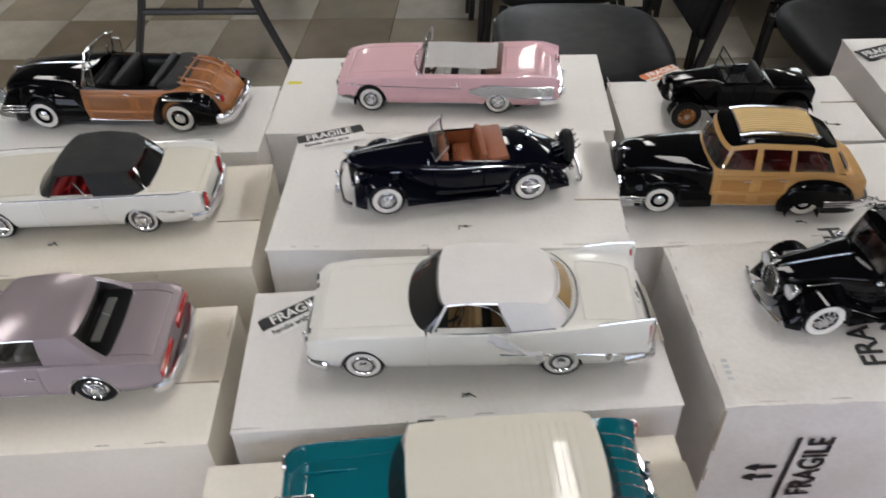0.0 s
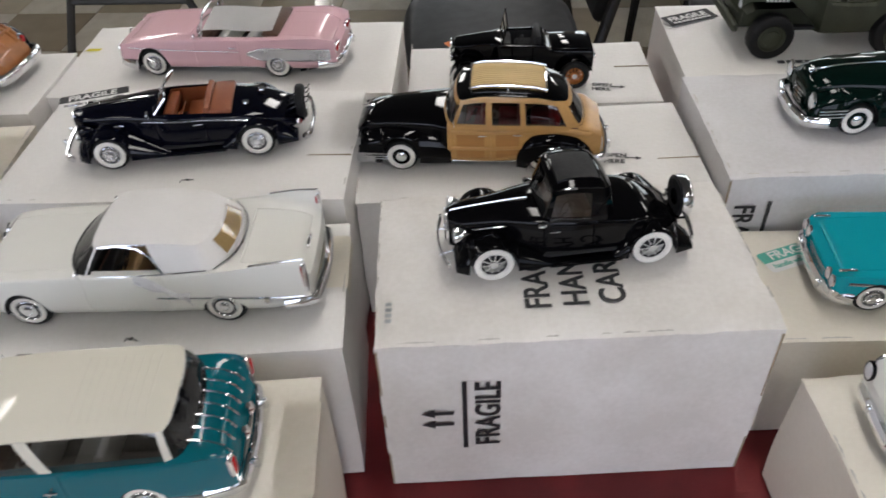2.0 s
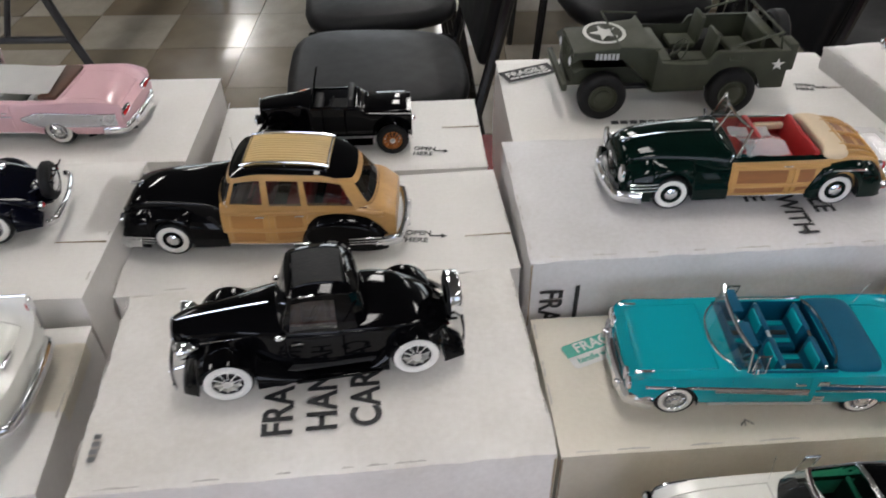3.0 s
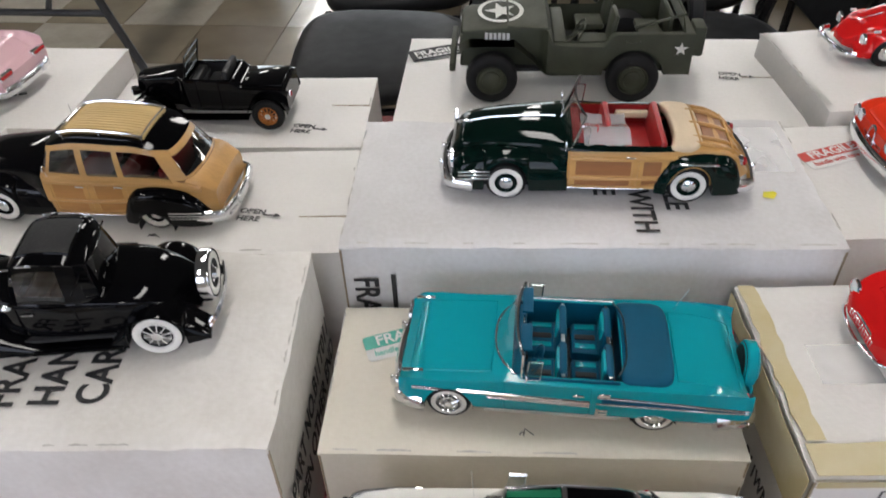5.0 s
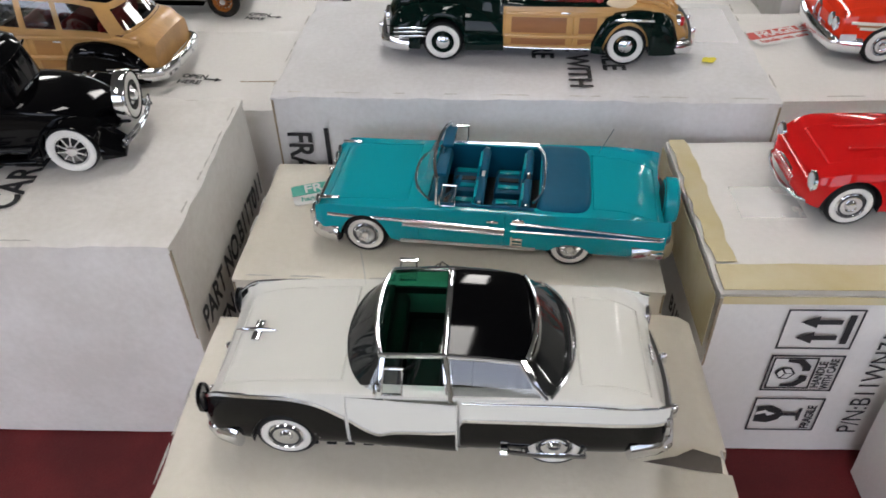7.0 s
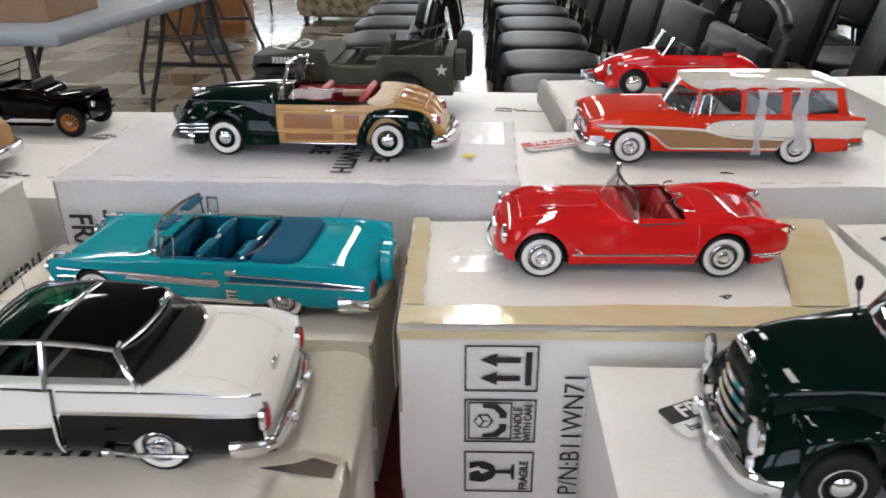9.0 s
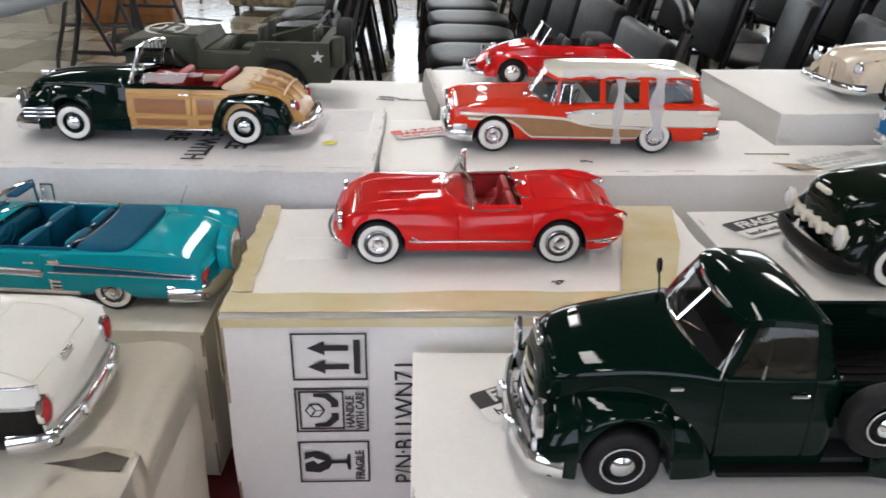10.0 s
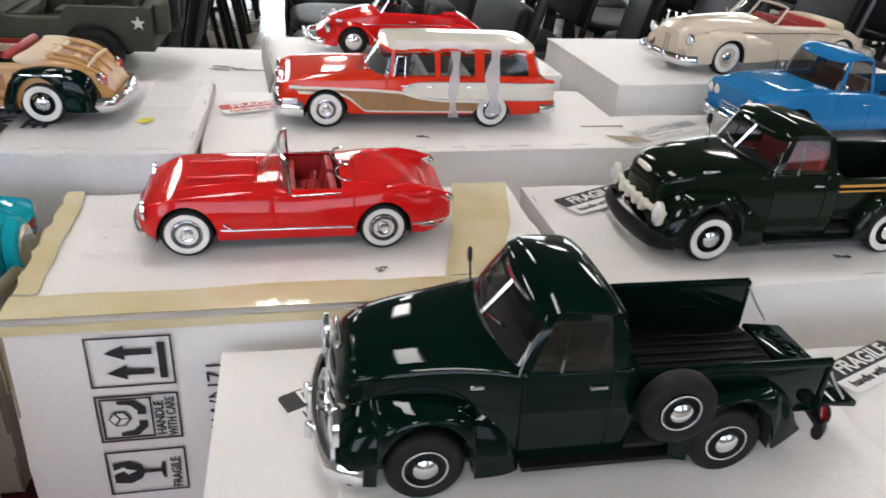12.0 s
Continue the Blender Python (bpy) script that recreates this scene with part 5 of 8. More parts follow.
def corvette():
    c = Car("bright red two-seat model roadster with wraparound windscreen", (0.8215, 0.506), (0.923, 0.517), 0.866, 176, 37.5, 28, 108, wheel=14.2, size=0.955, lift=1.08)
    c.body(RED, [(0, 15), (6, 11), (20, 9), (160, 9), (177, 15)], [(0, 20), (3, 24.5), (10, 29), (26, 33.4), (50, 33.2), (85, 32), (115, 33.2), (140, 35), (160, 33), (177, 25)], [(0, 20), (4, 25.5), (14, 31), (40, 36), (68, 37.2), (112, 36), (135, 36.5), (160, 32), (177, 23)],
           [(0, 17), (2.5, 25), (7, 31), (16, 35.4), (28, 37), (80, 36.6), (136, 37.5), (162, 35), (172, 31.5), (177, 26)], [(28, 16, 13.8), (136, 16, 13.8)], doors=[(75, 119)], cockpit=(80, 113, 0.82), hood=(16, 66, 0.60), boot=(122, 162, 0.60), tuck=0.08, lean=0.09, p=2.2)
    c.screen(66, 78.5, 31.5, 29, 35, 50, 18, r=1.0, wrap_t=5, header=0.5)
    c.cabin(REDVINYL, 80, 113, 30, (96,), zrim=32.5, zfloor=11, zseat=20, zback=33, split=True, seat_m=REDVINYL)
    bm = bmesh.new()
    for s in (-1, 1):
        tube(bm, [(113 - 9 * math.sin(q) ** 0.8 + 6, s * 14.2 + 12.5 * math.cos(q), 38.6) for q in np.linspace(0.05, math.pi - 0.05, 15)], 0.6, 6)
    c.part("cockpit_molding", bm, CHROME)
    bm = bmesh.new()
    for s in (-1, 1):
        tube(bm, [(85, s * 33.2, 33.2), (112, s * 33.0, 34.0)], 0.5, 6)
    c.part("door_molding", bm, CHROME)
    c.wheels("disc", (0.62, 0.84))
    c.lamps("headlight", 6.5, 27, 25.5, 5.0)
    for s in (-1, 1):
        c.box("hood_flash", RED, (46, s * 12, 36.8), (36, 2.2, 1.4), 0.6)
    for y in np.linspace(-14, 14, 11):
        c.part("grille_tooth", bx((1.2, y, 18), (2.6, 1.3, 6), 0.55), CHROME)
    bm = bmesh.new()
    tube(bm, [(1.2 + 1.5 * math.cos(q) ** 2, 17.5 * math.cos(q), 18 + 4.2 * math.sin(q)) for q in np.linspace(0, 2 * math.pi, 24, endpoint=False)], 0.7, 6, closed=True)
    c.part("grille_surround", bm, CHROME)
    c.bumper(1.5, 12.5, 29, 9, 1.0, 1.2, bow=7)
    for s in (-1, 1):
        # fin-like tail lamp pods
        c.part("tail_fin", lathe([(0.2, 16), (1.2, 12), (3.4, 6), (5.4, -6), (4.6, -20), (1.0, -34)], 16, "x", (159, s * 29.5, 31.5)), RED)
        c.lamp("taillight", (174.5, s * 29.5, 29), 1.8, REDLENS, None, 3, 1)
        c.part("rear_bumper", bx((163, s * 34.6, 15), (12, 1.6, 1.6), 0.7), CHROME)
    c.trim([(46, 17), (52, 16.4), (118, 16.6)], 1.3)
    c.trim([(47.5, 20.4), (52, 17)], 1.0)
    c.trim([(152, 16.5), (173, 17)], 1.2)
    return c


def conv_tc(label, front, rear, top, paint_m, wood, insert, inner, canvas, yaw=None, size=0.92):
    """Late 1940s convertible with wooden doors and tail."""
    c = Car(label, front, rear, top, 226, 40, 44, 135, wheel=15.4, yaw=yaw, size=size, lift=1.4)

    def pick(u, z, topf, f):
        return 1 if (topf and u >= 174) or (not topf and u > 89) else 0
    c.body(paint_m, [(2, 16), (12, 12), (30, 11), (200, 11), (224, 17)], [(2, 29), (14, 34.5), (50, 36), (89, 36.5), (130, 37), (172, 37), (196, 35), (214, 29), (224, 21)], [(2, 31), (10, 38), (40, 42), (70, 43), (90, 42.5), (130, 39), (175, 39), (196, 37.5), (214, 31), (224, 20)],
           [(2, 19), (8, 24), (40, 29), (70, 34), (89, 38.2), (120, 39), (150, 38.6), (170, 37), (196, 34.5), (216, 29), (224, 23)], [], doors=[(90, 140)], cockpit=(92, 170, 0.86), tuck=0.08, lean=0.07, p=2.5, mats=[paint_m, wood], pick=pick)
    # full front fenders that run back to the door, long rounded rear fenders
    c.fender(paint_m, 3, 89.5, 16, 40, [(3, 26), (10, 32), (30, 36.2), (60, 36.6), (89.5, 35.2)], [(3, 0.80), (10, 0.94), (26, 1.0), (60, 1.0), (89.5, 0.95)], (44, 17, 14.5), 10.5, p=3.0)
    c.fender(paint_m, 154, 217, 22, 41.6, [(154, 21), (158, 29), (166, 34.2), (184, 35.6), (202, 34), (212, 29), (217, 20)], [(154, 0.90), (162, 1.0), (200, 1.0), (212, 0.93), (217, 0.8)], (179, 17, 14), 10.5, p=4.2)
    c.screen(83, 94, 34, 30.5, 40, 56.5, 9, m=CHROME, r=1.0, split=True, wrap_t=6)
    c.vents(94, 103, 33.6, 38.0, 50, 3.0, 0.7)
    c.cabin(inner, 92, 170, 33.5, (108, 146), zrim=37, zfloor=13, zseat=27, zback=39)
    c.pad("top_boot", canvas, 154, 188, 35.0, 36.8, 3.6, 3.2, scoop=13)
    for s in (-1, 1):
        c.box("armrest", BUFFCANVAS if inner is REDVINYL else inner, (142, s * 29, 33), (26, 6, 4), 1.4)
    if inner is REDVINYL:
        # clear wrapping laid over the front seat
        bm = bmesh.new()
        g = [[bm.verts.new((100 + 34 * i / 8, -34 + 50 * k / 8, 40 + 3.0 * math.sin(k * 0.7) + 1.4 * noise.noise((i * 0.6, k * 0.6, 4.0)))) for k in range(9)] for i in range(9)]
        for i in range(8):
            for k in range(8):
                bm.faces.new((g[i][k], g[i + 1][k], g[i + 1][k + 1], g[i][k + 1]))
        c.part("plastic_wrap", bm, WRAP, smooth=25)
    # wooden frames with darker inserts
    for a, b in ((95, 135), (144, 157)):
        for z0, z1 in ((15.5, 21), (23.6, 32.2)):
            zz = z1 - 0.5
            lim = [(a, z0), (b, z0 + (3.5 if a > 135 and z0 < 20 else 0))]
            c.patch("insert_panel", lim, [(a, zz), (b, zz)], insert, 0.25)
    for z in (13.6, 21.7, 33.4):
        c.trim([(90.5, z), (140, z), (154 if z < 30 else 168, z)], 2.0, wood, 0.9, name="wood_rail")
    for u in (92.0, 137.6, 142.2):
        c.patch("wood_post", [(u - 1.6, 12.5), (u + 1.6, 12.5)], [(u - 1.6, 34.4), (u + 1.6, 34.4)], wood, 0.8)
    for y0, y1 in ((-18, -2), (2, 18)):
        bm = bmesh.new()
        vs = [(188, y0), (188, y1), (207, y1 * 0.9), (207, y0 * 0.9)]
        lo = [bm.verts.new((u, y, c.beltz(u, y) + 0.9)) for u, y in vs]
        bm.faces.new(lo)
        g = bmesh.ops.extrude_face_region(bm, geom=bm.faces[:])
        bmesh.ops.translate(bm, vec=(0, 0, -1.6), verts=[v for v in g["geom"] if isinstance(v, bmesh.types.BMVert)])
        c.part("deck_insert", bm, insert)
    bm = bmesh.new()
    for y in (-27, -19.5, 0, 19.5, 27):
        tube(bm, [(u, y * (1 - max(0, u - 195) * 0.008), c.beltz(u, y) + 0.9) for u in (180, 188, 196, 204, 212, 219)], 1.2, 6)
    for u in (184, 209):
        tube(bm, [(u, y, c.beltz(u, y) + 1.0) for y in np.linspace(-27, 27, 9)], 1.2, 6)
    c.part("wood_rail", bm, wood)
    c.wheels("steel", (0.56, 0.84), rim_m=paint_m, inset=6.4)
    c.bumper(0, 13.5, 39, 18, 2.9, 1.6, bow=6, guards=(12,))
    c.bumper(224, 14.5, 38, 20, 2.8, 1.6, rear=True, bow=5, guards=(12,))
    c.lamps("headlight", 4, 30, 28.5, 5.2, depth=4)
    for z in (16, 18.6, 21.2, 23.8, 26.4):
        c.bars("grille_bar", 1.2, (z,), 24 - abs(z - 20) * 0.4, 0.65, bow=6)
    for s in (-1, 1):
        for z in (20.5, 22.8, 25):
            c.part("fender_trim", bx((20, s * 40.2, z), (24, 1.0, 1.1), 0.4, Euler((0, 0, s * -0.06)).to_matrix()), CHROME)
        c.part("fender_trim", bx((183, s * 41.4, 32.0), (28, 1.0, 1.2), 0.5), CHROME)
        c.part("taillight", lathe([(2.8, 0), (2.4, 3.5), (0, 4.5)], 14, "x", (217, s * 24, 27)), REDLENS)
        c.part("taillight_bezel", lathe([(3.4, -6), (3.6, 1), (2.8, 1.5)], 14, "x", (216.5, s * 24, 27)), CHROME)
    c.trim([(60, 12.2), (156, 12)], 1.6, name="sill_molding", off=1.4)
    c.box("hood_ornament", CHROME, (12, 0, 38.8), (12, 1.8, 2.4), 0.8)
    bm = bmesh.new()
    tube(bm, [(u, 0, c.zc(u) + 0.3) for u in range(8, 86, 6)], 0.6, 6)
    c.part("hood_molding", bm, CHROME)
    c.handles((134, 34.0))
    c.mirror(87, 36, (-1, 1), 2.0, 4)
    return c


def woody():
    c = Car("black model station wagon with pale wood sides and roof rack", (0.210, 0.622), (0.338, 0.620), 0.865, 222, 39, 42, 128.6, wheel=15.4, yaw=-0.6, size=0.925, lift=1.36)
    def pick(u, z, topf, f):
        return 1 if u > 86 else 0
    c.body(BLACK, [(0, 14), (30, 11), (200, 11), (222, 16)], [(0, 29), (16, 35), (50, 37), (86, 38.5), (150, 38.5), (205, 36.5), (222, 30)], [(0, 30), (10, 39), (36, 43), (66, 44), (90, 42), (150, 40), (205, 38), (222, 32)],
           [(0, 19), (8, 24), (40, 28.5), (70, 33), (86, 37.2), (120, 38), (140, 37), (165, 34.5), (205, 34), (222, 30)], [], doors=[(88, 122), (124, 152)], cockpit=(90, 200, 0.86), tuck=0.06, lean=0.05, p=2.4, mats=[BLACK, WOODL], pick=pick)
    c.fender(BLACK, 2, 88, 16, 39.5, [(2, 26), (10, 32), (30, 35.6), (60, 35.4), (88, 33)], [(2, 0.80), (10, 0.94), (26, 1.0), (60, 1.0), (88, 0.95)], (42, 17.2, 14.8), 10.5, p=3.0)
    c.fender(BLACK, 147, 216, 23, 42, [(147, 19), (151, 27), (162, 33.4), (180, 34.6), (198, 32.5), (209, 27), (216, 18)], [(147, 0.88), (156, 1.0), (196, 1.0), (208, 0.93), (216, 0.78)], (170.6, 14.5, 4.2), 8, p=4.0)
    c.top([("ws", (80, 0), (92, 0)), ("pillar", (89, 34), (98, 29.5)), ("glass", (92, 35), (101, 30)), ("pillar", (119, 36), (119, 30)), ("glass", (125, 36.5), (124, 30)), ("pillar", (150, 36.5), (148, 30)), ("glass", (155, 36), (152, 30)), ("pillar", (192, 34), (178, 28)), ("rg", (202, 28), (188, 22)), ("end", (208, 0), (192, 0))],
          [(94, 71), (120, 75.5), (160, 74), (192, 65)], 3.0, BLACK, pillar_m=WOODL, frame_m=WOODL, frame=(0.14, 0.80), glass_m=SMOKED)
    c.cabin(BROWNIN, 92, 200, 32, (106, 140, 170), zrim=38, zfloor=13, zseat=28, zback=42, seat_m=REDVINYL)
    for a, b in ((93, 118), (128, 149)):
        for z0, z1 in ((15.5, 23), (26, 34.5)):
            c.patch("insert_panel", [(a, z0), (b, z0 + (3 if a > 120 and z0 < 20 else 0))], [(a, z1), (b, z1)], WOODP, 0.25)
    for z in (13.4, 24.5, 36.3):
        c.trim([(88, z), (122, z), (152 if z > 20 else 146, z)], 2.2, WOODL, 0.9, name="wood_rail")
    c.trim([(150, 36.5), (185, 36), (212, 33)], 3.4, WOODL, 0.9, name="wood_rail")
    for u in (89.5, 120.8, 126, 151):
        c.patch("wood_post", [(u - 1.7, 12.5), (u + 1.7, 12.5)], [(u - 1.7, 37.4), (u + 1.7, 37.4)], WOODL, 0.8)
    for i in range(13):
        y = -20.4 + i * 3.4
        bm = bmesh.new()
        tube(bm, [(u, y, c.over(u, y) + 1.1) for u in (106, 116, 126, 136, 146, 156, 166, 172)], 1.5, 6, flat=0.6)
        c.part("roof_slat", bm, PALEASH)
    bm = bmesh.new()
    for s in (-1, 1):
        tube(bm, [(u, s * 22.5, c.over(u, 22.5) + 2.6) for u in (104, 115, 126, 138, 150, 161, 172)], 0.7, 6)
        for u in (106, 138, 170):
            tube(bm, [(u, s * 22.5, 57), (u, s * 22.5, c.over(u, 22.5) + 2.6)], 0.8, 6)
    for u in (105, 171):
        tube(bm, [(u, y, c.over(u, y) + 2.4) for y in np.linspace(-22.5, 22.5, 9)], 0.7, 6)
    c.part("roof_rack", bm, CHROME)
    c.wheels("steel", (0.54, 0.85), rim_m=BLACK, inset=6.4)
    c.bumper(0, 13.5, 38.5, 18, 2.8, 1.6, bow=6, guards=(12,))
    c.bumper(224, 14.5, 38, 18, 2.8, 1.6, rear=True, bow=5, guards=(12,))
    c.lamps("headlight", 5, 28, 27, 4.8, depth=4)
    for z in (15, 17.4, 19.8, 22.2):
        c.bars("grille_bar", 2, (z,), 34, 0.6, bow=12)
    for s in (-1, 1):
        for z in (15.5, 18, 20.5):
            c.part("fender_trim", bx((198, s * 41.6, z), (26, 1.0, 0.9), 0.4, Euler((0, 0, s * -0.08)).to_matrix()), CHROME)
            c.part("fender_trim", bx((18, s * 39.4, z), (24, 1.0, 1.0), 0.4, Euler((0, 0, s * 0.05)).to_matrix()), CHROME)
    c.trim([(58, 12.2), (150, 12)], 1.6, name="sill_molding", off=1.4)
    c.box("hood_ornament", CHROME, (10, 0, 40), (11, 2.0, 2.6), 0.9)
    c.handles((116, 34), (147, 34))
    c.mirror(91, 38, (-1, 1), 2.0, 5)
    c.rod("antenna", (84, 30, 40), (84, 30, 58), 0.25)
    return c


def ford36():
    c = Car("blue-black 1930s model roadster with chestnut seats", (-0.015, 0.574), (0.099, 0.595), 0.898, 186, 36, 28, 118.5, wheel=14.8, size=0.976)
    c.body(NAVY, [(0, 18), (30, 12), (150, 12), (186, 20)], [(0, 34), (60, 37), (110, 37), (140, 34), (170, 27), (186, 20)], [(0, 40), (20, 43), (62, 46), (110, 42), (140, 39), (170, 29), (186, 19)],
           [(0, 8), (8, 13), (30, 17), (62, 25), (90, 29.5), (130, 30), (160, 26), (180, 19), (186, 14)], [], doors=[(68, 108)], cockpit=(74, 130, 0.86), tuck=0.05, lean=0.05, p=2.1)
    c.fender(NAVY, 2, 78, 12, 36, [(2, 20), (12, 30), (28, 33), (48, 27), (78, 12.5)], [(2, 0.72), (12, 0.95), (28, 1.0), (60, 0.96), (78, 0.9)], (28, 16.5, 14.5), lambda u: 9.0)
    c.fender(NAVY, 118, 180, 20, 36, [(118, 15), (130, 27), (146, 33), (164, 27), (180, 15)], [(118, 0.8), (132, 0.97), (150, 1.0), (180, 0.7)], (146.5, 16.5, 14.5), lambda u: 10.0)
    for s in (-1, 1):
        c.part("running_board", bx((88, s * 31, 10), (66, 9, 2.2), 0.8), NAVY)
    c.screen(67, 78, 25, 23.5, 44, 58, 3, m=CHROME, r=0.8)
    c.cabin(TANLEATHER, 74, 130, 26, (98,), zrim=37.5, zfloor=14, zseat=27, zback=43, seat_m=TANLEATHER)
    c.box("backrest_panel", TANLEATHER, (121, 0, 39.5), (18, 50, 5), 2.0)
    c.wheels("wire50", (0.57, 0.83), inset=6.4)
    c.bumper(-5, 14, 33, 4, 1.6, 1.6, bow=4, guards=(10,))
    c.bumper(188, 14, 33, 4, 1.6, 1.6, rear=True, bow=4)
    c.bars("grille_bar", -1.2, (20, 23, 26, 29, 32, 35, 38), 8, 0.5, bow=3)
    for s in (-1, 1):
        c.part("headlight", lathe([(0.3, 12), (3.2, 8), (4.8, 1), (5.0, -1)], 18, "x", (7, s * 19, 31)), NAVY)
        c.lamp("headlight_rim", (6.2, s * 19, 31), 4.6, depth=3)
        for z in (28, 32, 36):
            c.part("louvre_trim", bx((38, s * (c.yside(38, z) + 0.5), z), (34, 0.9, 0.8), 0.35), CHROME if z == 32 else NAVY)
        c.part("horn", lathe([(3.0, 0), (2.6, 1.5), (0.8, 4), (0, 5)], 14, "x", (0, s * 14, 22)), CHROME)
        c.lamp("taillight", (181, s * 24, 24), 2.4, REDLENS, None, 4, 1)
    c.trim([(58, 36.2), (100, 36.2), (130, 34), (150, 30)], 0.8)
    c.handles((102, 33))
    c.mirror(64, 37, (-1,), 2.4, 5)
    bm = bmesh.new()
    tube(bm, [(u, 0, c.zc(u) + 0.4) for u in range(2, 64, 6)], 0.6, 6)
    c.part("hood_molding", bm, CHROME)
    c.box("hood_ornament", CHROME, (1, 0, 43), (8, 1.6, 4), 0.7)
    t = c.part("spare_wheel", lathe([(6, 4), (12.5, 4), (14.5, 2), (14.5, -2), (12.5, -4), (6, -4)], 28, "x", (184, 0, 29)), RUBBER)
    c.part("cover", lathe([(9, 4.3), (6, 5.2), (0, 6)], 22, "x", (184, 0, 29)), CHROME, t)
    bm = bmesh.new()
    for y in (-12, -4, 4, 12):
        tube(bm, [(172, y, 28), (190, y, 35), (192, y, 38)], 0.6, 6)
    c.part("luggage_rack", bm, NAVY)
    for s in (-1, 1):
        c.part("step_plate", lathe([(3, 0), (2.6, 1), (0, 1.2)], 14, "z", (146 + s * 6, 10 * s, c.beltz(140, 10) - 0.3)), CHROME)
    return c


def coupe():
    c = Car("black 1930s model coupe with white-walled wire wheels", (0.290, 0.460), (0.393, 0.479), 0.890, 176, 35, 36, 112, wheel=15.2, size=0.955)
    c.body(BLACK, [(8, 18), (40, 13), (140, 13), (172, 20)], [(8, 36), (70, 39), (110, 39), (140, 36), (160, 28), (172, 21)], [(8, 41), (20, 43), (70, 46), (110, 43), (140, 40), (160, 31), (172, 20)],
           [(8, 9), (14, 13), (40, 17), (70, 25), (100, 28), (130, 28), (155, 23), (168, 17), (172, 14)], [], doors=[(72, 106)], cockpit=(74, 112, 0.84), tuck=0.04, lean=0.04, p=2.3)
    c.fender(BLACK, 10, 84, 12, 35, [(10, 17), (20, 29), (36, 33.5), (54, 27), (84, 12)], [(10, 0.75), (20, 0.94), (36, 1.0), (84, 0.92)], (36, 17, 15.2), lambda u: 9.0)
    c.fender(BLACK, 120, 178, 18, 35, [(120, 13), (134, 28), (148, 33), (164, 27), (178, 15)], [(120, 0.85), (134, 1.0), (160, 1.0), (178, 0.8)], (148, 17, 15.2), lambda u: 9.5)
    for s in (-1, 1):
        c.part("running_board", bx((101, s * 30, 9.6), (52, 10, 2.2), 0.8), BLACK)
    c.top([("ws", (68, 0), (76, 0)), ("pillar", (71, 22), (78, 20)), ("glass", (75, 24.5), (80, 22)), ("pillar", (103, 26.5), (103, 23)), ("pillar", (115, 26), (112, 22)), ("back", (120, 22), (116, 18)), ("end", (123, 0), (119, 0))],
          [(76, 65), (90, 67.5), (108, 66), (119, 60)], 3.6, BLACK, frame_m=BLACK, glass_m=SMOKED, frame=(0.10, 0.84))
    bm = bmesh.new()
    g = [[bm.verts.new((81 + 29 * i / 10, -16 + 32 * k / 10, c.over(81 + 29 * i / 10, -16 + 32 * k / 10) + 0.5)) for k in range(11)] for i in range(11)]
    for i in range(10):
        for k in range(10):
            bm.faces.new((g[i][k], g[i + 1][k], g[i + 1][k + 1], g[i][k + 1]))
    c.part("roof_insert", bm, BLACKTOP, smooth=60)
    bm = bmesh.new()
    rim = [g_ for g_ in ([(81 + 29 * i / 10, -16) for i in range(11)] + [(110, -16 + 3.2 * k) for k in range(1, 11)] + [(110 - 2.9 * i, 16) for i in range(1, 11)] + [(81, 16 - 3.2 * k) for k in range(1, 10)])]
    tube(bm, [(u, y, c.over(u, y) + 0.4) for u, y in rim], 0.6, 6, closed=True)
    c.part("roof_molding", bm, BLACK)
    c.cabin(BROWNIN, 75, 112, 24, (90,), zrim=39, zfloor=15, zseat=30, zback=46)
    c.wheels("wire", (0.66, 0.92), rim_m=WHITEWALL, cap=CHROME, inset=6.4, tw=8)
    bm = bmesh.new()
    for z in (12.6, 15.4):
        tube(bm, [(1 + 5 * q * q, 28 * q, z) for q in np.linspace(-1, 1, 15)], 0.9, 6)
    for s in (-1, 1):
        tube(bm, [(1, s * 14, 14), (14, s * 12, 16)], 0.8, 6)
        tube(bm, [(5.6, s * 27.5, 11.5), (5.6, s * 27.5, 16.5)], 1.1, 6)
    c.part("bumper", bm, CHROME)
    c.bars("grille_bar", 7.2, (20, 23, 26, 29, 32, 35, 38), 8.5, 0.45, bow=2)
    bm = bmesh.new()
    tube(bm, [(7.2, 10.5 * math.cos(q), 29 + 12 * math.sin(q)) for q in np.linspace(0, 2 * math.pi, 24, endpoint=False)], 1.1, 6, closed=True)
    c.part("grille_shell", bm, CHROME)
    for s in (-1, 1):
        c.part("headlight", lathe([(0.3, 9), (4.2, 5), (5.6, 1), (5.6, -1)], 18, "x", (13, s * 17.5, 33)), CHROME)
        c.lamp("headlight_rim", (12.2, s * 17.5, 33), 5.2, depth=3)
        c.part("hood_side", bx((44, s * (c.yside(44, 36) + 0.3), 36.5), (40, 0.9, 0.8), 0.35), CHROME)
        c.part("cowl_lamp", lathe([(0.2, 4), (1.8, 2), (2.0, -1), (1.2, -2)], 12, "x", (69, s * 27, 41)), CHROME)
        c.rod("landau_bar", (107, s * 25.6, 46), (116, s * 23.6, 60), 0.7, BLACK)
        c.part("side_badge", bx((88, s * 23.8, 67.5), (9, 1, 1.2), 0.4), CHROME)
    bm = bmesh.new()
    tube(bm, [(u, 0, c.zc(u) + 0.4) for u in range(10, 70, 6)], 0.7, 6)
    c.part("hood_molding", bm, CHROME)
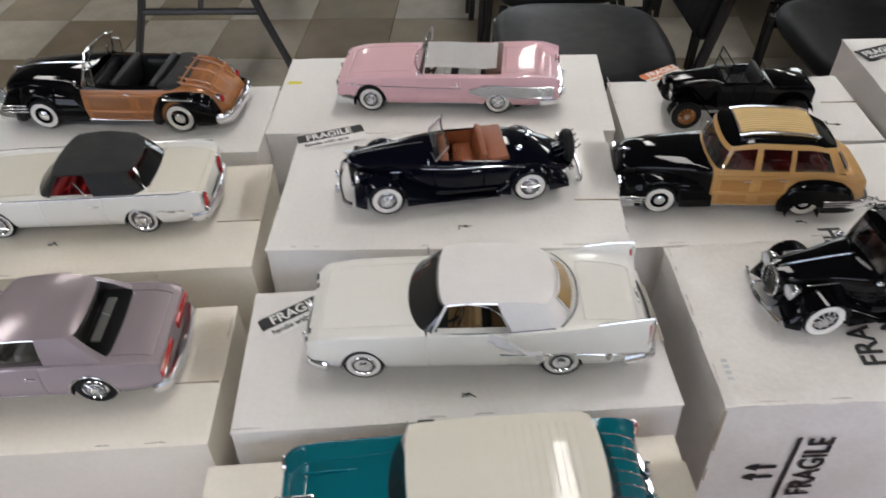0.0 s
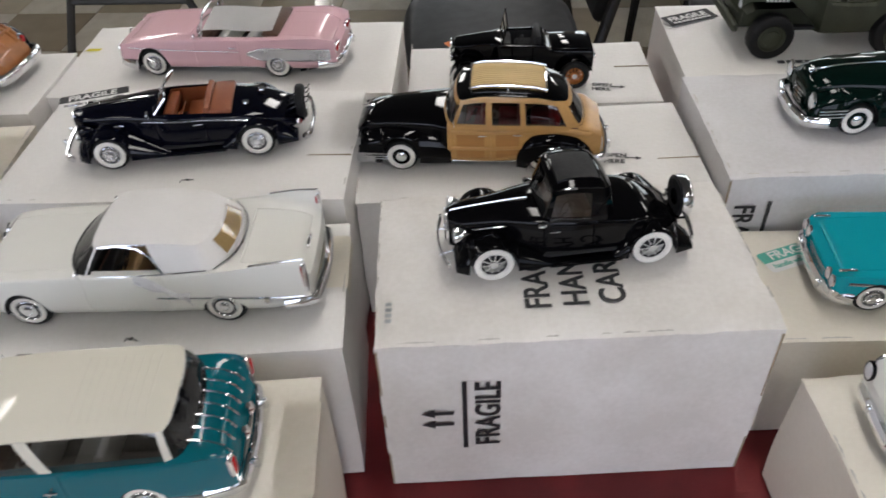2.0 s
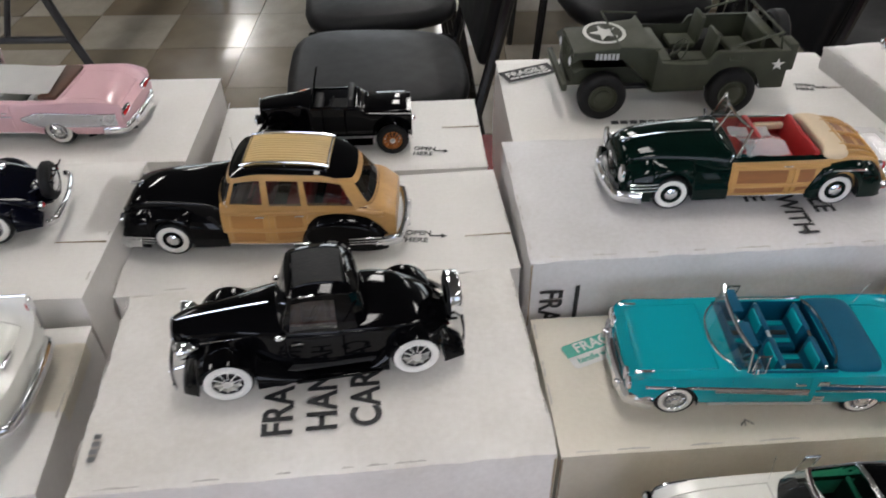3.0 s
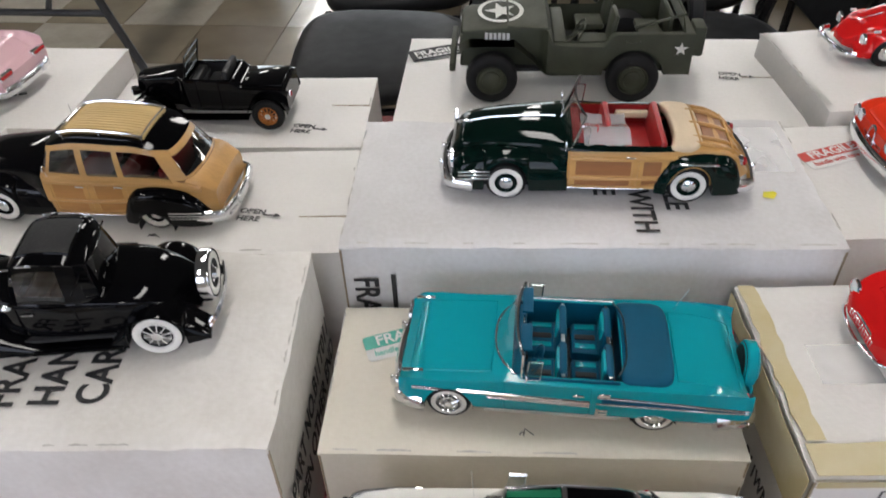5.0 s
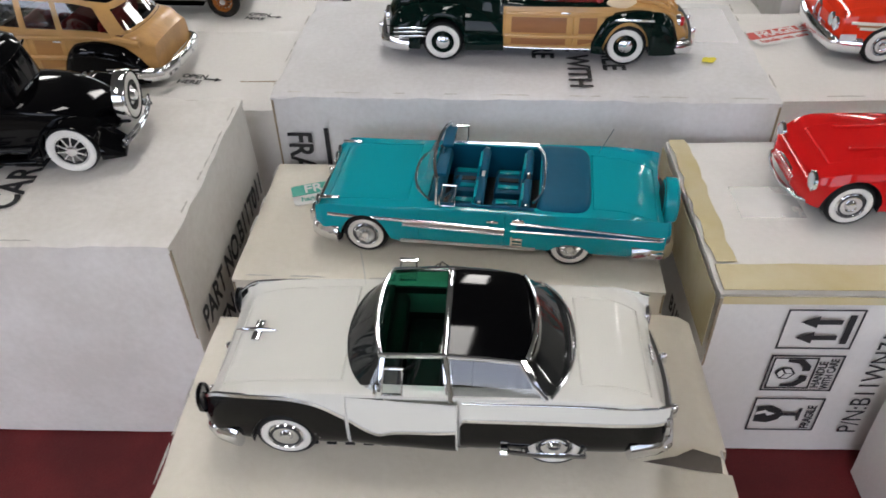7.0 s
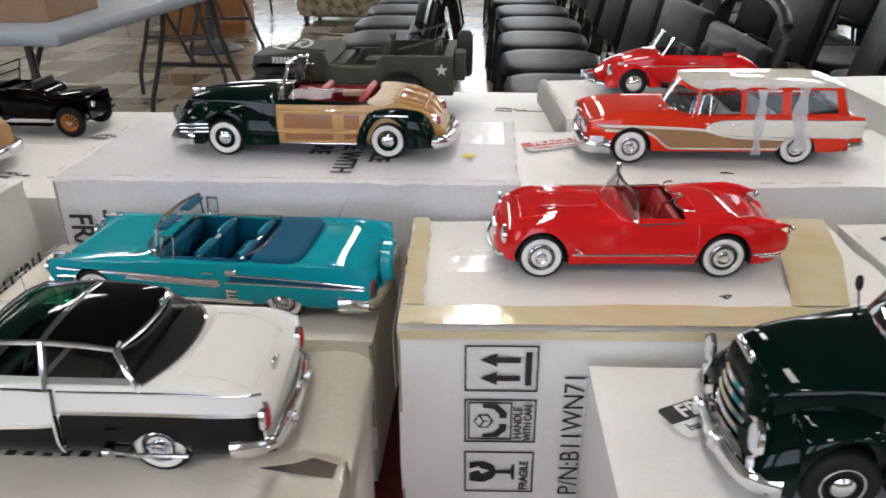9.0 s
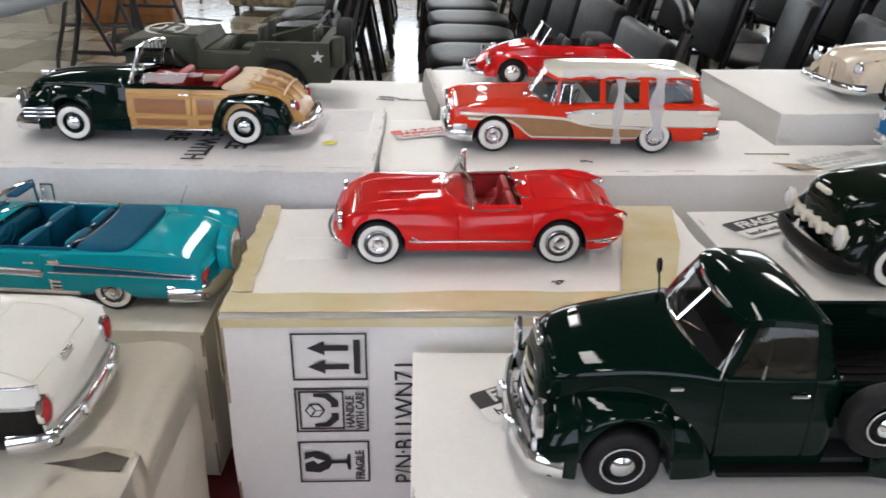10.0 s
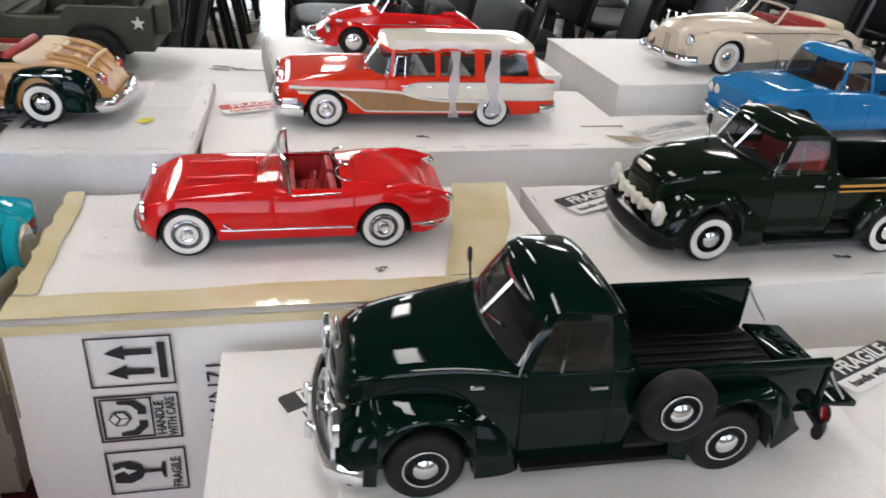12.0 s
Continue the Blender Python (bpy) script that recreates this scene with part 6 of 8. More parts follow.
    c.trim([(70, 38.6), (106, 38.6), (130, 36.5)], 0.8, BLACK, 0.8)
    c.handles((79, 34))
    t = c.part("spare_wheel", lathe([(6, 4), (13, 4), (15, 2), (15, -2), (13, -4), (6, -4)], 28, "x", (176, 0, 33)), RUBBER)
    c.part("whitewall", lathe([(9, 4.2), (11, 4.6), (13.4, 4.1)], 28, "x", (176, 0, 33)), WHITEWALL, t)
    c.part("cover", lathe([(15.4, -3), (15.5, 3), (14.6, 4.3)], 28, "x", (176, 0, 33)), CHROME, t)
    c.part("hubcap", lathe([(8.8, 4), (4, 3), (3, 6), (0, 6.4)], 22, "x", (176, 0, 33)), CHROME, t)
    bm = bmesh.new()
    for z in (15, 18):
        tube(bm, [(182 - 4 * q * q, 28 * q, z) for q in np.linspace(-1, 1, 11)], 0.9, 6)
    c.part("bumper", bm, CHROME)
    c.box("luggage_rack", BLACK, (173, 0, 21), (10, 22, 2), 0.6)
    return c


def edsel_pink():
    c = Car("pink model convertible, top down, paper across the cabin", (-0.057, 0.774), (0.083, 0.769), 0.874, 219, 40, 34, 126, size=1.02, lift=1.2)
    c.body(PINK, [(0, 13), (30, 10), (190, 10), (219, 14)], [(0, 30), (20, 33), (84, 35), (140, 36), (200, 38), (219, 35)], [(0, 29), (25, 35), (80, 37), (140, 37), (195, 36), (219, 26)],
           [(0, 34), (5, 38), (35, 40), (120, 40), (190, 40), (214, 38), (219, 36)], [(34, 16, 13.5), (160, 13.5, 9)], doors=[(80, 124)], cockpit=(82, 150, 0.84), hood=(10, 74, 0.7), boot=(166, 212, 0.7), p=3.0)
    c.screen(76, 88, 34, 31, 37, 53, 11, wrap_t=3, header=1.0)
    c.cabin(BROWNIN, 82, 150, 33, (98, 128), zrim=35.5, zfloor=12, zseat=24, zback=36, seat_m=WHITEIN)
    c.box("top_boot", BROWNIN, (155, 0, 38), (16, 62, 3), 1.2)
    c.wheels("wire50", (0.60, 0.82))
    c.bumper(4, 14, 40, 14, 2.9, 1.5)
    c.bumper(217, 15, 38, 16, 2.4, 1.6, rear=True, guards=(18,))
    for s in (-1, 1):
        for y in (24, 32):
            c.lamp("headlight", (2, s * y, 26), 3.6)
        c.part("taillight", bx((217.5, s * 26, 27), (4, 20, 5), 1.6), CHROME)
        c.part("taillight_lens", bx((219, s * 26, 27), (3, 16, 3), 1.2), REDLENS)
    bm = bmesh.new()
    tube(bm, [(-0.5, 5 * math.cos(q), 22 + 9 * math.sin(q)) for q in np.linspace(0, 2 * math.pi, 20, endpoint=False)], 0.9, 6, closed=True)
    c.part("collar_grille", bm, CHROME)
    c.bars("grille_bar", 0.6, (17, 19, 21), 28, 0.5)
    c.patch("side_scallop", [(132, 24), (150, 19.5), (214, 20)], [(132, 26), (150, 30), (214, 29)], SILVER, 0.35)
    c.trim([(132, 26), (150, 30), (214, 29)], 1.0)
    c.trim([(132, 24.5), (150, 19.5), (214, 20)], 1.0)
    c.trim([(12, 29), (80, 27.5), (124, 27)], 0.7)
    c.trim([(92, 11.4), (142, 11.2)], 1.6, name="sill_molding")
    c.handles((118, 30))
    c.mirror(82, 35, (-1, 1), 2, 3)
    # sheet of paper laid over the open cabin
    bm = bmesh.new()
    g = [[bm.verts.new((88 + 70 * i / 6, -30 + 42 * j / 4, 41.5 + 5.0 * j / 4 + 0.6 * math.sin(i) + 0.5 * (i == 6))) for j in range(5)] for i in range(7)]
    for i in range(6):
        for j in range(4):
            bm.faces.new((g[i][j], g[i + 1][j], g[i + 1][j + 1], g[i][j + 1]))
    bmesh.ops.solidify(bm, geom=bm.faces[:], thickness=0.5)
    c.part("paper_sheet", bm, PAPER)
    return c


def edsel_wagon():
    c = Car("red and white model wagon with tan side panels wrapped in tissue", (0.887, 0.686), (1.006, 0.695), 0.877, 214, 40, 40, 124.5, lift=1.10)
    c.body(ORED, [(6, 14), (14, 11), (30, 10), (190, 10), (212, 14)], [(6, 31), (20, 34), (84, 34.5), (140, 35.5), (200, 37), (212, 35.5)], [(6, 28), (18, 34.5), (40, 37), (80, 38), (140, 38), (200, 38), (212, 32)],
           [(6, 33), (10, 37), (35, 39.5), (120, 40), (190, 40), (208, 38.5), (212, 37.5)], [(40, 15.8, 13), (164.5, 14.5, 10)], doors=[(84, 122), (124, 152)], cockpit=(86, 198, 0.86), hood=(10, 78, 0.7), p=3.0)
    c.top([("ws", (70, 0), (82, 0)), ("pillar", (86, 35), (88, 31)), ("glass", (88, 35.4), (90, 31.4)), ("pillar", (120, 36), (119, 31)), ("glass", (124, 36), (123, 31)), ("pillar", (150, 36), (149, 31)), ("glass", (157, 36), (156, 31)), ("pillar", (192, 35), (188, 31)), ("rg", (200, 33), (194, 29)), ("end", (206, 0), (199, 0))],
          [(82, 58), (125, 59.5), (180, 59.5), (199, 58.5)], 1.8, CREAM, pillar_m=ORED, frame_m=ORED, frame=(0.06, 0.86), glass_m=GLASS, screen_m=GLASS)
    c.cabin(GREYIN, 88, 198, 32, (102, 134), zrim=35.5, seat_m=WHITEIN)
    c.wheels("disc", (0.55, 0.82))
    c.patch("side_panel", [(18, 27), (50, 25.6), (60, 20), (68, 13.4), (150, 13.6), (156, 17)], [(18, 28.4), (60, 27.6), (92, 26.4), (110, 22.8), (150, 21), (156, 20)], TANPANEL, 0.3)
    c.trim([(14, 29.6), (50, 29), (92, 27.2), (108, 23.6), (124, 21.8), (150, 21.2), (157, 20.6)], 1.7, CREAM, 0.7, name="wood_strip")
    c.trim([(20, 26.4), (50, 25.4), (58, 22), (64, 17), (70, 13.0), (150, 12.8), (157, 18)], 1.7, CREAM, 0.7, name="wood_strip")
    c.patch("side_scallop", [(95, 28.4), (100, 26), (110, 24), (130, 22.8), (205, 22.4), (211.5, 22.6)], [(95, 29.2), (100, 32), (110, 33.6), (130, 34), (205, 34), (211.5, 33.4)], CREAM, 0.5)
    c.trim([(95, 29.2), (100, 32.2), (110, 33.8), (130, 34.2), (211, 33.8)], 0.6)
    c.trim([(95, 28.4), (100, 26), (110, 24), (130, 22.6), (211, 22.2)], 0.6)
    c.bumper(8, 14.5, 39, 16, 2.8, 1.7)
    c.bumper(213, 15, 38.5, 12, 2.4, 1.6, rear=True)
    for s in (-1, 1):
        for y in (24, 32):
            c.lamp("headlight", (6, s * y, 27.5), 3.9)
        c.part("turn_lamp", bx((14, s * 38.4, 20), (11, 2.5, 5), 1.0), LAMP)
        c.part("taillight", bx((211.5, s * 30, 28), (4, 9, 7), 1.6), CHROME)
    bm = bmesh.new()
    tube(bm, [(4.6, 5 * math.cos(q), 22 + 9 * math.sin(q)) for q in np.linspace(0, 2 * math.pi, 20, endpoint=False)], 0.9, 6, closed=True)
    c.part("collar_grille", bm, CHROME)
    c.bars("grille_bar", 5.4, (17, 19, 21), 26, 0.5)
    c.handles((117, 31), (147, 31))
    c.mirror(84, 36, (-1, 1), 2, 3)
    c.vents(89, 97, 35.4, 35.2, 50, 2.5, 0.6)
    for s in (-1, 1):
        c.part("tail_fin", bx((203, s * 39.2, 32), (18, 1.6, 4), 0.7), CREAM)
    c.part("name_script", bx((100, -c.yside(100, 31) - 0.4, 31.3), (12, 0.5, 1), 0.2), CHROME)
    # crumpled tissue bands over the flank
    for uc, wd in ((134, 6.5), (164, 9)):
        bm = bmesh.new()
        cols = []
        for i in range(7):
            col = []
            for j in range(15):
                z = 8 + 46 * j / 14
                u = uc + (i / 6 - 0.5) * wd * (1 + 0.3 * math.sin(j * 0.8 + uc)) + 1.2 * math.sin(j * 0.5 + uc)
                y = (c.yside(u, min(z, 35)) if z < 36 else 36.2 - (z - 36) * 0.22) + 1.2 + 0.9 * noise.noise((u * 0.35, z * 0.3, uc))
                col.append(bm.verts.new((u, -y, z)))
            cols.append(col)
        for i in range(6):
            for j in range(14):
                bm.faces.new((cols[i][j], cols[i + 1][j], cols[i + 1][j + 1], cols[i][j + 1]))
        bmesh.ops.solidify(bm, geom=bm.faces[:], thickness=0.25)
        c.part("tissue_band", bm, TISSUE, smooth=25)
    bm = bmesh.new()
    cols = [[bm.verts.new((90 + 88 * i / 24, -(34.2 - 1.2 * j + 0.6 * noise.noise((i * 0.8, j, 3))), 57 - 0.8 * j - 3.2 * (j == 0) * (0.5 + 0.5 * math.sin(i)) + 2.2 * j)) for j in range(3)] for i in range(25)]
    for i in range(24):
        for j in range(2):
            bm.faces.new((cols[i][j], cols[i + 1][j], cols[i + 1][j + 1], cols[i][j + 1]))
    bmesh.ops.solidify(bm, geom=bm.faces[:], thickness=0.25)
    c.part("tissue_band", bm, TISSUE, smooth=25)
    bm = bmesh.new()
    cols = [[bm.verts.new((64 + 18 * i / 6, -24 + 14 * j / 4, 38.2 + 1.6 * noise.noise((i * 0.7, j * 0.7, 9)))) for j in range(5)] for i in range(7)]
    for i in range(6):
        for j in range(4):
            bm.faces.new((cols[i][j], cols[i + 1][j], cols[i + 1][j + 1], cols[i][j + 1]))
    c.part("plastic_wrap", bm, GLASS, smooth=20)
    return c


def gto():
    c = Car("mauve silver 1960s model hardtop coupe", (-0.308, 0.383), (-0.182, 0.393), 0.880, 218, 40, 38, 121.7, yaw=5.9, lift=1.2)
    c.body(MAUVE, [(0, 12), (30, 9), (180, 9), (205, 13)], [(0, 29), (20, 32), (100, 33), (150, 34.5), (192, 34), (205, 31)], [(0, 28), (25, 33), (80, 35), (140, 35), (190, 33.8), (205, 29.5)],
           [(0, 36), (5, 38.5), (35, 40), (120, 40), (185, 40), (201, 38.5), (205, 37.5)], [(38, 16, 13), (159.7, 15.5, 12)], doors=[(82, 130)], cockpit=(86, 156, 0.84), hood=(8, 78, 0.78), boot=(174, 200, 0.78), p=3.6)
    c.top([("ws", (74, 0), (94, 0)), ("pillar", (88, 35), (100, 29)), ("glass", (90, 35.5), (102, 29.5)), ("pillar", (134, 36), (132, 30)), ("pillar", (172, 36), (150, 28)), ("rg", (173, 31), (154, 25)), ("end", (176, 0), (157, 0))],
          [(94, 54), (125, 56), (150, 54), (157, 52)], 2.4, MAUVE, glass_m=SMOKED)
    c.cabin(GREYIN, 88, 156, 32, (104, 134), zrim=33, seat_m=WHITEIN)
    c.wheels("wire50", None)
    c.bumper(0, 13, 39, 8, 2.2, 1.4)
    c.bumper(206, 13, 39, 8, 2.4, 1.6, rear=True)
    c.lamps("headlight", 1, 30, 24, 4)
    c.trim([(54, 10.6), (142, 10.4)], 1.6, name="sill_molding")
    for s in (-1, 1):
        c.part("taillight", bx((205, s * 22, 23), (3, 30, 6), 1.0), REDLENS)
        c.part("arch_lip", tube(bmesh.new(), [(159.7 + 15.9 * math.cos(q), s * (c.yside(159.7, 20) + 0.3), 12 + 15.9 * math.sin(q)) for q in np.linspace(0.05, math.pi - 0.05, 15)], 0.6, 6), CHROME)
    c.handles((124, 28))
    c.box("rear_shelf", WHITEIN, (163, 0, 37), (6, 40, 1.5), 0.5)
    c.rod("antenna", (190, 30, 34), (193, 31, 44), 0.3)
    return c


def tbird():
    c = Car("cream white model convertible with its black top raised", (-0.337, 0.557), (-0.213, 0.567), 0.882, 222, 41, 38, 120, lift=1.2)
    c.body(WHITE, [(0, 13), (30, 9.5), (182, 9.5), (209, 16)], [(0, 28), (20, 32), (90, 34), (150, 35), (196, 37), (209, 35)], [(0, 27), (25, 33), (80, 35), (140, 35), (192, 34), (209, 30)],
           [(0, 34), (5, 38), (35, 41), (120, 41), (184, 41), (204, 39), (209, 37)], [(38, 16, 13), (158, 15, 11)], doors=[(80, 130)], cockpit=(84, 152, 0.84), hood=(8, 74, 0.76), boot=(166, 204, 0.82), p=3.2, mats=[WHITE, CREAM], pick=lambda u, z, t, f: 1 if t and f < 0.82 else 0)
    c.top([("ws", (72, 0), (90, 0)), ("pillar", (86, 35), (98, 30)), ("open", (88, 35.5), (100, 30.5)), ("pillar", (124, 36), (120, 31)), ("pillar", (158, 36), (146, 29)), ("rg", (163, 30), (151, 24)), ("end", (168, 0), (156, 0))],
          [(90, 55), (120, 57), (146, 55), (156, 52)], 2.6, BLACKTOP, frame_m=BLACKTOP)
    c.cabin(REDVINYL, 85, 152, 33, (102, 132), zrim=34)
    c.wheels("wire50", (0.70, 0.84))
    c.bumper(0, 14, 39, 10, 2.3, 1.6)
    c.bumper(209, 15, 38, 10, 2.5, 1.6, rear=True)
    c.trim([(8, 34.2), (90, 34.6), (206, 36.4)], 0.8)
    c.lamps("taillight", 207, 26, 23, 6.5, REDLENS, None, 5, 1)
    c.rod("vent_frame", (118, -35.4, 35), (111, -33.5, 45), 0.9)
    for s in (-1, 1):
        for i in range(3):
            c.part("side_louvre", bx((176 + i * 8, s * (c.yside(190, 22) + 0.3), 22.5), (6.5, 0.7, 2), 0.3), CHROME)
    c.handles((124, 29))
    return c


def model_t():
    c = Car("small black 1920s model roadster with orange wooden spokes", (0.2605, 0.777), (0.362, 0.783), 0.855, 142, 27, 18, 105.8, wheel=14.8, yaw=3)
    c.body(BLACK, [(6, 20), (40, 16), (142, 16)], [(6, 40), (44, 43), (60, 44), (95, 44), (100, 38), (142, 36)], [(6, 43), (44, 47), (60, 46), (95, 45), (100, 40), (142, 38)],
           [(6, 11), (12, 13), (42, 15), (52, 21), (95, 22), (142, 22)], [], doors=[(62, 82)], cockpit=(54, 92, 0.88), tuck=0.02, lean=0.02, p=3.5)
    for u0, u1, uc in ((0, 44, 18), (108, 146, 123.8)):
        for s in (-1, 1):
            bm = bmesh.new()
            R = 18
            ang = np.linspace(math.pi * 0.98, math.pi * 0.16 if uc < 50 else 0.05, 14)
            path = [(uc + R * math.cos(q), 15.2 + R * math.sin(q)) for q in ang]
            if uc < 50:
                path += [(44, 12), (58, 11.5), (106, 11.5)]
            rows = [[bm.verts.new((u, s * y, z + (0.8 if y == 24 else 0))) for y in (18, 24, 30.5)] for u, z in path]
            for a, b in zip(rows, rows[1:]):
                for j in range(2):
                    bm.faces.new((a[j], a[j + 1], b[j + 1], b[j]))
            bmesh.ops.solidify(bm, geom=bm.faces[:], thickness=0.9)
            c.part("fender", bm, BLACK)
    c.cabin(BLACKIN, 54, 92, 18.5, (76,), zrim=43, zfloor=19, zseat=36, zback=50)
    bm = bmesh.new()
    for z in (47, 57, 66):
        tube(bm, [(52 + (z - 47) * 0.25, -19, z), (52 + (z - 47) * 0.25, 19, z)], 0.7, 6)
    for s in (-1, 1):
        tube(bm, [(52, s * 19, 44), (57, s * 19, 66)], 0.8, 6)
    c.part("windscreen_frame", bm, BLACK)
    g = c.put("windscreen", [(52.2, -18.5, 47), (52.2, 18.5, 47), (56.6, 18.5, 66), (56.6, -18.5, 66)], [(0, 1, 2, 3)], GLASS)
    c.box("rear_deck_lid", BLACK, (120, 0, 39), (36, 38, 1.8), 0.6)
    c.wheels("wood", None, rim_m=SPOKEWOOD, cap=CHROME, tw=6, inset=3, yf=30)
    for s in (-1, 1):
        c.part("headlight", lathe([(0.3, 7), (3.6, 4), (4.6, 0), (4.6, -1)], 16, "x", (3, s * 15, 33)), BLACK)
        c.lamp("headlight_rim", (2.4, s * 15, 33), 4.2, depth=2.5)
    bm = bmesh.new()
    tube(bm, [(5.4, 11 * math.cos(q), 31.5 + 11.5 * math.sin(q)) for q in np.linspace(0, 2 * math.pi, 20, endpoint=False)], 1.0, 6, closed=True)
    c.part("radiator_shell", bm, BLACK)
    bm = bmesh.new()
    for u in (18, 123.8):
        tube(bm, [(u, -26, 14.8), (u, 26, 14.8)], 1.5, 8)
    tube(bm, [(6, -9, 17), (140, -9, 17)], 1.6, 6)
    tube(bm, [(6, 9, 17), (140, 9, 17)], 1.6, 6)
    c.part("chassis", bm, BLACK)
    c.lamp("taillight", (143, -16, 30), 2.2, REDLENS, CHROME, 3, 1)
    return c


def jeep():
    c = Car("matt olive drab model army jeep with white star", (0.562, 0.824), (0.690, 0.832), 0.866, 134, 31.5, 21, 81, wheel=15.0, size=1.52, yaw=3, name="model_jeep")
    c.ob["category"] = "model jeep"
    c.body(OLIVE, [(4, 18), (30, 16), (134, 17)], [(4, 38), (50, 41), (54, 41), (56, 34), (74, 30), (84, 30), (90, 41), (134, 41)], [(4, 39), (50, 43), (54, 43), (56, 36), (84, 36), (90, 41.5), (134, 41.5)],
           [(4, 19), (48, 22), (54, 30), (134, 30.5)], [(102, 17.5, 15)], cockpit=(56, 128, 0.90), tuck=0.0, lean=0.01, p=5)
    for s in (-1, 1):
        bm = bmesh.new()
        rows = [[bm.verts.new((u, s * y, z)) for y in (18, 31)] for u, z in ((2, 31), (8, 34.5), (34, 34.5), (44, 26), (52, 17.5), (84, 17))]
        for a, b in zip(rows, rows[1:]):
            bm.faces.new((a[0], a[1], b[1], b[0]))
        bmesh.ops.solidify(bm, geom=bm.faces[:], thickness=1.3)
        c.part("fender", bm, OLIVE)
        c.part("grab_handle", tube(bmesh.new(), [(96, s * 31.2, 38), (96, s * 32.5, 37), (104, s * 32.5, 37), (104, s * 31.2, 38)], 0.5, 6), OLIVE)
    for y in (-10, -6, -2, 2, 6, 10):
        c.part("grille_slat", bx((3.4, y, 31), (1.6, 1.7, 13), 0.6), OLIVE)
    c.lamps("headlight", 4, 15.5, 32, 3.2, ring=OLIVE)
    c.box("bumper", OLIVE, (-2, 0, 20), (3.5, 54, 5), 0.8)
    c.box("frame_rail", OLIVE, (62, 0, 16), (120, 26, 4), 1.0)
    c.cabin(OLIVE, 56, 128, 27, (), zrim=36, zfloor=19, wheel_m=OLIVE)
    for y in (-14, 14):
        s = c.box("seat", OLIVE, (80, y, 30), (17, 17, 4), 1.4)
        c.box("backrest", OLIVE, (90, y, 40), (3, 17, 18), 1.6, (0, 8, 0), s)
    c.box("rear_seat", OLIVE, (114, 0, 30), (14, 30, 4), 1.4)
    c.box("rear_seat_back", OLIVE, (123, 0, 39), (3, 30, 14), 1.4)
    bm = bmesh.new()
    tube(bm, [(54, -28, 44), (30, -28, 45.5), (30, 28, 45.5), (54, 28, 44)], 0.7, 6)
    c.part("folded_windscreen", bm, OLIVE)
    bm = bmesh.new()
    tube(bm, [(128, -29, 42), (126, -29, 52), (100, -29, 45)], 0.8, 6)
    tube(bm, [(128, 29, 42), (126, 29, 52), (100, 29, 45)], 0.8, 6)
    tube(bm, [(127, -29, 52), (127, 29, 52)], 0.8, 6)
    c.part("folded_frame", bm, OLIVE)
    c.wheels("steel", None, rim_m=OLIVE, cap=OLIVE, tw=10, inset=2, yf=31)
    t = c.part("spare_wheel", lathe([(8, 4.5), (13, 4.8), (15, 3), (15, -3), (13, -4.8), (8, -4.5)], 26, "x", (140, 8, 36)), RUBBER)
    c.part("rim", lathe([(8, 4), (6, 2), (3, 3.5), (0, 3.5)], 20, "x", (140, 8, 36)), OLIVE, t)
    c.box("jerry_can", OLIVE, (138, -18, 34), (7, 14, 18), 1.6)
    k = 0.001 * 1.52

    def star(R, r, rot=0):
        return [((R if i % 2 == 0 else r) * math.sin(rot + i * math.pi / 5), (R if i % 2 == 0 else r) * math.cos(rot + i * math.pi / 5)) for i in range(10)]
    hz = c.zc(26) * k + 0.0024
    tilt = math.degrees(math.atan2(c.zc(40) - c.zc(12), 28))
    mt = pose((26 - c.mid) * k, 0, hz, 0, -tilt, 90)
    sw = [(x * k, y * k) for x, y in star(9.5, 3.8)]
    flat("hood_star", sw, WHITEIN, c.ob, mt, 0.0006)
    bm = bmesh.new()
    n = 40
    R0, R1 = 11.2 * k, 13.6 * k
    va = [[bm.verts.new((r * math.cos(2 * math.pi * i / n), r * math.sin(2 * math.pi * i / n), 0.0006)) for i in range(n)] for r in (R0, R1)]
    for i in range(n):
        bm.faces.new((va[0][i], va[1][i], va[1][(i + 1) % n], va[0][(i + 1) % n]))
    bmesh.ops.transform(bm, matrix=mt, verts=bm.verts)
    part("star_ring", bm, WHITEIN, c.ob)
    side = pose((127 - c.mid) * k, -31.4 * k, 33 * k, 90, 0, 0)
    flat("side_star", [(x * k * 0.45, y * k * 0.45) for x, y in star(9, 3.6)], WHITEIN, c.ob, side, 0.0006)
    # serial on the hood side shown as plain bars
    for i in range(6):
        flat("serial_bar", [(x * k, y * k) for x, y in rect(i * 2.5, 0, i * 2.5 + 1.7, 4)], WHITEIN, c.ob, pose((17 - c.mid) * k, -(c.yside(24, 37) + 0.5) * k, 34.6 * k, 90, 0, -4), 0.0005)
    return c


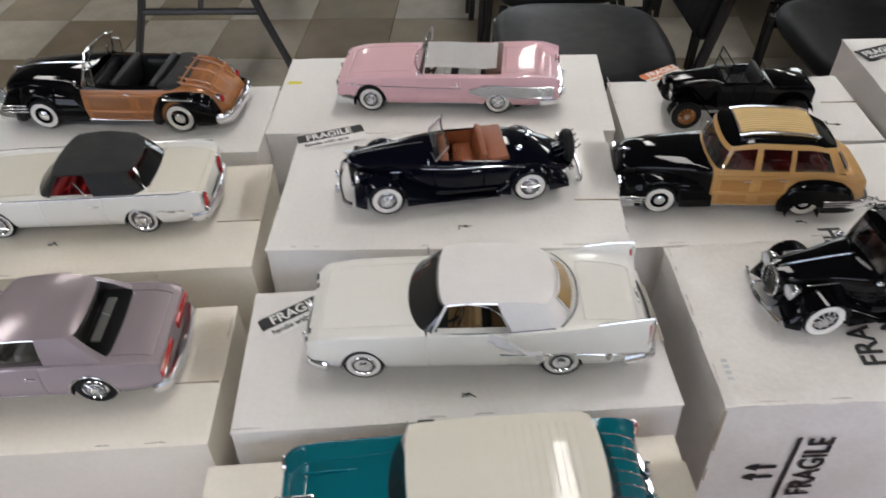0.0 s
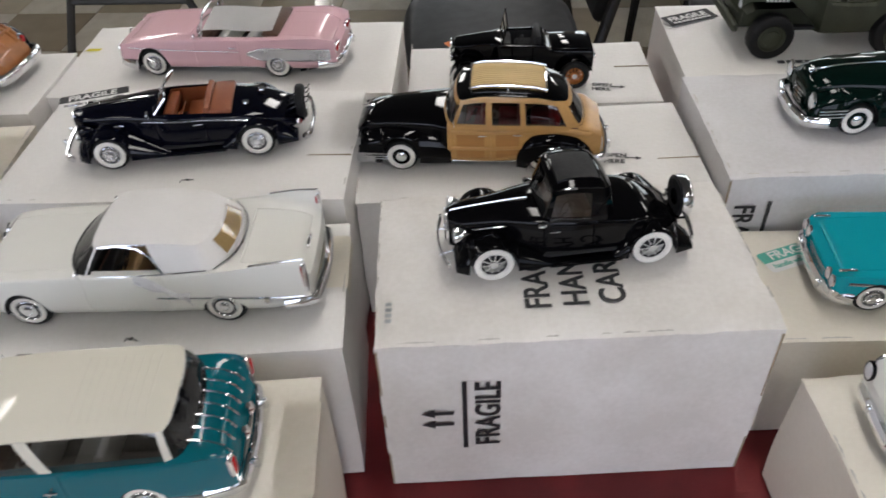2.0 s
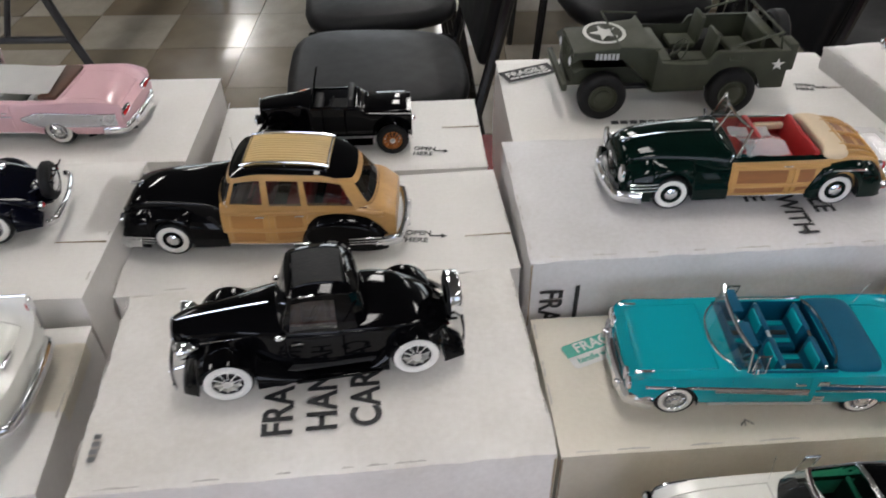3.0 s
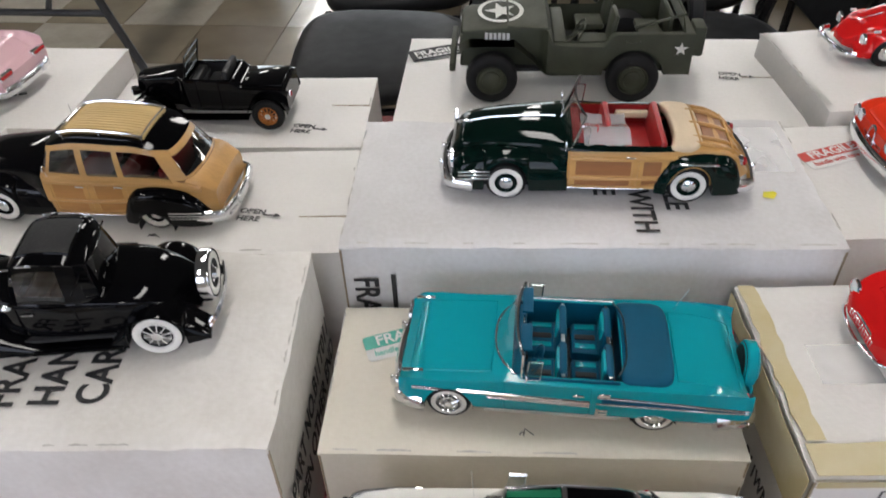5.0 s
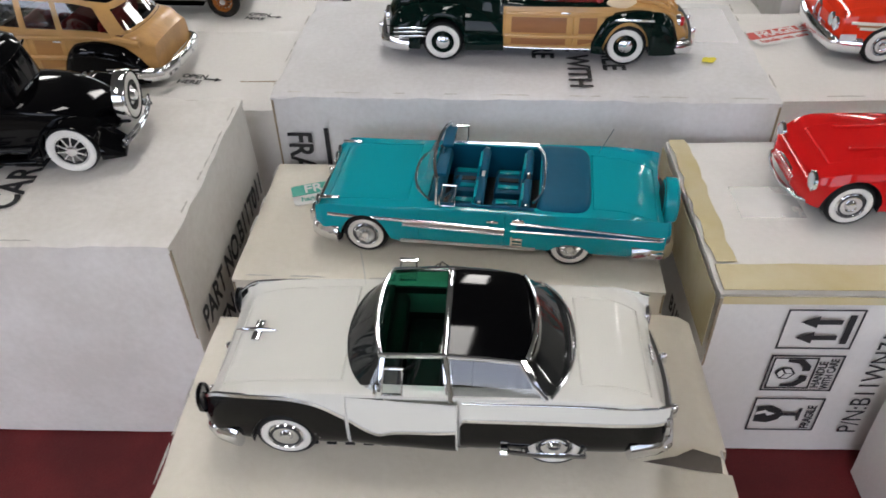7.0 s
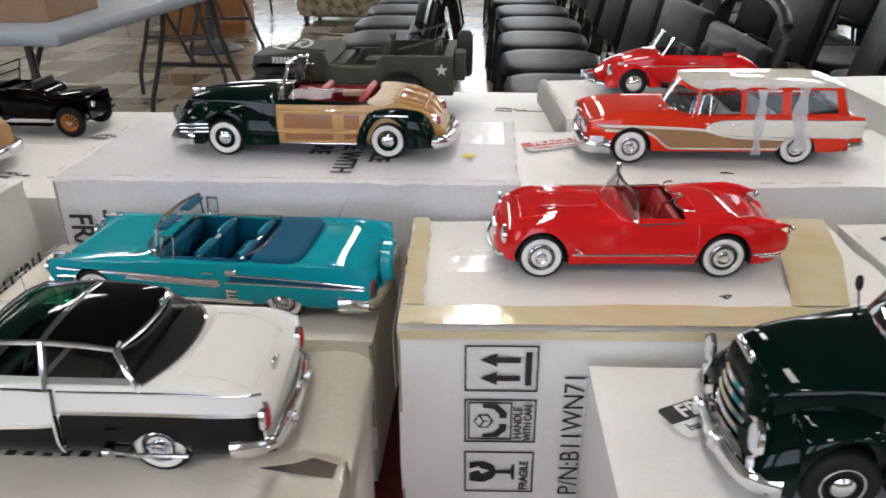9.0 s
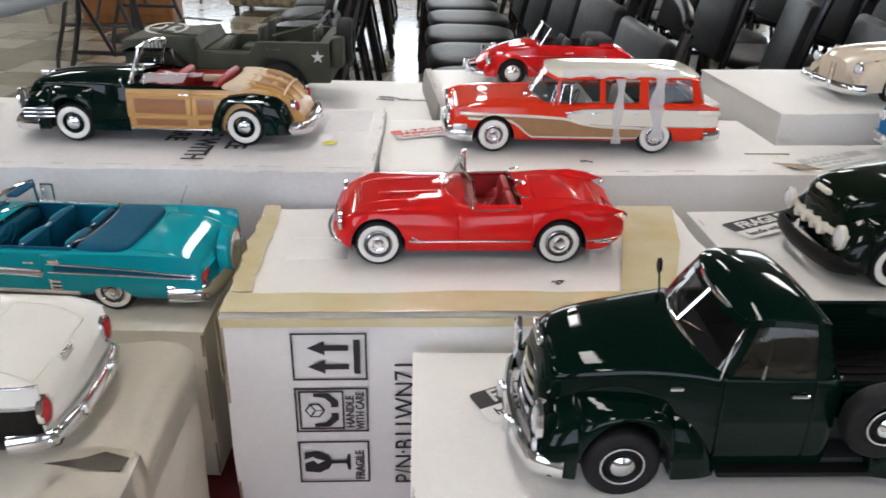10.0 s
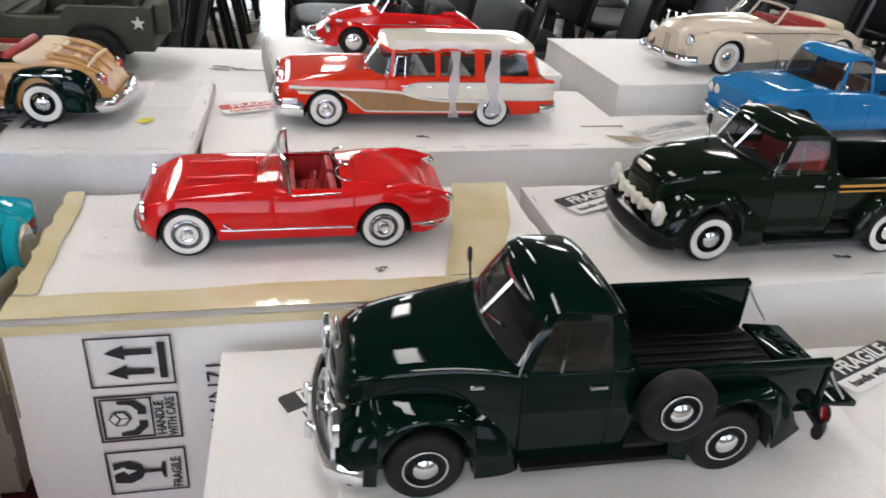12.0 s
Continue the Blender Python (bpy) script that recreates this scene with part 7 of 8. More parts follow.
def beetle():
    c = Car("bright red rounded model convertible with its top down", (0.906, 0.860), (1.0, 0.872), 0.887, 168, 33, 33, 100, wheel=13.8, yaw=7, size=0.97)
    c.body(RED, [(0, 14), (20, 11), (150, 11), (168, 17)], [(0, 20), (15, 29), (40, 35), (56, 38), (110, 38), (140, 35), (160, 25), (168, 18)], [(0, 19), (15, 32), (35, 39), (55, 42), (110, 40), (140, 38), (160, 27), (168, 17)],
           [(0, 10), (8, 17), (30, 22), (56, 27), (110, 28), (140, 24), (160, 17), (168, 11)], [], doors=[(58, 96)], cockpit=(60, 116, 0.86), tuck=0.05, lean=0.06, p=2.1)
    c.fender(RED, 6, 62, 14, 33, [(6, 18), (18, 29), (33, 32), (48, 26), (62, 12.5)], [(6, 0.7), (18, 0.95), (33, 1.0), (62, 0.85)], (33, 15.5, 13.5), 10)
    c.fender(RED, 104, 164, 15, 33, [(104, 12.5), (118, 26), (134, 32), (152, 27), (164, 16)], [(104, 0.85), (120, 0.98), (140, 1.0), (164, 0.7)], (133, 15.5, 13.5), 10)
    for s in (-1, 1):
        c.part("running_board", bx((83, s * 30, 10.4), (46, 6, 2), 0.7), BLACK)
    c.screen(56, 66, 25, 22, 41, 59, 4)
    c.cabin(BLACKIN, 60, 116, 24, (78, 102), zrim=38.5, zfloor=14, zseat=27, zback=43, split=True)
    c.box("folded_top", BLACKTOP, (124, 0, 43), (22, 44, 8), 3.4)
    c.box("top_cover", RED, (128, 0, 40), (16, 46, 5), 2.2)
    c.wheels("steel", None, rim_m=CHROME, inset=6.4)
    c.bumper(-4, 14, 31, 8, 1.7, 1.4, bow=5, guards=(14,))
    c.bumper(172, 14, 31, 8, 1.7, 1.4, rear=True, bow=5)
    for s in (-1, 1):
        c.lamp("headlight", (10, s * 25, 26), 4.4, depth=4)
        c.part("turn_lamp", bx((20, s * 25, 32.5), (6, 3, 2.5), 1.0), LAMP)
    c.trim([(40, 29), (58, 30), (128, 30)], 0.7)
    c.handles((90, 33))
    c.box("hood_molding", CHROME, (24, 0, 37), (24, 0.9, 0.9), 0.4, (0, -14, 0))
    return c


def pickup(label, front, rear, top, paint_m, kind, yaw=None):
    """Post-war pickup: rounded cab, bulging fenders, open bed."""
    c = Car(label, front, rear, top, 204, 41, 35, 122.8, wheel=15.4, yaw=yaw, name="model_pickup", size=0.968, lift=1.35)
    c.ob["category"] = "model pickup"
    ford = kind == "ford"
    inner = REDVINYL if ford else BLACKIN
    c.body(paint_m, [(3, 16), (30, 13), (115, 13)], [(3, 33), (10, 38), (40, 42.5), (62, 44), (115, 44)], [(3, 34), (8, 41), (20, 45), (44, 47.5), (64, 48), (115, 46)],
           [(3, 16), (7, 22), (20, 27), (44, 31), (60, 35), (70, 37.5), (112, 37.5), (115, 36.5)], [], doors=[(70, 105)], cockpit=(70, 112, 0.88), tuck=0.05, lean=0.05, p=2.6)
    c.fender(paint_m, 1, 71, 15, 41.5, [(1, 23), (8, 31.5), (22, 36.6), (42, 37.4), (58, 35), (67, 29), (71, 20)], [(1, 0.78), (8, 0.93), (22, 1.0), (56, 1.0), (66, 0.97), (71, 0.90)], (35, 18.4, 15.5), 11, p=2.8)
    c.fender(paint_m, 132, 188, 30, 42, [(132, 20), (138, 30), (150, 35), (172, 35.4), (182, 31), (188, 20)], [(132, 0.85), (142, 1.0), (178, 1.0), (188, 0.88)], (157.8, 18.2, 15.5), lambda u: 11 + max(0, u - 174) * 0.7, p=3.4)
    c.top([("ws", (61, 0), (74, 0)), ("pillar", (69, 33), (79, 28)), ("glass", (72, 35), (82, 29.5)), ("pillar", (104, 35.5), (102, 30.5)), ("pillar", (111, 35), (107, 29.5)), ("rg", (113.5, 31), (110, 26)), ("end", (115, 0), (112, 0))],
          [(74, 73), (86, 76.5), (103, 75.5), (112, 71)], 3.4, paint_m, frame_m=paint_m, frame=(0.06, 0.86), glass_m=SMOKED if not ford else GLASS)
    bm = bmesh.new()
    tube(bm, [(61.4 + 12.4 * v, 0, 48 + 11.6 * v) for v in (0, 0.5, 1)], 0.9, 6)
    c.part("screen_divider", bm, CHROME)
    bm = bmesh.new()
    lo = [(61 + 8 * q ** 2, 32.6 * q, 48 - 3.6 * abs(q) ** 2.5) for q in np.linspace(-1, 1, 13)]
    hi = [(73.4 + 6 * q ** 2, 27.6 * q, 59.4 - 0.8 * q * q) for q in np.linspace(-1, 1, 13)]
    tube(bm, lo + hi[::-1], 0.8, 6, closed=True)
    c.part("screen_molding", bm, CHROME)
    c.cabin(inner, 72, 112, 32, (92,), zrim=42, zfloor=18, zseat=34, zback=52)
    for s in (-1, 1):
        c.part("running_board", bx((105, s * 35, 12), (66, 11, 2.6), 0.8), SATINBLACK if not ford else paint_m)
        c.part("wiper", tube(bmesh.new(), [(62.8, s * 4, 49.8), (65, s * 16, 52)], 0.35, 5), CHROME)
    # the bed
    bm = bmesh.new()
    add_box(bm, (158.5, 0, 22), (83, 62, 2), 0.4)
    bed = c.part("bed_floor", bm, SATINBLACK)
    for y in range(-26, 27, 6):
        c.part("bed_strip", bx((158.5, y, 23.4), (81, 1.0, 0.9), 0.3), SATINBLACK, bed)
    for s in (-1, 1):
        c.part("bed_side", bx((158.5, s * 31, 31), (83, 2, 18), 0.6), paint_m)
        c.part("bed_rail", tube(bmesh.new(), [(117, s * 31.6, 40.2), (200, s * 31.6, 40.2)], 1.6, 8), paint_m)
        c.part("stake_pocket", bx((200, s * 31.2, 31.5), (2.4, 3, 19), 0.6), paint_m)
        c.part("tail_chain", tube(bmesh.new(), [(200, s * 30, 39), (207, s * 30, 31), (214, s * 30, 24.5)], 0.5, 5), DULL)
    c.part("bed_front", bx((117.5, 0, 31), (2, 62, 18), 0.6), paint_m)
    if ford:
        c.part("tailgate", bx((200, 0, 32), (2.4, 60, 20), 0.7), paint_m)
        for s in (-1, 1):
            c.part("stripe", bx((158, s * 32.3, 38), (80, 0.5, 1.3), 0.2), STRIPEINK)
            c.part("stripe", bx((158, s * 32.3, 35.4), (80, 0.5, 0.8), 0.2), STRIPEINK)
    else:
        g = c.part("tailgate", bx((212, 0, 22), (21, 59, 2.2), 0.7, Euler((0, radians(5), 0)).to_matrix()), paint_m)
        for i in range(9):
            c.part("tailgate_letter", bx((213, -20 + i * 5, 23.2), (4, 3.2, 0.8), 0.3, Euler((0, radians(5), 0)).to_matrix()), paint_m, g)
    c.lamps("taillight", 201, 36, 23, 2.8, REDLENS, SATINBLACK, 3, 1)
    c.wheels("steel", (0.58, 0.86) if ford else (0.53, 0.57), rim_m=BLACK if ford else SATINBLACK, inset=6.2, tw=9)
    bm_c = BONE if ford else CHROME
    c.bumper(0, 14, 39, 10, 2.2, 1.9, bow=7, m=SATINBLACK if ford else CHROME, guards=() if ford else (12,))
    c.bumper(206, 14, 36, 4, 2.0, 1.7, rear=True, m=SATINBLACK)
    if ford:
        bm = bmesh.new()
        tube(bm, [(0 + 5 * q * q, 33 * q, 27) for q in np.linspace(-1, 1, 13)], 1.9, 8, flat=0.9)
        c.part("grille_bar", bm, BONE)
        for y in (-14, -5, 5, 14):
            c.part("grille_tooth", lathe([(0, -3.6), (2.6, -2.6), (3.0, 0), (2.6, 3), (0, 4)], 14, "x", (0.5, y, 26)), BONE)
        for s in (-1, 1):
            c.lamp("headlight", (3.0, s * 31, 27), 4.9, LAMP, BONE, 5)
        c.box("hood_emblem", BONE, (4, 0, 40.5), (3, 15, 2.6), 1.0)
        c.part("side_spear", bx((46, -c.yside(46, 44) + 3.6, 44.2), (36, 1.2, 1.4), 0.5), CHROME)
    else:
        for i, z in enumerate((17, 21, 25, 29, 33)):
            c.bars("grille_bar", 0.6 + i * 0.5, (z,), 28 - i * 1.6, 1.5, bow=6)
        for s in (-1, 1):
            c.lamp("headlight", (3.0, s * 31.5, 29), 5.4, depth=4)
            c.part("parking_lamp", lathe([(2.4, 0), (2, -1.5), (0, -2)], 14, "x", (2, s * 32, 20.5)), LAMP)
            c.part("name_script", bx((56, s * 32.6, 40), (10, 0.8, 1.2), 0.3), CHROME)
        c.box("hood_emblem", CHROME, (5, 0, 44), (3, 18, 3), 1.0, (0, -30, 0))
    c.handles((99, 40))
    c.mirror(65, 45, (1,) if not ford else (-1, 1), 2.6, 6, SATINBLACK, 4)
    c.rod("antenna", (68, -35, 44), (71, -34, 55), 0.35)
    for s in (-1, 1):
        c.part("vent_frame", tube(bmesh.new(), [(84, s * 35.2, 44.6), (86.5, s * 31.2, 56.5)], 0.6, 6), CHROME)
    if kind == "spare":
        y = -42.5
        R = c.R
        c.lift = 1.0
        t = c.wheel((129, y, 40), -1, "steel", (0.49, 0.53), None, 9, SATINBLACK, name="spare_wheel")
    return c


def pickup_blue():
    c = Car("bright blue late 1950s model pickup", (1.268, 0.712), (1.390, 0.729), 0.863, 204, 40, 36, 121, wheel=14.6, yaw=9, lift=1.1, name="model_pickup")
    c.ob["category"] = "model pickup"
    c.body(BLUE, [(0, 14), (30, 11), (190, 11), (204, 14)], [(0, 36), (60, 39), (110, 39), (116, 37), (204, 37)], [(0, 37), (30, 43), (66, 44), (110, 42), (116, 38), (204, 38)],
           [(0, 36), (5, 38.5), (40, 40), (204, 40)], [(36, 17, 14), (157, 17, 14)], doors=[(70, 106)], cockpit=(70, 200, 0.86), hood=(4, 62, 0.74), p=3.2)
    c.top([("ws", (60, 0), (74, 0)), ("pillar", (72, 35), (80, 29)), ("glass", (75, 36), (82, 30)), ("pillar", (104, 36), (102, 30)), ("rg", (110, 34), (106, 28)), ("end", (114, 0), (111, 0))],
          [(74, 67), (90, 71), (111, 68)], 3, BLUE, frame_m=BLUE)
    c.cabin(BROWNIN, 71, 112, 33, (92,), zrim=39, zfloor=16, zseat=30, zback=48)
    c.box("bed_floor", SATINBLACK, (157, 0, 22), (84, 66, 2), 0.5)
    c.box("bed_front", BLUE, (115, 0, 32), (2, 68, 18), 0.5)
    c.wheels("steel", (0.6, 0.85), rim_m=BLUE)
    c.bumper(-3, 14, 39, 8, 2.2, 1.6, guards=(14,))
    for s in (-1, 1):
        for y in (24, 33):
            c.lamp("headlight", (0.5, s * y, 30), 4.0)
    c.bars("grille_bar", -0.4, (18, 21, 24), 30, 0.8)
    c.mirror(73, 39, (-1, 1), 2.4, 6, out=3)
    c.rod("antenna", (62, 33, 39), (60, 34, 60), 0.3)
    c.handles((100, 33))
    return c


def cream_conv():
    c = Car("pale buff 1940s model convertible with red seats", (1.262, 0.840), (1.39, 0.87), 0.887, 207, 39, 39, 122.8, wheel=15, yaw=13, size=1.1)
    c.body(BUFF, [(0, 14), (30, 11), (190, 11), (207, 16)], [(0, 30), (20, 34), (80, 37), (130, 37), (170, 34), (195, 26), (207, 20)], [(0, 34), (10, 41), (60, 44), (84, 44), (130, 41), (170, 38), (195, 28), (207, 18)],
           [(0, 18), (10, 24), (50, 28), (80, 35), (120, 36), (170, 33), (195, 27), (207, 20)], [], doors=[(80, 124)], cockpit=(86, 150, 0.86), tuck=0.06, lean=0.06, p=2.3)
    c.fender(BUFF, 3, 86, 17, 39, [(3, 26), (12, 32), (40, 36), (64, 36), (86, 35)], [(3, 0.82), (16, 0.97), (44, 1.0), (86, 0.93)], (39, 17, 14), 11, p=3.0)
    c.fender(BUFF, 136, 196, 24, 39, [(136, 18), (148, 29), (162, 32), (180, 28), (196, 17)], [(136, 0.85), (150, 1.0), (176, 1.0), (196, 0.75)], (161.8, 16.5, 14), 11)
    c.screen(80, 92, 31, 28, 42, 58, 7, m=BUFF, r=1.3, split=True)
    c.cabin(REDVINYL, 86, 150, 31, (102, 132), zrim=37, zfloor=14, zseat=28, zback=41)
    c.pad("top_boot", BUFFCANVAS, 140, 172, 33, 38, 4.5, 3.2, scoop=12)
    c.wheels("steel", (0.56, 0.84), rim_m=BUFF, inset=6.4)
    c.bumper(-4, 13, 37, 10, 2.2, 1.6, bow=6, guards=(12,))
    c.bumper(210, 14, 36, 10, 2.2, 1.6, rear=True, bow=5)
    for s in (-1, 1):
        c.lamp("headlight", (4, s * 28, 29), 4.4, depth=4)
    for i in range(9):
        y = -12 + i * 3
        c.part("grille_bar", bx((0.2 + abs(y) * 0.15, y, 22), (1.6, 1.4, 15), 0.6), BROWNIN if i % 2 else CHROME)
    c.trim([(20, 34), (80, 35), (124, 35), (160, 33)], 0.8, BROWNIN)
    c.handles((118, 33))
    c.mirror(84, 37, (-1, 1), 2, 4)
    return c


hardtop()
nomad()
impala()
crown()
corvette()
conv_tc("dark green model convertible with pale wood doors and buff canvas", (0.582, 0.642), (0.707, 0.6455), 0.888, DKGREEN, WOODL, WOODD, REDVINYL, BUFFCANVAS)
conv_tc("black model convertible with russet wood doors and tail", (-0.379, 0.729), (-0.238, 0.725), 0.879, BLACK, WOODR, WOODD, BLACKIN, BLACKTOP, size=1.04)
woody()
ford36()
coupe()
edsel_pink()
edsel_wagon()
gto()
tbird()
model_t()
jeep()
beetle()
pickup("dark green model pickup with side spare wheel and lowered tailgate", (0.934, 0.346), (1.053, 0.356), 0.853, BRGREEN, "spare")
pickup("forest green model pickup with cream grille and whitewalls", (1.111, 0.512), (1.228, 0.524), 0.862, OLGREEN, "ford")
pickup_blue()
cream_conv()

# ---- print, stickers and tape on the boxes ----


def on_top(x, y, rot=0.0):
    """The plane of a box's lid at x, y millimetres from its front left corner."""
    return pose(x * 0.001, y * 0.001, 0.0016, 0, 0, rot)


def on_front(x, z, rot=0.0):
    return pose(x * 0.001, -0.0026, z * 0.001, 90, 0, 0) @ pose(0, 0, 0, 0, 0, rot)


def on_right(box, y, z, rot=0.0):
    return pose(box["w"] + 0.0026, y * 0.001, z * 0.001, 90, 0, 90) @ pose(0, 0, 0, 0, 0, rot)


def on_left(y, z, rot=0.0):
    return pose(-0.0026, y * 0.001, z * 0.001, 90, 0, -90) @ pose(0, 0, 0, 0, 0, rot)


def mm(pts):
    return [(x * 0.001, y * 0.001) for x, y in pts]


def rounded(w, h, r=3.0, top=True, bottom=True):
    out = []
    for cx, cy, a0, on in ((w - r, r, -90, bottom), (w - r, h - r, 0, top), (r, h - r, 90, top), (r, r, 180, bottom)):
        if on:
            out += [(cx + r * math.cos(radians(a0 + q)), cy + r * math.sin(radians(a0 + q))) for q in (0, 30, 60, 90)]
        else:
            out.append((cx + math.copysign(r, cx - w / 2), cy + math.copysign(r, cy - h / 2)))
    return out


def sticker(box, x, y, rot, ink, w=58.0, h=24.0, second="handle with care"):
    """A two-part fragile sticker on the lid, its near left corner at x, y."""
    m = on_top(x, y, rot)
    flat("sticker", mm(rounded(w, h)), PAPER, box, m, 0.0002)
    m2 = m @ pose(0, h * 0.00048, 0.0002)
    flat("sticker_band", mm(rounded(w, h * 0.52, 2.5, True, False)), ink, box, m2, 0.0002)
    lettering("FRAGILE", 0.0122, PAPER, box, m @ pose(0.008, h * 0.00048 + 0.0018, 0.0006), squeeze=0.95)
    lettering(second, 0.0066, ink, box, m @ pose(0.005, 0.0036, 0.0004), squeeze=0.92)


def open_here(box, x, y, rot=-8.0, ink=None):
    ink = ink or INK
    m = on_top(x, y, rot)
    lettering("OPEN", 0.0078, ink, box, m @ pose(0, 0.009, 0))
    lettering("HERE", 0.0078, ink, box, m)
    flat("arrow", mm([(19, 7.2), (28, 7.2), (28, 5.4), (33, 8), (28, 10.6), (28, 8.8), (19, 8.8)]), ink, box, m, 0.0002)


def pen_mark(box, x, y, seed=1):
    rnd = random.Random(seed)
    bm = bmesh.new()
    tube(bm, [(x * 0.001 + rnd.uniform(0.0002, 0.0016) * i, y * 0.001 + rnd.uniform(-0.0028, 0.0028), 0.0016) for i in range(8)], 0.0004, 4)
    part("pen_mark", bm, INK, box)


def arrows_up(box, m, s=1.0, ink=None):
    """Two upright arrows over a bar."""
    k = s
    for x in (0, 14):
        flat("arrow", mm([((x + px) * k, py * k) for px, py in ((3.2, 0), (7.2, 0), (7.2, 15), (10.4, 15), (5.2, 26), (0, 15), (3.2, 15))]), INK, box, m, 0.0002)


def frame_lines(box, m, w, h, t=0.9):
    for name, r in (("rule", rect(0, 0, w, t)), ("rule", rect(0, h - t, w, h)), ("rule", rect(0, t, t, h - t)), ("rule", rect(w - t, t, w, h - t))):
        flat(name, mm(r), INK, box, m, 0.0002)


def clear_tape(box, x, y, w, h):
    """A wrinkled film of clear tape on the lid, whitened in place of glare."""
    bm = bmesh.new()
    nx, ny = 14, 14
    vs = [[bm.verts.new(((x + w * i / nx) * 0.001, (y + h * j / ny) * 0.001, 0.0024 + 0.00035 * noise.noise((i * 0.5, j * 0.22, x)))) for j in range(ny + 1)] for i in range(nx + 1)]
    for i in range(nx):
        for j in range(ny):
            bm.faces.new((vs[i][j], vs[i + 1][j], vs[i + 1][j + 1], vs[i][j + 1]))
    part("clear_tape", bm, TAPEGLARE, box, smooth=60).visible_shadow = False


# the large carton: lettering on lid, front and end
b = B["big"]
for i, word in enumerate(("FRAGILE", "HANDLE WITH", "CARE")):
    lettering(word, 0.0235, INK, b, on_top(113 + i * 24.5, 24 + i * 1.0, 90), squeeze=0.86)
m = on_front(53, -108, 90)
flat("rule", mm(rect(0, -3.2, 73, 0)), INK, b, m, 0.0002)
lettering("FRAGILE", 0.0235, INK, b, on_front(78, -106, 90), squeeze=0.80)
m = on_front(47, -84, 90)
arrows_up(b, m, 0.85)
lettering("PART NO.B11T011", 0.0235, INK, b, on_right(b, 8, -72), squeeze=0.74)
lettering("OPEN OTHER END", 0.0235, INK, b, on_right(b, 8, -98), squeeze=0.74)
# small faded stamp near the front corner
for j in range(4):
    flat("faded_stamp", mm(rect(2, 14 + j * 5, 6, 17 + j * 5)), DULL, b, on_top(4, 4), 0.00015)

b = B["tc"]
for i, word in enumerate(("FRAGILE", "HANDLE WITH", "CARE")):
    lettering(word, 0.0215, INK, b, on_top(222 - i * 24, (106, 138, 100)[i], -90), squeeze=0.86)
lettering("FRAGILE", 0.0235, INK, b, on_front(7.5, -27, -90), squeeze=0.80)
flat("rule", mm(rect(0, -3.2, 73, 0)), INK, b, on_front(36, -24, -90), 0.0002)
flat("yellow_mark", mm([(-5, -3), (2, -5), (6, 1), (5, 4), (-3, 3)]), YELLOWINK, b, on_top(295, 55), 0.0002)
clear_tape(b, 288, 82, 34, 62)

sticker(B["f36"], 5, 133, 19, INK, 62, 24)
sticker(B["chr"], 16, 74, 30, INK, 56, 23)
sticker(B["imp"], 22, 66, 20, GREENINK, 56, 22)
sticker(B["ed"], 14, 78, 18, REDINK, 58, 22)
sticker(B["fp"], 22, 91, 24, INK, 62, 25)
sticker(B["bl"], 15, 72, 20, DULL, 72, 22)
sticker(B["pu"], 34, 92, 26, INK, 56, 22)
sticker(B["side"], 14, 105, 22, INK, 56, 22)
sticker(B["mt"], 46, 116, 30, ORANGEINK, 50, 22)
# the jeep's box: a dark outlined stamp
b = B["jp"]
m = on_top(7, 112, 22)
flat("stamp", mm(rect(0, 0, 60, 24)), INK, b, m, 0.0002)
frame_lines(b, m @ pose(0.0015, 0.0015, 0.0002), 57, 21, 0.8)
lettering("FRAGILE", 0.0135, PAPER, b, m @ pose(0.005, 0.010, 0.0003), squeeze=0.95)
for j in range(9):
    flat("print_bar", mm(rect(6 + j * 5.4, 4, 10 + j * 5.4, 7)), PAPER, b, m @ pose(0, 0, 0.0003), 0.0002)
open_here(b, 296, 80)
open_here(B["wo"], 210, 36)
open_here(B["mt"], 184, 21)
for j in range(7):
    flat("print_bar", mm(rect(j * 9, 0, j * 9 + 7, 6)), INK, B["jp"], on_top(95, 22), 0.0002)
for key, x, y in (("f36", 150, 22), ("chr", 149, 15), ("nom", 130, 14), ("imp", 116, 14), ("cor", 174, 31), ("tb", 125, 36), ("wo", 150, 18), ("ed", 150, 22), ("fp", 160, 22), ("cv", 128, 26)):
    pen_mark(B[key], x, y, len(key) + x)
flat("yellow_mark", mm([(-8, -3), (7, -3), (9, 2), (-6, 3)]), YELLOWINK, B["pk"], on_top(13, 97), 0.0002)
for j in range(5):
    flat("print_bar", mm(rect(j * 9, 0, j * 9 + 7, 5)), INK, B["pk"], on_top(252, 40, 20), 0.0002)

# the taped carton
b = B["cor"]
rnd = random.Random(4)


def ragged(x0, y0, x1, y1, along="x", n=14, amp=1.6):
    a, c = [], []
    for i in range(n + 1):
        t = i / n
        if along == "x":
            a.append((x0 + (x1 - x0) * t, y0))
            c.append((x0 + (x1 - x0) * t, y1 + rnd.uniform(-amp, amp)))
        else:
            a.append((x0 + rnd.uniform(-amp, amp), y0 + (y1 - y0) * t))
            c.append((x1 + rnd.uniform(-amp, amp), y0 + (y1 - y0) * t))
    return a + c[::-1]


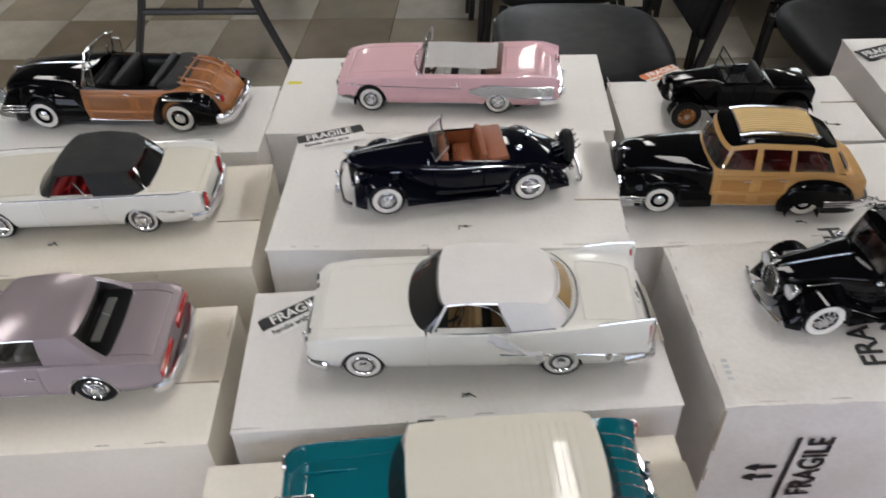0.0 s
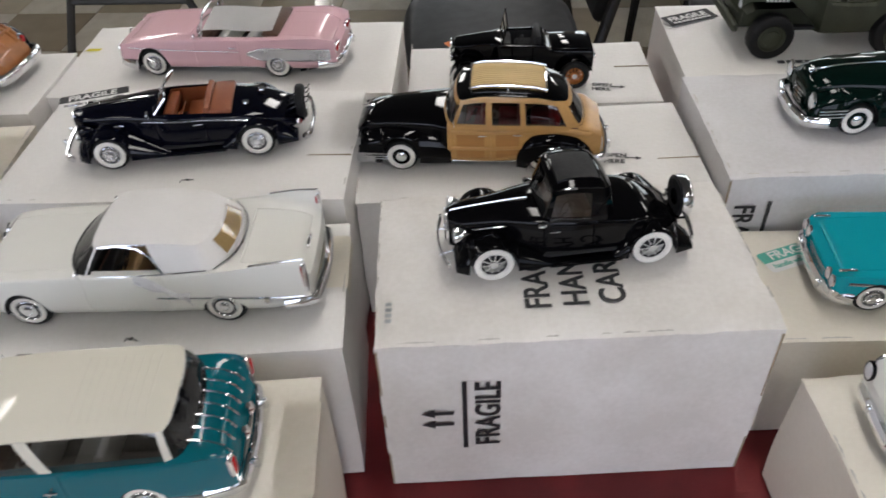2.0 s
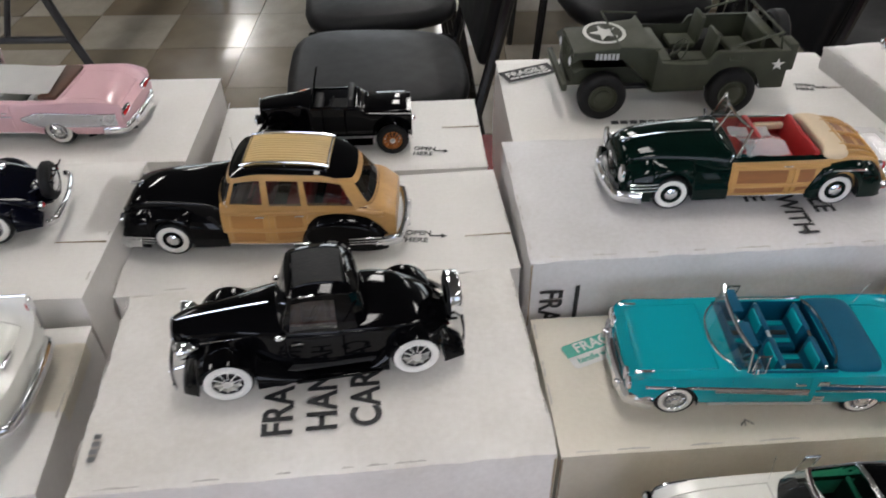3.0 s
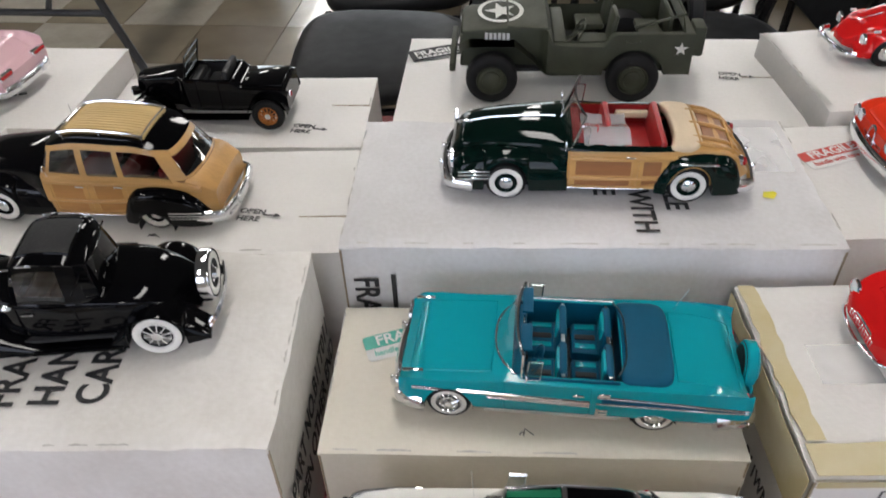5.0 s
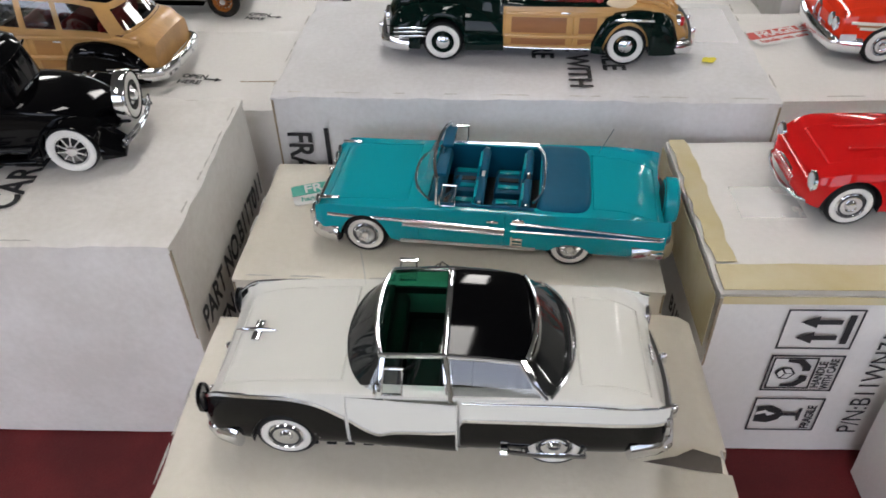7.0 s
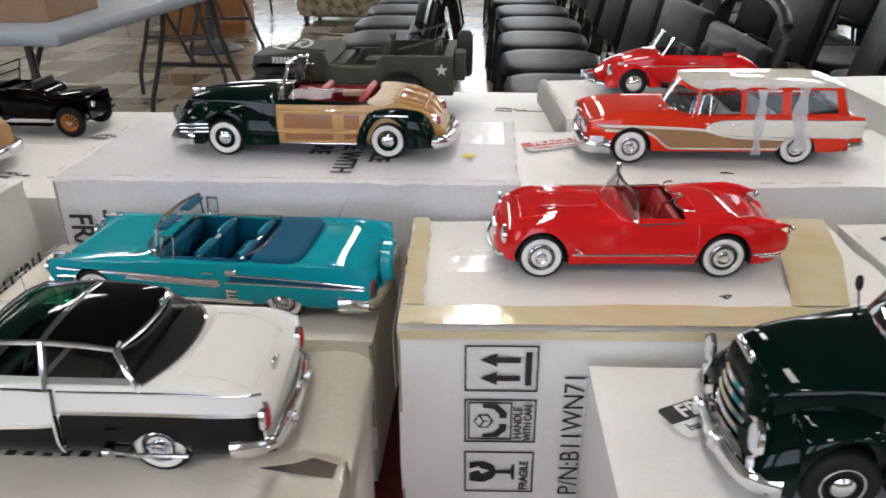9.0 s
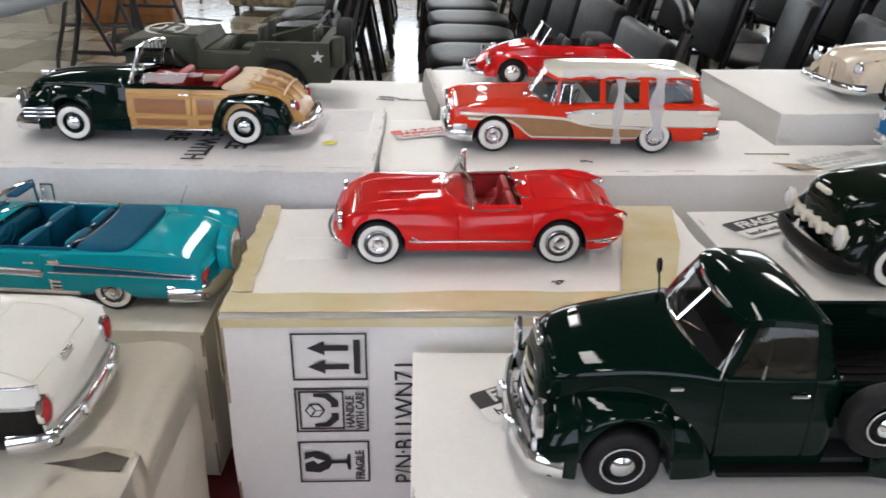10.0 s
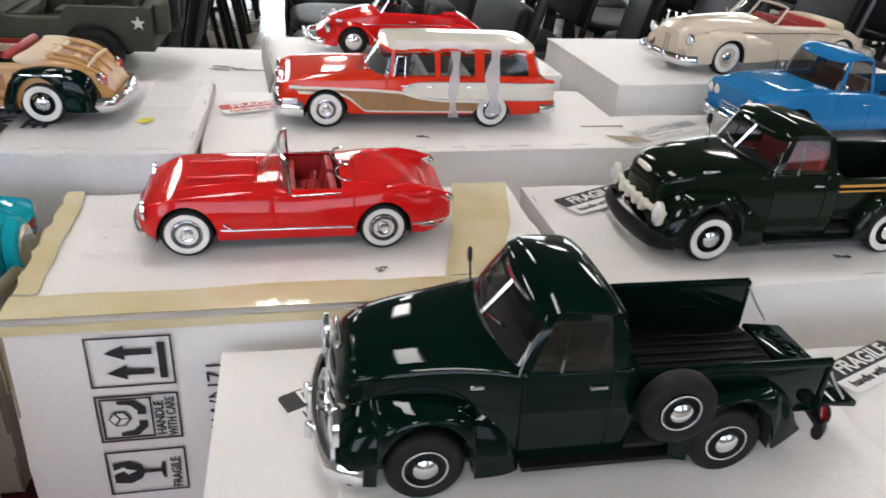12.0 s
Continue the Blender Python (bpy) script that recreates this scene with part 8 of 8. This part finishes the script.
flat("packing_tape", mm(ragged(0, -0.6, 276, 20)), TAPE, b, on_top(0, 0), 0.0003)
flat("packing_tape", mm(ragged(0, 21, 11, 141, "y")), TAPE, b, on_top(0, 0, 0), 0.0003)
flat("packing_tape", mm([(210, 21), (240, 21), (262, 80), (276, 141), (238, 141), (226, 80)]), TAPE, b, on_top(0, 0), 0.0003)
flat("packing_tape", mm(rect(0, 0, 276, 5)), TAPE, b, on_front(0, -6), 0.0003)
flat("packing_tape", mm(ragged(0, -40, 141, -3)), TAPE, b, pose(-0.0027, 0.141, 0, 90, 0, -90), 0.0003)
clear_tape(b, 24, 58, 36, 30)
# three handling signs, turned on their side
for i, top in enumerate((-9.5, -43.5, -79)):
    m = on_front(73.5, top - 29, 90)
    frame_lines(b, m, 29, 39, 1.0)
m = on_front(73.5, -38.5, 90)
flat("sign_bar", mm(rect(4, 3.5, 25, 7)), INK, b, m, 0.0002)
arrows_up(b, m @ pose(0.0042, 0.0095, 0), 0.82)
m = on_front(73.5, -72.5, 90)
frame_lines(b, m @ pose(0.002, 0.013, 0), 25, 24, 0.9)
# cupped palms holding a cube, as plain shapes
for s in (-1, 1):
    flat("sign_shape", mm([(14.5 + s * x, y) for x, y in ((2, 16), (6, 16), (11, 21), (11, 29), (9, 29), (8, 23), (4.5, 20), (2, 20))][::s]), INK, b, m, 0.0002)
flat("sign_shape", mm([(14.5, 23), (19, 26), (19, 31), (14.5, 34), (10, 31), (10, 26)]), INK, b, m, 0.0002)
for q in ([(14.3, 24.5), (14.3, 28), (11, 30), (11, 26.6)], [(14.9, 24.5), (18, 26.6), (18, 30), (14.9, 28)], [(14.5, 29), (17.6, 31), (14.5, 33), (11.4, 31)]):
    flat("sign_shape", mm(q), PAPER, b, m @ pose(0, 0, 0.0002), 0.0002)
lettering("HANDLE", 0.0062, INK, b, m @ pose(0.0025, 0.0078, 0), squeeze=0.88)
lettering("WITH CARE", 0.0062, INK, b, m @ pose(0.0015, 0.0024, 0), squeeze=0.74)
m = on_front(73.5, -108, 90)
flat("sign_shape", mm([(8, 36), (21, 36), (22, 28), (19, 22.5), (15.6, 21), (15.6, 13), (20, 12), (20, 10.6), (9, 10.6), (9, 12), (13.4, 13), (13.4, 21), (10, 22.5), (7, 28)]), INK, b, m, 0.0002)
flat("sign_shape", mm([(14, 36), (16, 31), (13.5, 29), (15.5, 25), (17, 29.5), (18.5, 31), (16.5, 36)]), PAPER, b, m @ pose(0, 0, 0.0002), 0.0002)
lettering("FRAGILE", 0.0068, INK, b, m @ pose(0.0016, 0.0032, 0), squeeze=0.82)
lettering("P/N:B11WN71", 0.0158, INK, b, on_front(98.5, -110, 90), squeeze=0.86, weight=-0.004)
lettering("B11WN71", 0.0165, INK, b, on_left(64, -72, 0), squeeze=0.74)


# loose flaps
def flap_sheet(box, name, pts, m, w0, thick=0.0016):
    """A bent board: a profile of (x, z) points swept along y from w0[0] to w0[1]."""
    bm = bmesh.new()
    rows = []
    for x, z, s in pts:
        y0, y1 = w0
        c = (y0 + y1) / 2
        rows.append([bm.verts.new((x * 0.001, (c + (y - c) * s) * 0.001, z * 0.001)) for y in (y0, c, y1)])
    for a, b2 in zip(rows, rows[1:]):
        for j in range(2):
            bm.faces.new((a[j], a[j + 1], b2[j + 1], b2[j]))
    bmesh.ops.solidify(bm, geom=bm.faces[:], thickness=thick)
    part(name, bm, m, box, smooth=60)


b = B["cv"]
wv = b["w"] * 1000
flap_sheet(b, "end_flap", [(wv - 58, 1.4, 1.0), (wv - 34, 3.4, 1.0), (wv - 14, 5.4, 0.99), (wv - 4, 4.4, 0.98), (wv + 2.4, 0.5, 0.97), (wv + 3.6, -9, 0.96), (wv + 3.2, -24, 0.95)], CREAMCARD, (66, 147))
flap_sheet(b, "end_flap", [(wv - 30, 1.3, 1.0), (wv - 8, 1.8, 1.0), (wv + 2.2, 0.4, 1.0), (wv + 3.0, -14, 0.98), (wv + 2.6, -50, 0.97)], CREAMCARD, (2, 56))
# flat dark patch painted for the shaded opening between the flaps
flat("painted_gap_shade", mm([(wv - 34, 61), (wv - 12, 57), (wv - 2, 56), (wv - 1, 64), (wv - 12, 68), (wv - 20, 64)]), DARKBOARD, b, on_top(0, 0), 0.0002)
flat("print_mark", mm([(wv - 52, 74), (wv - 40, 80), (wv - 46, 86), (wv - 56, 80)]), INK, b, on_top(0, 0), 0.0046)
for j in range(13):
    flat("print_bar", mm(rect(j * 8.2, 0, j * 8.2 + 4.4, 6)), INK, b, on_top(62, 66), 0.0002)
b = B["vw"]
flap_sheet(b, "end_flap", [(4, 1.4, 1.0), (-2, 1.0, 0.98), (-4, -4, 0.97), (-5.5, -24, 0.95), (-4, -62, 0.92)], CARD, (4, 146))
b = B["ed"]
we = b["w"] * 1000
flat("tab_fold", mm([(we - 26, 18), (we - 2, 14), (we + 6, 2), (we - 12, 4)]), KRAFT, b, on_top(0, 0), 0.0003)
for key in ("chr", "nom", "gto", "f36", "tb"):
    w9, d9 = B[key]["w"] * 1000, B[key]["d"] * 1000
    flap_sheet(B[key], "side_tab", [(w9 - 20, 1.7, 1.0), (w9 - 4, 2.0, 1.0), (w9 + 2.2, 0.6, 1.0), (w9 + 2.6, -10, 0.98)], CREAMCARD if key != "f36" else CARD, (d9 * 0.42, d9 * 0.86), 0.0008)

# tissue round the white coupe's door handle
bm = bmesh.new()
cols = []
for i in range(9):
    col = []
    for j in range(6):
        t = i / 8
        x = 0.0677 + t * 0.034
        z = 0.9265 - t * 0.014 + (j / 5 - 0.5) * 0.011 * (0.6 + 0.5 * math.sin(i * 0.9))
        y = 0.4205 - 0.002 - 0.002 * math.sin(math.pi * j / 5) - 0.0025 * t + 0.0015 * noise.noise((i * 0.6, j * 0.7, 2.0))
        col.append(bm.verts.new((x, y, z)))
    cols.append(col)
for i in range(8):
    for j in range(5):
        bm.faces.new((cols[i][j], cols[i + 1][j], cols[i + 1][j + 1], cols[i][j + 1]))
bmesh.ops.solidify(bm, geom=bm.faces[:], thickness=0.0004)
tagged(new("tissue_strip", finish(bm, "tissue_strip", TISSUE, 25)), "crumpled white tissue strip tied at the coupe's door handle", "tissue")


# scuffed, bruised lid edges
def scuffs(box, seed, amount):
    rnd = random.Random(seed)
    w9, d9 = box["w"] * 1000, box["d"] * 1000
    for side, length in (("front", w9), ("left", d9), ("right", d9)):
        x = rnd.uniform(0, 30)
        while x < length - 10:
            run = rnd.uniform(4, 26)
            if rnd.random() < amount:
                top = [(x + run * i / 6, rnd.uniform(0.2, 1.1) if 0 < i < 6 else 0.1) for i in range(7)]
                pts = [(x, -0.3), (x + run, -0.3)] + top[::-1]
                if side == "left":
                    pts = [(q, p) for p, q in pts][::-1]
                elif side == "right":
                    pts = [(w9 - q, p) for p, q in pts]
                flat("scuff", mm(pts), SCUFF, box, on_top(0, 0), 0.0002)
            x += run + rnd.uniform(2, 30)


for i, (key, amount) in enumerate({"big": 0.9, "tc": 0.8, "f36": 0.3, "chr": 0.35, "nom": 0.4, "imp": 0.45, "cv": 0.5, "wo": 0.4, "ed": 0.4, "pu": 0.3, "gto": 0.4, "tb": 0.4, "vw": 0.6, "mt": 0.3, "jp": 0.3, "fp": 0.3}.items()):
    scuffs(B[key], 40 + i, amount)

# ---- the hall behind: chairs, tables ----
CHAIRPAD = mat("black_vinyl_pad", (0.009, 0.0095, 0.011), 0.46, var=0.2, scale=30, bump=0.15, spec=0.2)
CHAIRTUBE = mat("black_steel_tube", (0.010, 0.010, 0.011), 0.25, var=0.2, scale=30)
TABLETOP = mat("grey_plastic_top", (0.34, 0.38, 0.42), 0.45, var=0.08, scale=12, bump=0.2)
LEGSTEEL = mat("dark_grey_leg_steel", (0.05, 0.05, 0.052), 0.4, var=0.15, scale=30)
BROWNBOX = mat("brown_carton", (0.33, 0.20, 0.12), 0.8, var=0.15, scale=14, bump=0.3)
OAK = mat("orange_oak", (0.38, 0.16, 0.05), 0.4, var=0.25, scale=20, stretch=(1, 1, 0.15))
FLORAL = mat("patterned_cloth", (0.42, 0.37, 0.27), 0.8, var=0.6, scale=16, color2=(0.12, 0.10, 0.06))


def hall_chair():
    """A padded stacking chair on a tube frame. It faces -x."""
    ob = tagged(empty("stacking_chair"), "black vinyl padded stacking chair with black steel frame", "chair", "rows of hall chairs")
    bm = bmesh.new()
    n, prof = 28, []
    rings = []
    for z, k in ((0.425, 0.90), (0.43, 0.98), (0.445, 1.0), (0.462, 0.97), (0.470, 0.86), (0.473, 0.5), (0.474, 0.0)):
        ring = []
        for i in range(n):
            q = 2 * math.pi * i / n
            c, s = math.cos(q), math.sin(q)
            x = 0.205 * math.copysign(abs(c) ** 0.55, c) * k
            y = (0.215 - 0.025 * (x / 0.205)) * math.copysign(abs(s) ** 0.55, s) * k
            ring.append(bm.verts.new((x, y, z)))
        rings.append(ring)
    for a, b2 in zip(rings, rings[1:]):
        for i in range(n):
            bm.faces.new((a[i], a[(i + 1) % n], b2[(i + 1) % n], b2[i]))
    bm.faces.new(rings[0][::-1])
    bmesh.ops.remove_doubles(bm, verts=bm.verts, dist=1e-5)
    part("seat", bm, CHAIRPAD, ob, smooth=60)
    bm = bmesh.new()
    add_box(bm, (0.245, 0, 0.665), (0.035, 0.36, 0.27), 0.016, Euler((0, radians(12), 0)).to_matrix(), 3)
    r2 = part("backrest", bm, CHAIRPAD, ob, smooth=60)
    bm = bmesh.new()
    P = [(0.20, -0.195, 0.43), (0.24, -0.20, 0.60), (0.275, -0.20, 0.76)]
    P += [(0.290 + 0.012 * math.sin(q), -0.20 * math.cos(q), 0.80 + 0.075 * math.sin(q) ** 0.7) for q in np.linspace(0.12, math.pi - 0.12, 13)]
    P += [(0.275, 0.20, 0.76), (0.24, 0.20, 0.60), (0.20, 0.195, 0.43)]
    tube(bm, P, 0.0125, 8)
    part("back_frame", bm, CHAIRTUBE, ob)
    for y in (-0.195, 0.195):
        bm = bmesh.new()
        tube(bm, [(-0.18, y, 0.43), (-0.205, y * 1.05, 0.02), (-0.206, y * 1.05, 0.0)], 0.0115, 8)
        part("leg", bm, CHAIRTUBE, ob)
        bm = bmesh.new()
        tube(bm, [(0.20, y, 0.43), (0.275, y * 1.05, 0.02), (0.277, y * 1.05, 0.0)], 0.0115, 8)
        part("leg", bm, CHAIRTUBE, ob)
        bm = bmesh.new()
        tube(bm, [(-0.19, y, 0.405), (0.205, y, 0.405)], 0.0105, 8)
        part("seat_rail", bm, CHAIRTUBE, ob)
    return ob


first = None
rnd = random.Random(11)
for row, (x0, y0, num) in enumerate(((0.27, 1.78, 13), (0.98, 1.80, 15), (1.56, 2.02, 15), (2.16, 1.98, 15), (2.78, 2.10, 14), (3.42, 2.10, 14))):
    for i in range(num):
        p = pose(x0 - 0.085 * i * 0.47 + rnd.uniform(-0.02, 0.02), y0 + i * 0.47, 0, 0, 0, 5 + rnd.uniform(-4, 4) - (14 if i < 2 and row > 1 else 0))
        if first is None:
            first = hall_chair()
            first.matrix_world = p
        else:
            copy_thing(first, p)


def folding_table(label, x, y, w, d, rot=0):
    ob = tagged(empty("folding_table", pose(x, y, 0, 0, 0, rot)), label, "table")
    part("tabletop", bx((0, 0, 0.725), (w, d, 0.045), 0.014), TABLETOP, ob)
    for sy in (-1, 1):
        yy = sy * (d / 2 - 0.22)
        bm = bmesh.new()
        for s in (-1, 1):
            tube(bm, [(s * 0.12, yy, 0.70), (s * 0.125, yy, 0.58), (s * 0.14, yy, 0.48), (s * 0.185, yy, 0.33), (s * 0.245, yy, 0.16), (s * 0.255, yy, 0.11), (s * 0.258, yy, 0.0)], 0.0125, 8)
        tube(bm, [(-0.185, yy, 0.33), (0.185, yy, 0.33)], 0.011, 8)
        part("leg_frame", bm, LEGSTEEL, ob)
        bm = bmesh.new()
        tube(bm, [(0, yy, 0.33), (0, yy - sy * 0.3, 0.70)], 0.009, 8)
        part("brace", bm, LEGSTEEL, ob)
    return ob


folding_table("grey plastic folding table with dark steel legs", -0.83, 2.93, 0.74, 1.80)
folding_table("grey plastic folding table further down the hall", -1.27, 4.71, 0.74, 1.20, 2)
folding_table("grey plastic folding table by the far windows", -2.6, 7.6, 0.74, 1.80, 80)

ob = tagged(empty("carton", pose(-0.80, 2.29, 0.7485, 0, 0, 4)), "brown cardboard carton with printed sides on a table", "box")
part("body", bx((0, 0, 0.09), (0.46, 0.30, 0.18), 0.004), BROWNBOX, ob)
lettering("THIS SIDE UP", 0.05, INK, ob, pose(0.20, -0.1512, 0.12, 90, 0, 0) @ pose(0, 0, 0, 0, 0, 180), squeeze=0.8)
flat("arrow", [(-0.006, 0.02), (0.006, 0.02), (0.006, 0.0), (0.014, 0.0), (0, -0.018), (-0.014, 0.0), (-0.006, 0.0)], INK, ob, pose(0.215, -0.1512, 0.11, 90, 0, 0), 0.0004)
part("tape_strip", bx((0, 0, 0.1806), (0.46, 0.05, 0.0012)), TAPE, ob)

ob = tagged(empty("pedestal_table", pose(-1.66, 5.72, 0)), "black cast iron pedestal table base", "table")
part("base", lathe([(0, 0.0), (0.22, 0.0), (0.225, 0.012), (0.19, 0.03), (0.06, 0.05), (0.035, 0.08), (0, 0.08)], 28, "z"), LEGSTEEL, ob)
bm = bmesh.new()
tube(bm, [(0, 0, 0.05), (0, 0, 0.28), (0, 0, 0.70)], [0.034, 0.028, 0.028], 12)
part("post", bm, LEGSTEEL, ob)
part("tabletop", lathe([(0, 0.70), (0.37, 0.70), (0.38, 0.715), (0.37, 0.73), (0, 0.73)], 32, "z"), TABLETOP, ob)

ob = tagged(empty("wooden_cabinet", pose(-2.05, 6.6, 0, 0, 0, 10)), "orange oak low cabinet against the hall's side", "cabinet")
part("carcass", bx((0, 0, 0.40), (0.7, 0.45, 0.80), 0.01), OAK, ob)
for s in (-1, 1):
    d = part("door", bx((s * 0.172, -0.234, 0.42), (0.335, 0.02, 0.70), 0.006), OAK, ob)
    part("knob", lathe([(0.012, 0), (0.016, -0.02), (0, -0.028)], 14, "y", (s * 0.03, -0.244, 0.45)), LEGSTEEL, d)

ob = tagged(empty("ottoman", pose(-1.05, 7.3, 0)), "cream patterned cloth ottoman on the tile floor", "ottoman")
part("cushion", bx((0, 0, 0.24), (0.7, 0.6, 0.36), 0.06), FLORAL, ob)
for x in (-0.28, 0.28):
    for y in (-0.22, 0.22):
        part("foot", lathe([(0.02, 0), (0.028, 0.07), (0, 0.07)], 12, "z", (x, y, 0)), LEGSTEEL, ob)

# ---- floor tiles ----
FT = 0.33


def tile_mesh(m):
    bm = bmesh.new()
    add_box(bm, (0, 0, -0.001), (FT - 0.003, FT - 0.003, 0.006))
    return finish(bm, "tile", m, 0)


T0, T1 = tile_mesh(TILE), tile_mesh(PALETILE)
rnd = random.Random(5)
rest_v, rest_f, rest_i = [], [], []
for j in range(int(Y0 / FT), int(Y1 / FT)):
    for i in range(int(X0 / FT), int(X1 / FT)):
        x, y = (i + 0.48) * FT, (j + 0.33) * FT
        pale = (i + j) % 2 == 0 and rnd.random() < 0.85 or rnd.random() < 0.05
        if -2.4 < x < 2.2 and 1.7 < y < 8.0 and (abs(x) < 1.4 or y < 5.2):
            t = link("tile", T1 if pale else T0, floor)
            t.location = (x, y, 0)
        else:
            a, h2 = len(rest_v), FT / 2 - 0.0015
            rest_v += [(x - h2, y - h2, 0.002), (x + h2, y - h2, 0.002), (x + h2, y + h2, 0.002), (x - h2, y + h2, 0.002)]
            rest_f.append((a, a + 1, a + 2, a + 3))
            rest_i.append(1 if pale else 0)
far = link("far_tiles", mesh("far_tiles", rest_v, rest_f, [TILE, PALETILE], rest_i, 0), floor)
tagged(far, "further beige and pale vinyl tiles", kind="stuff")
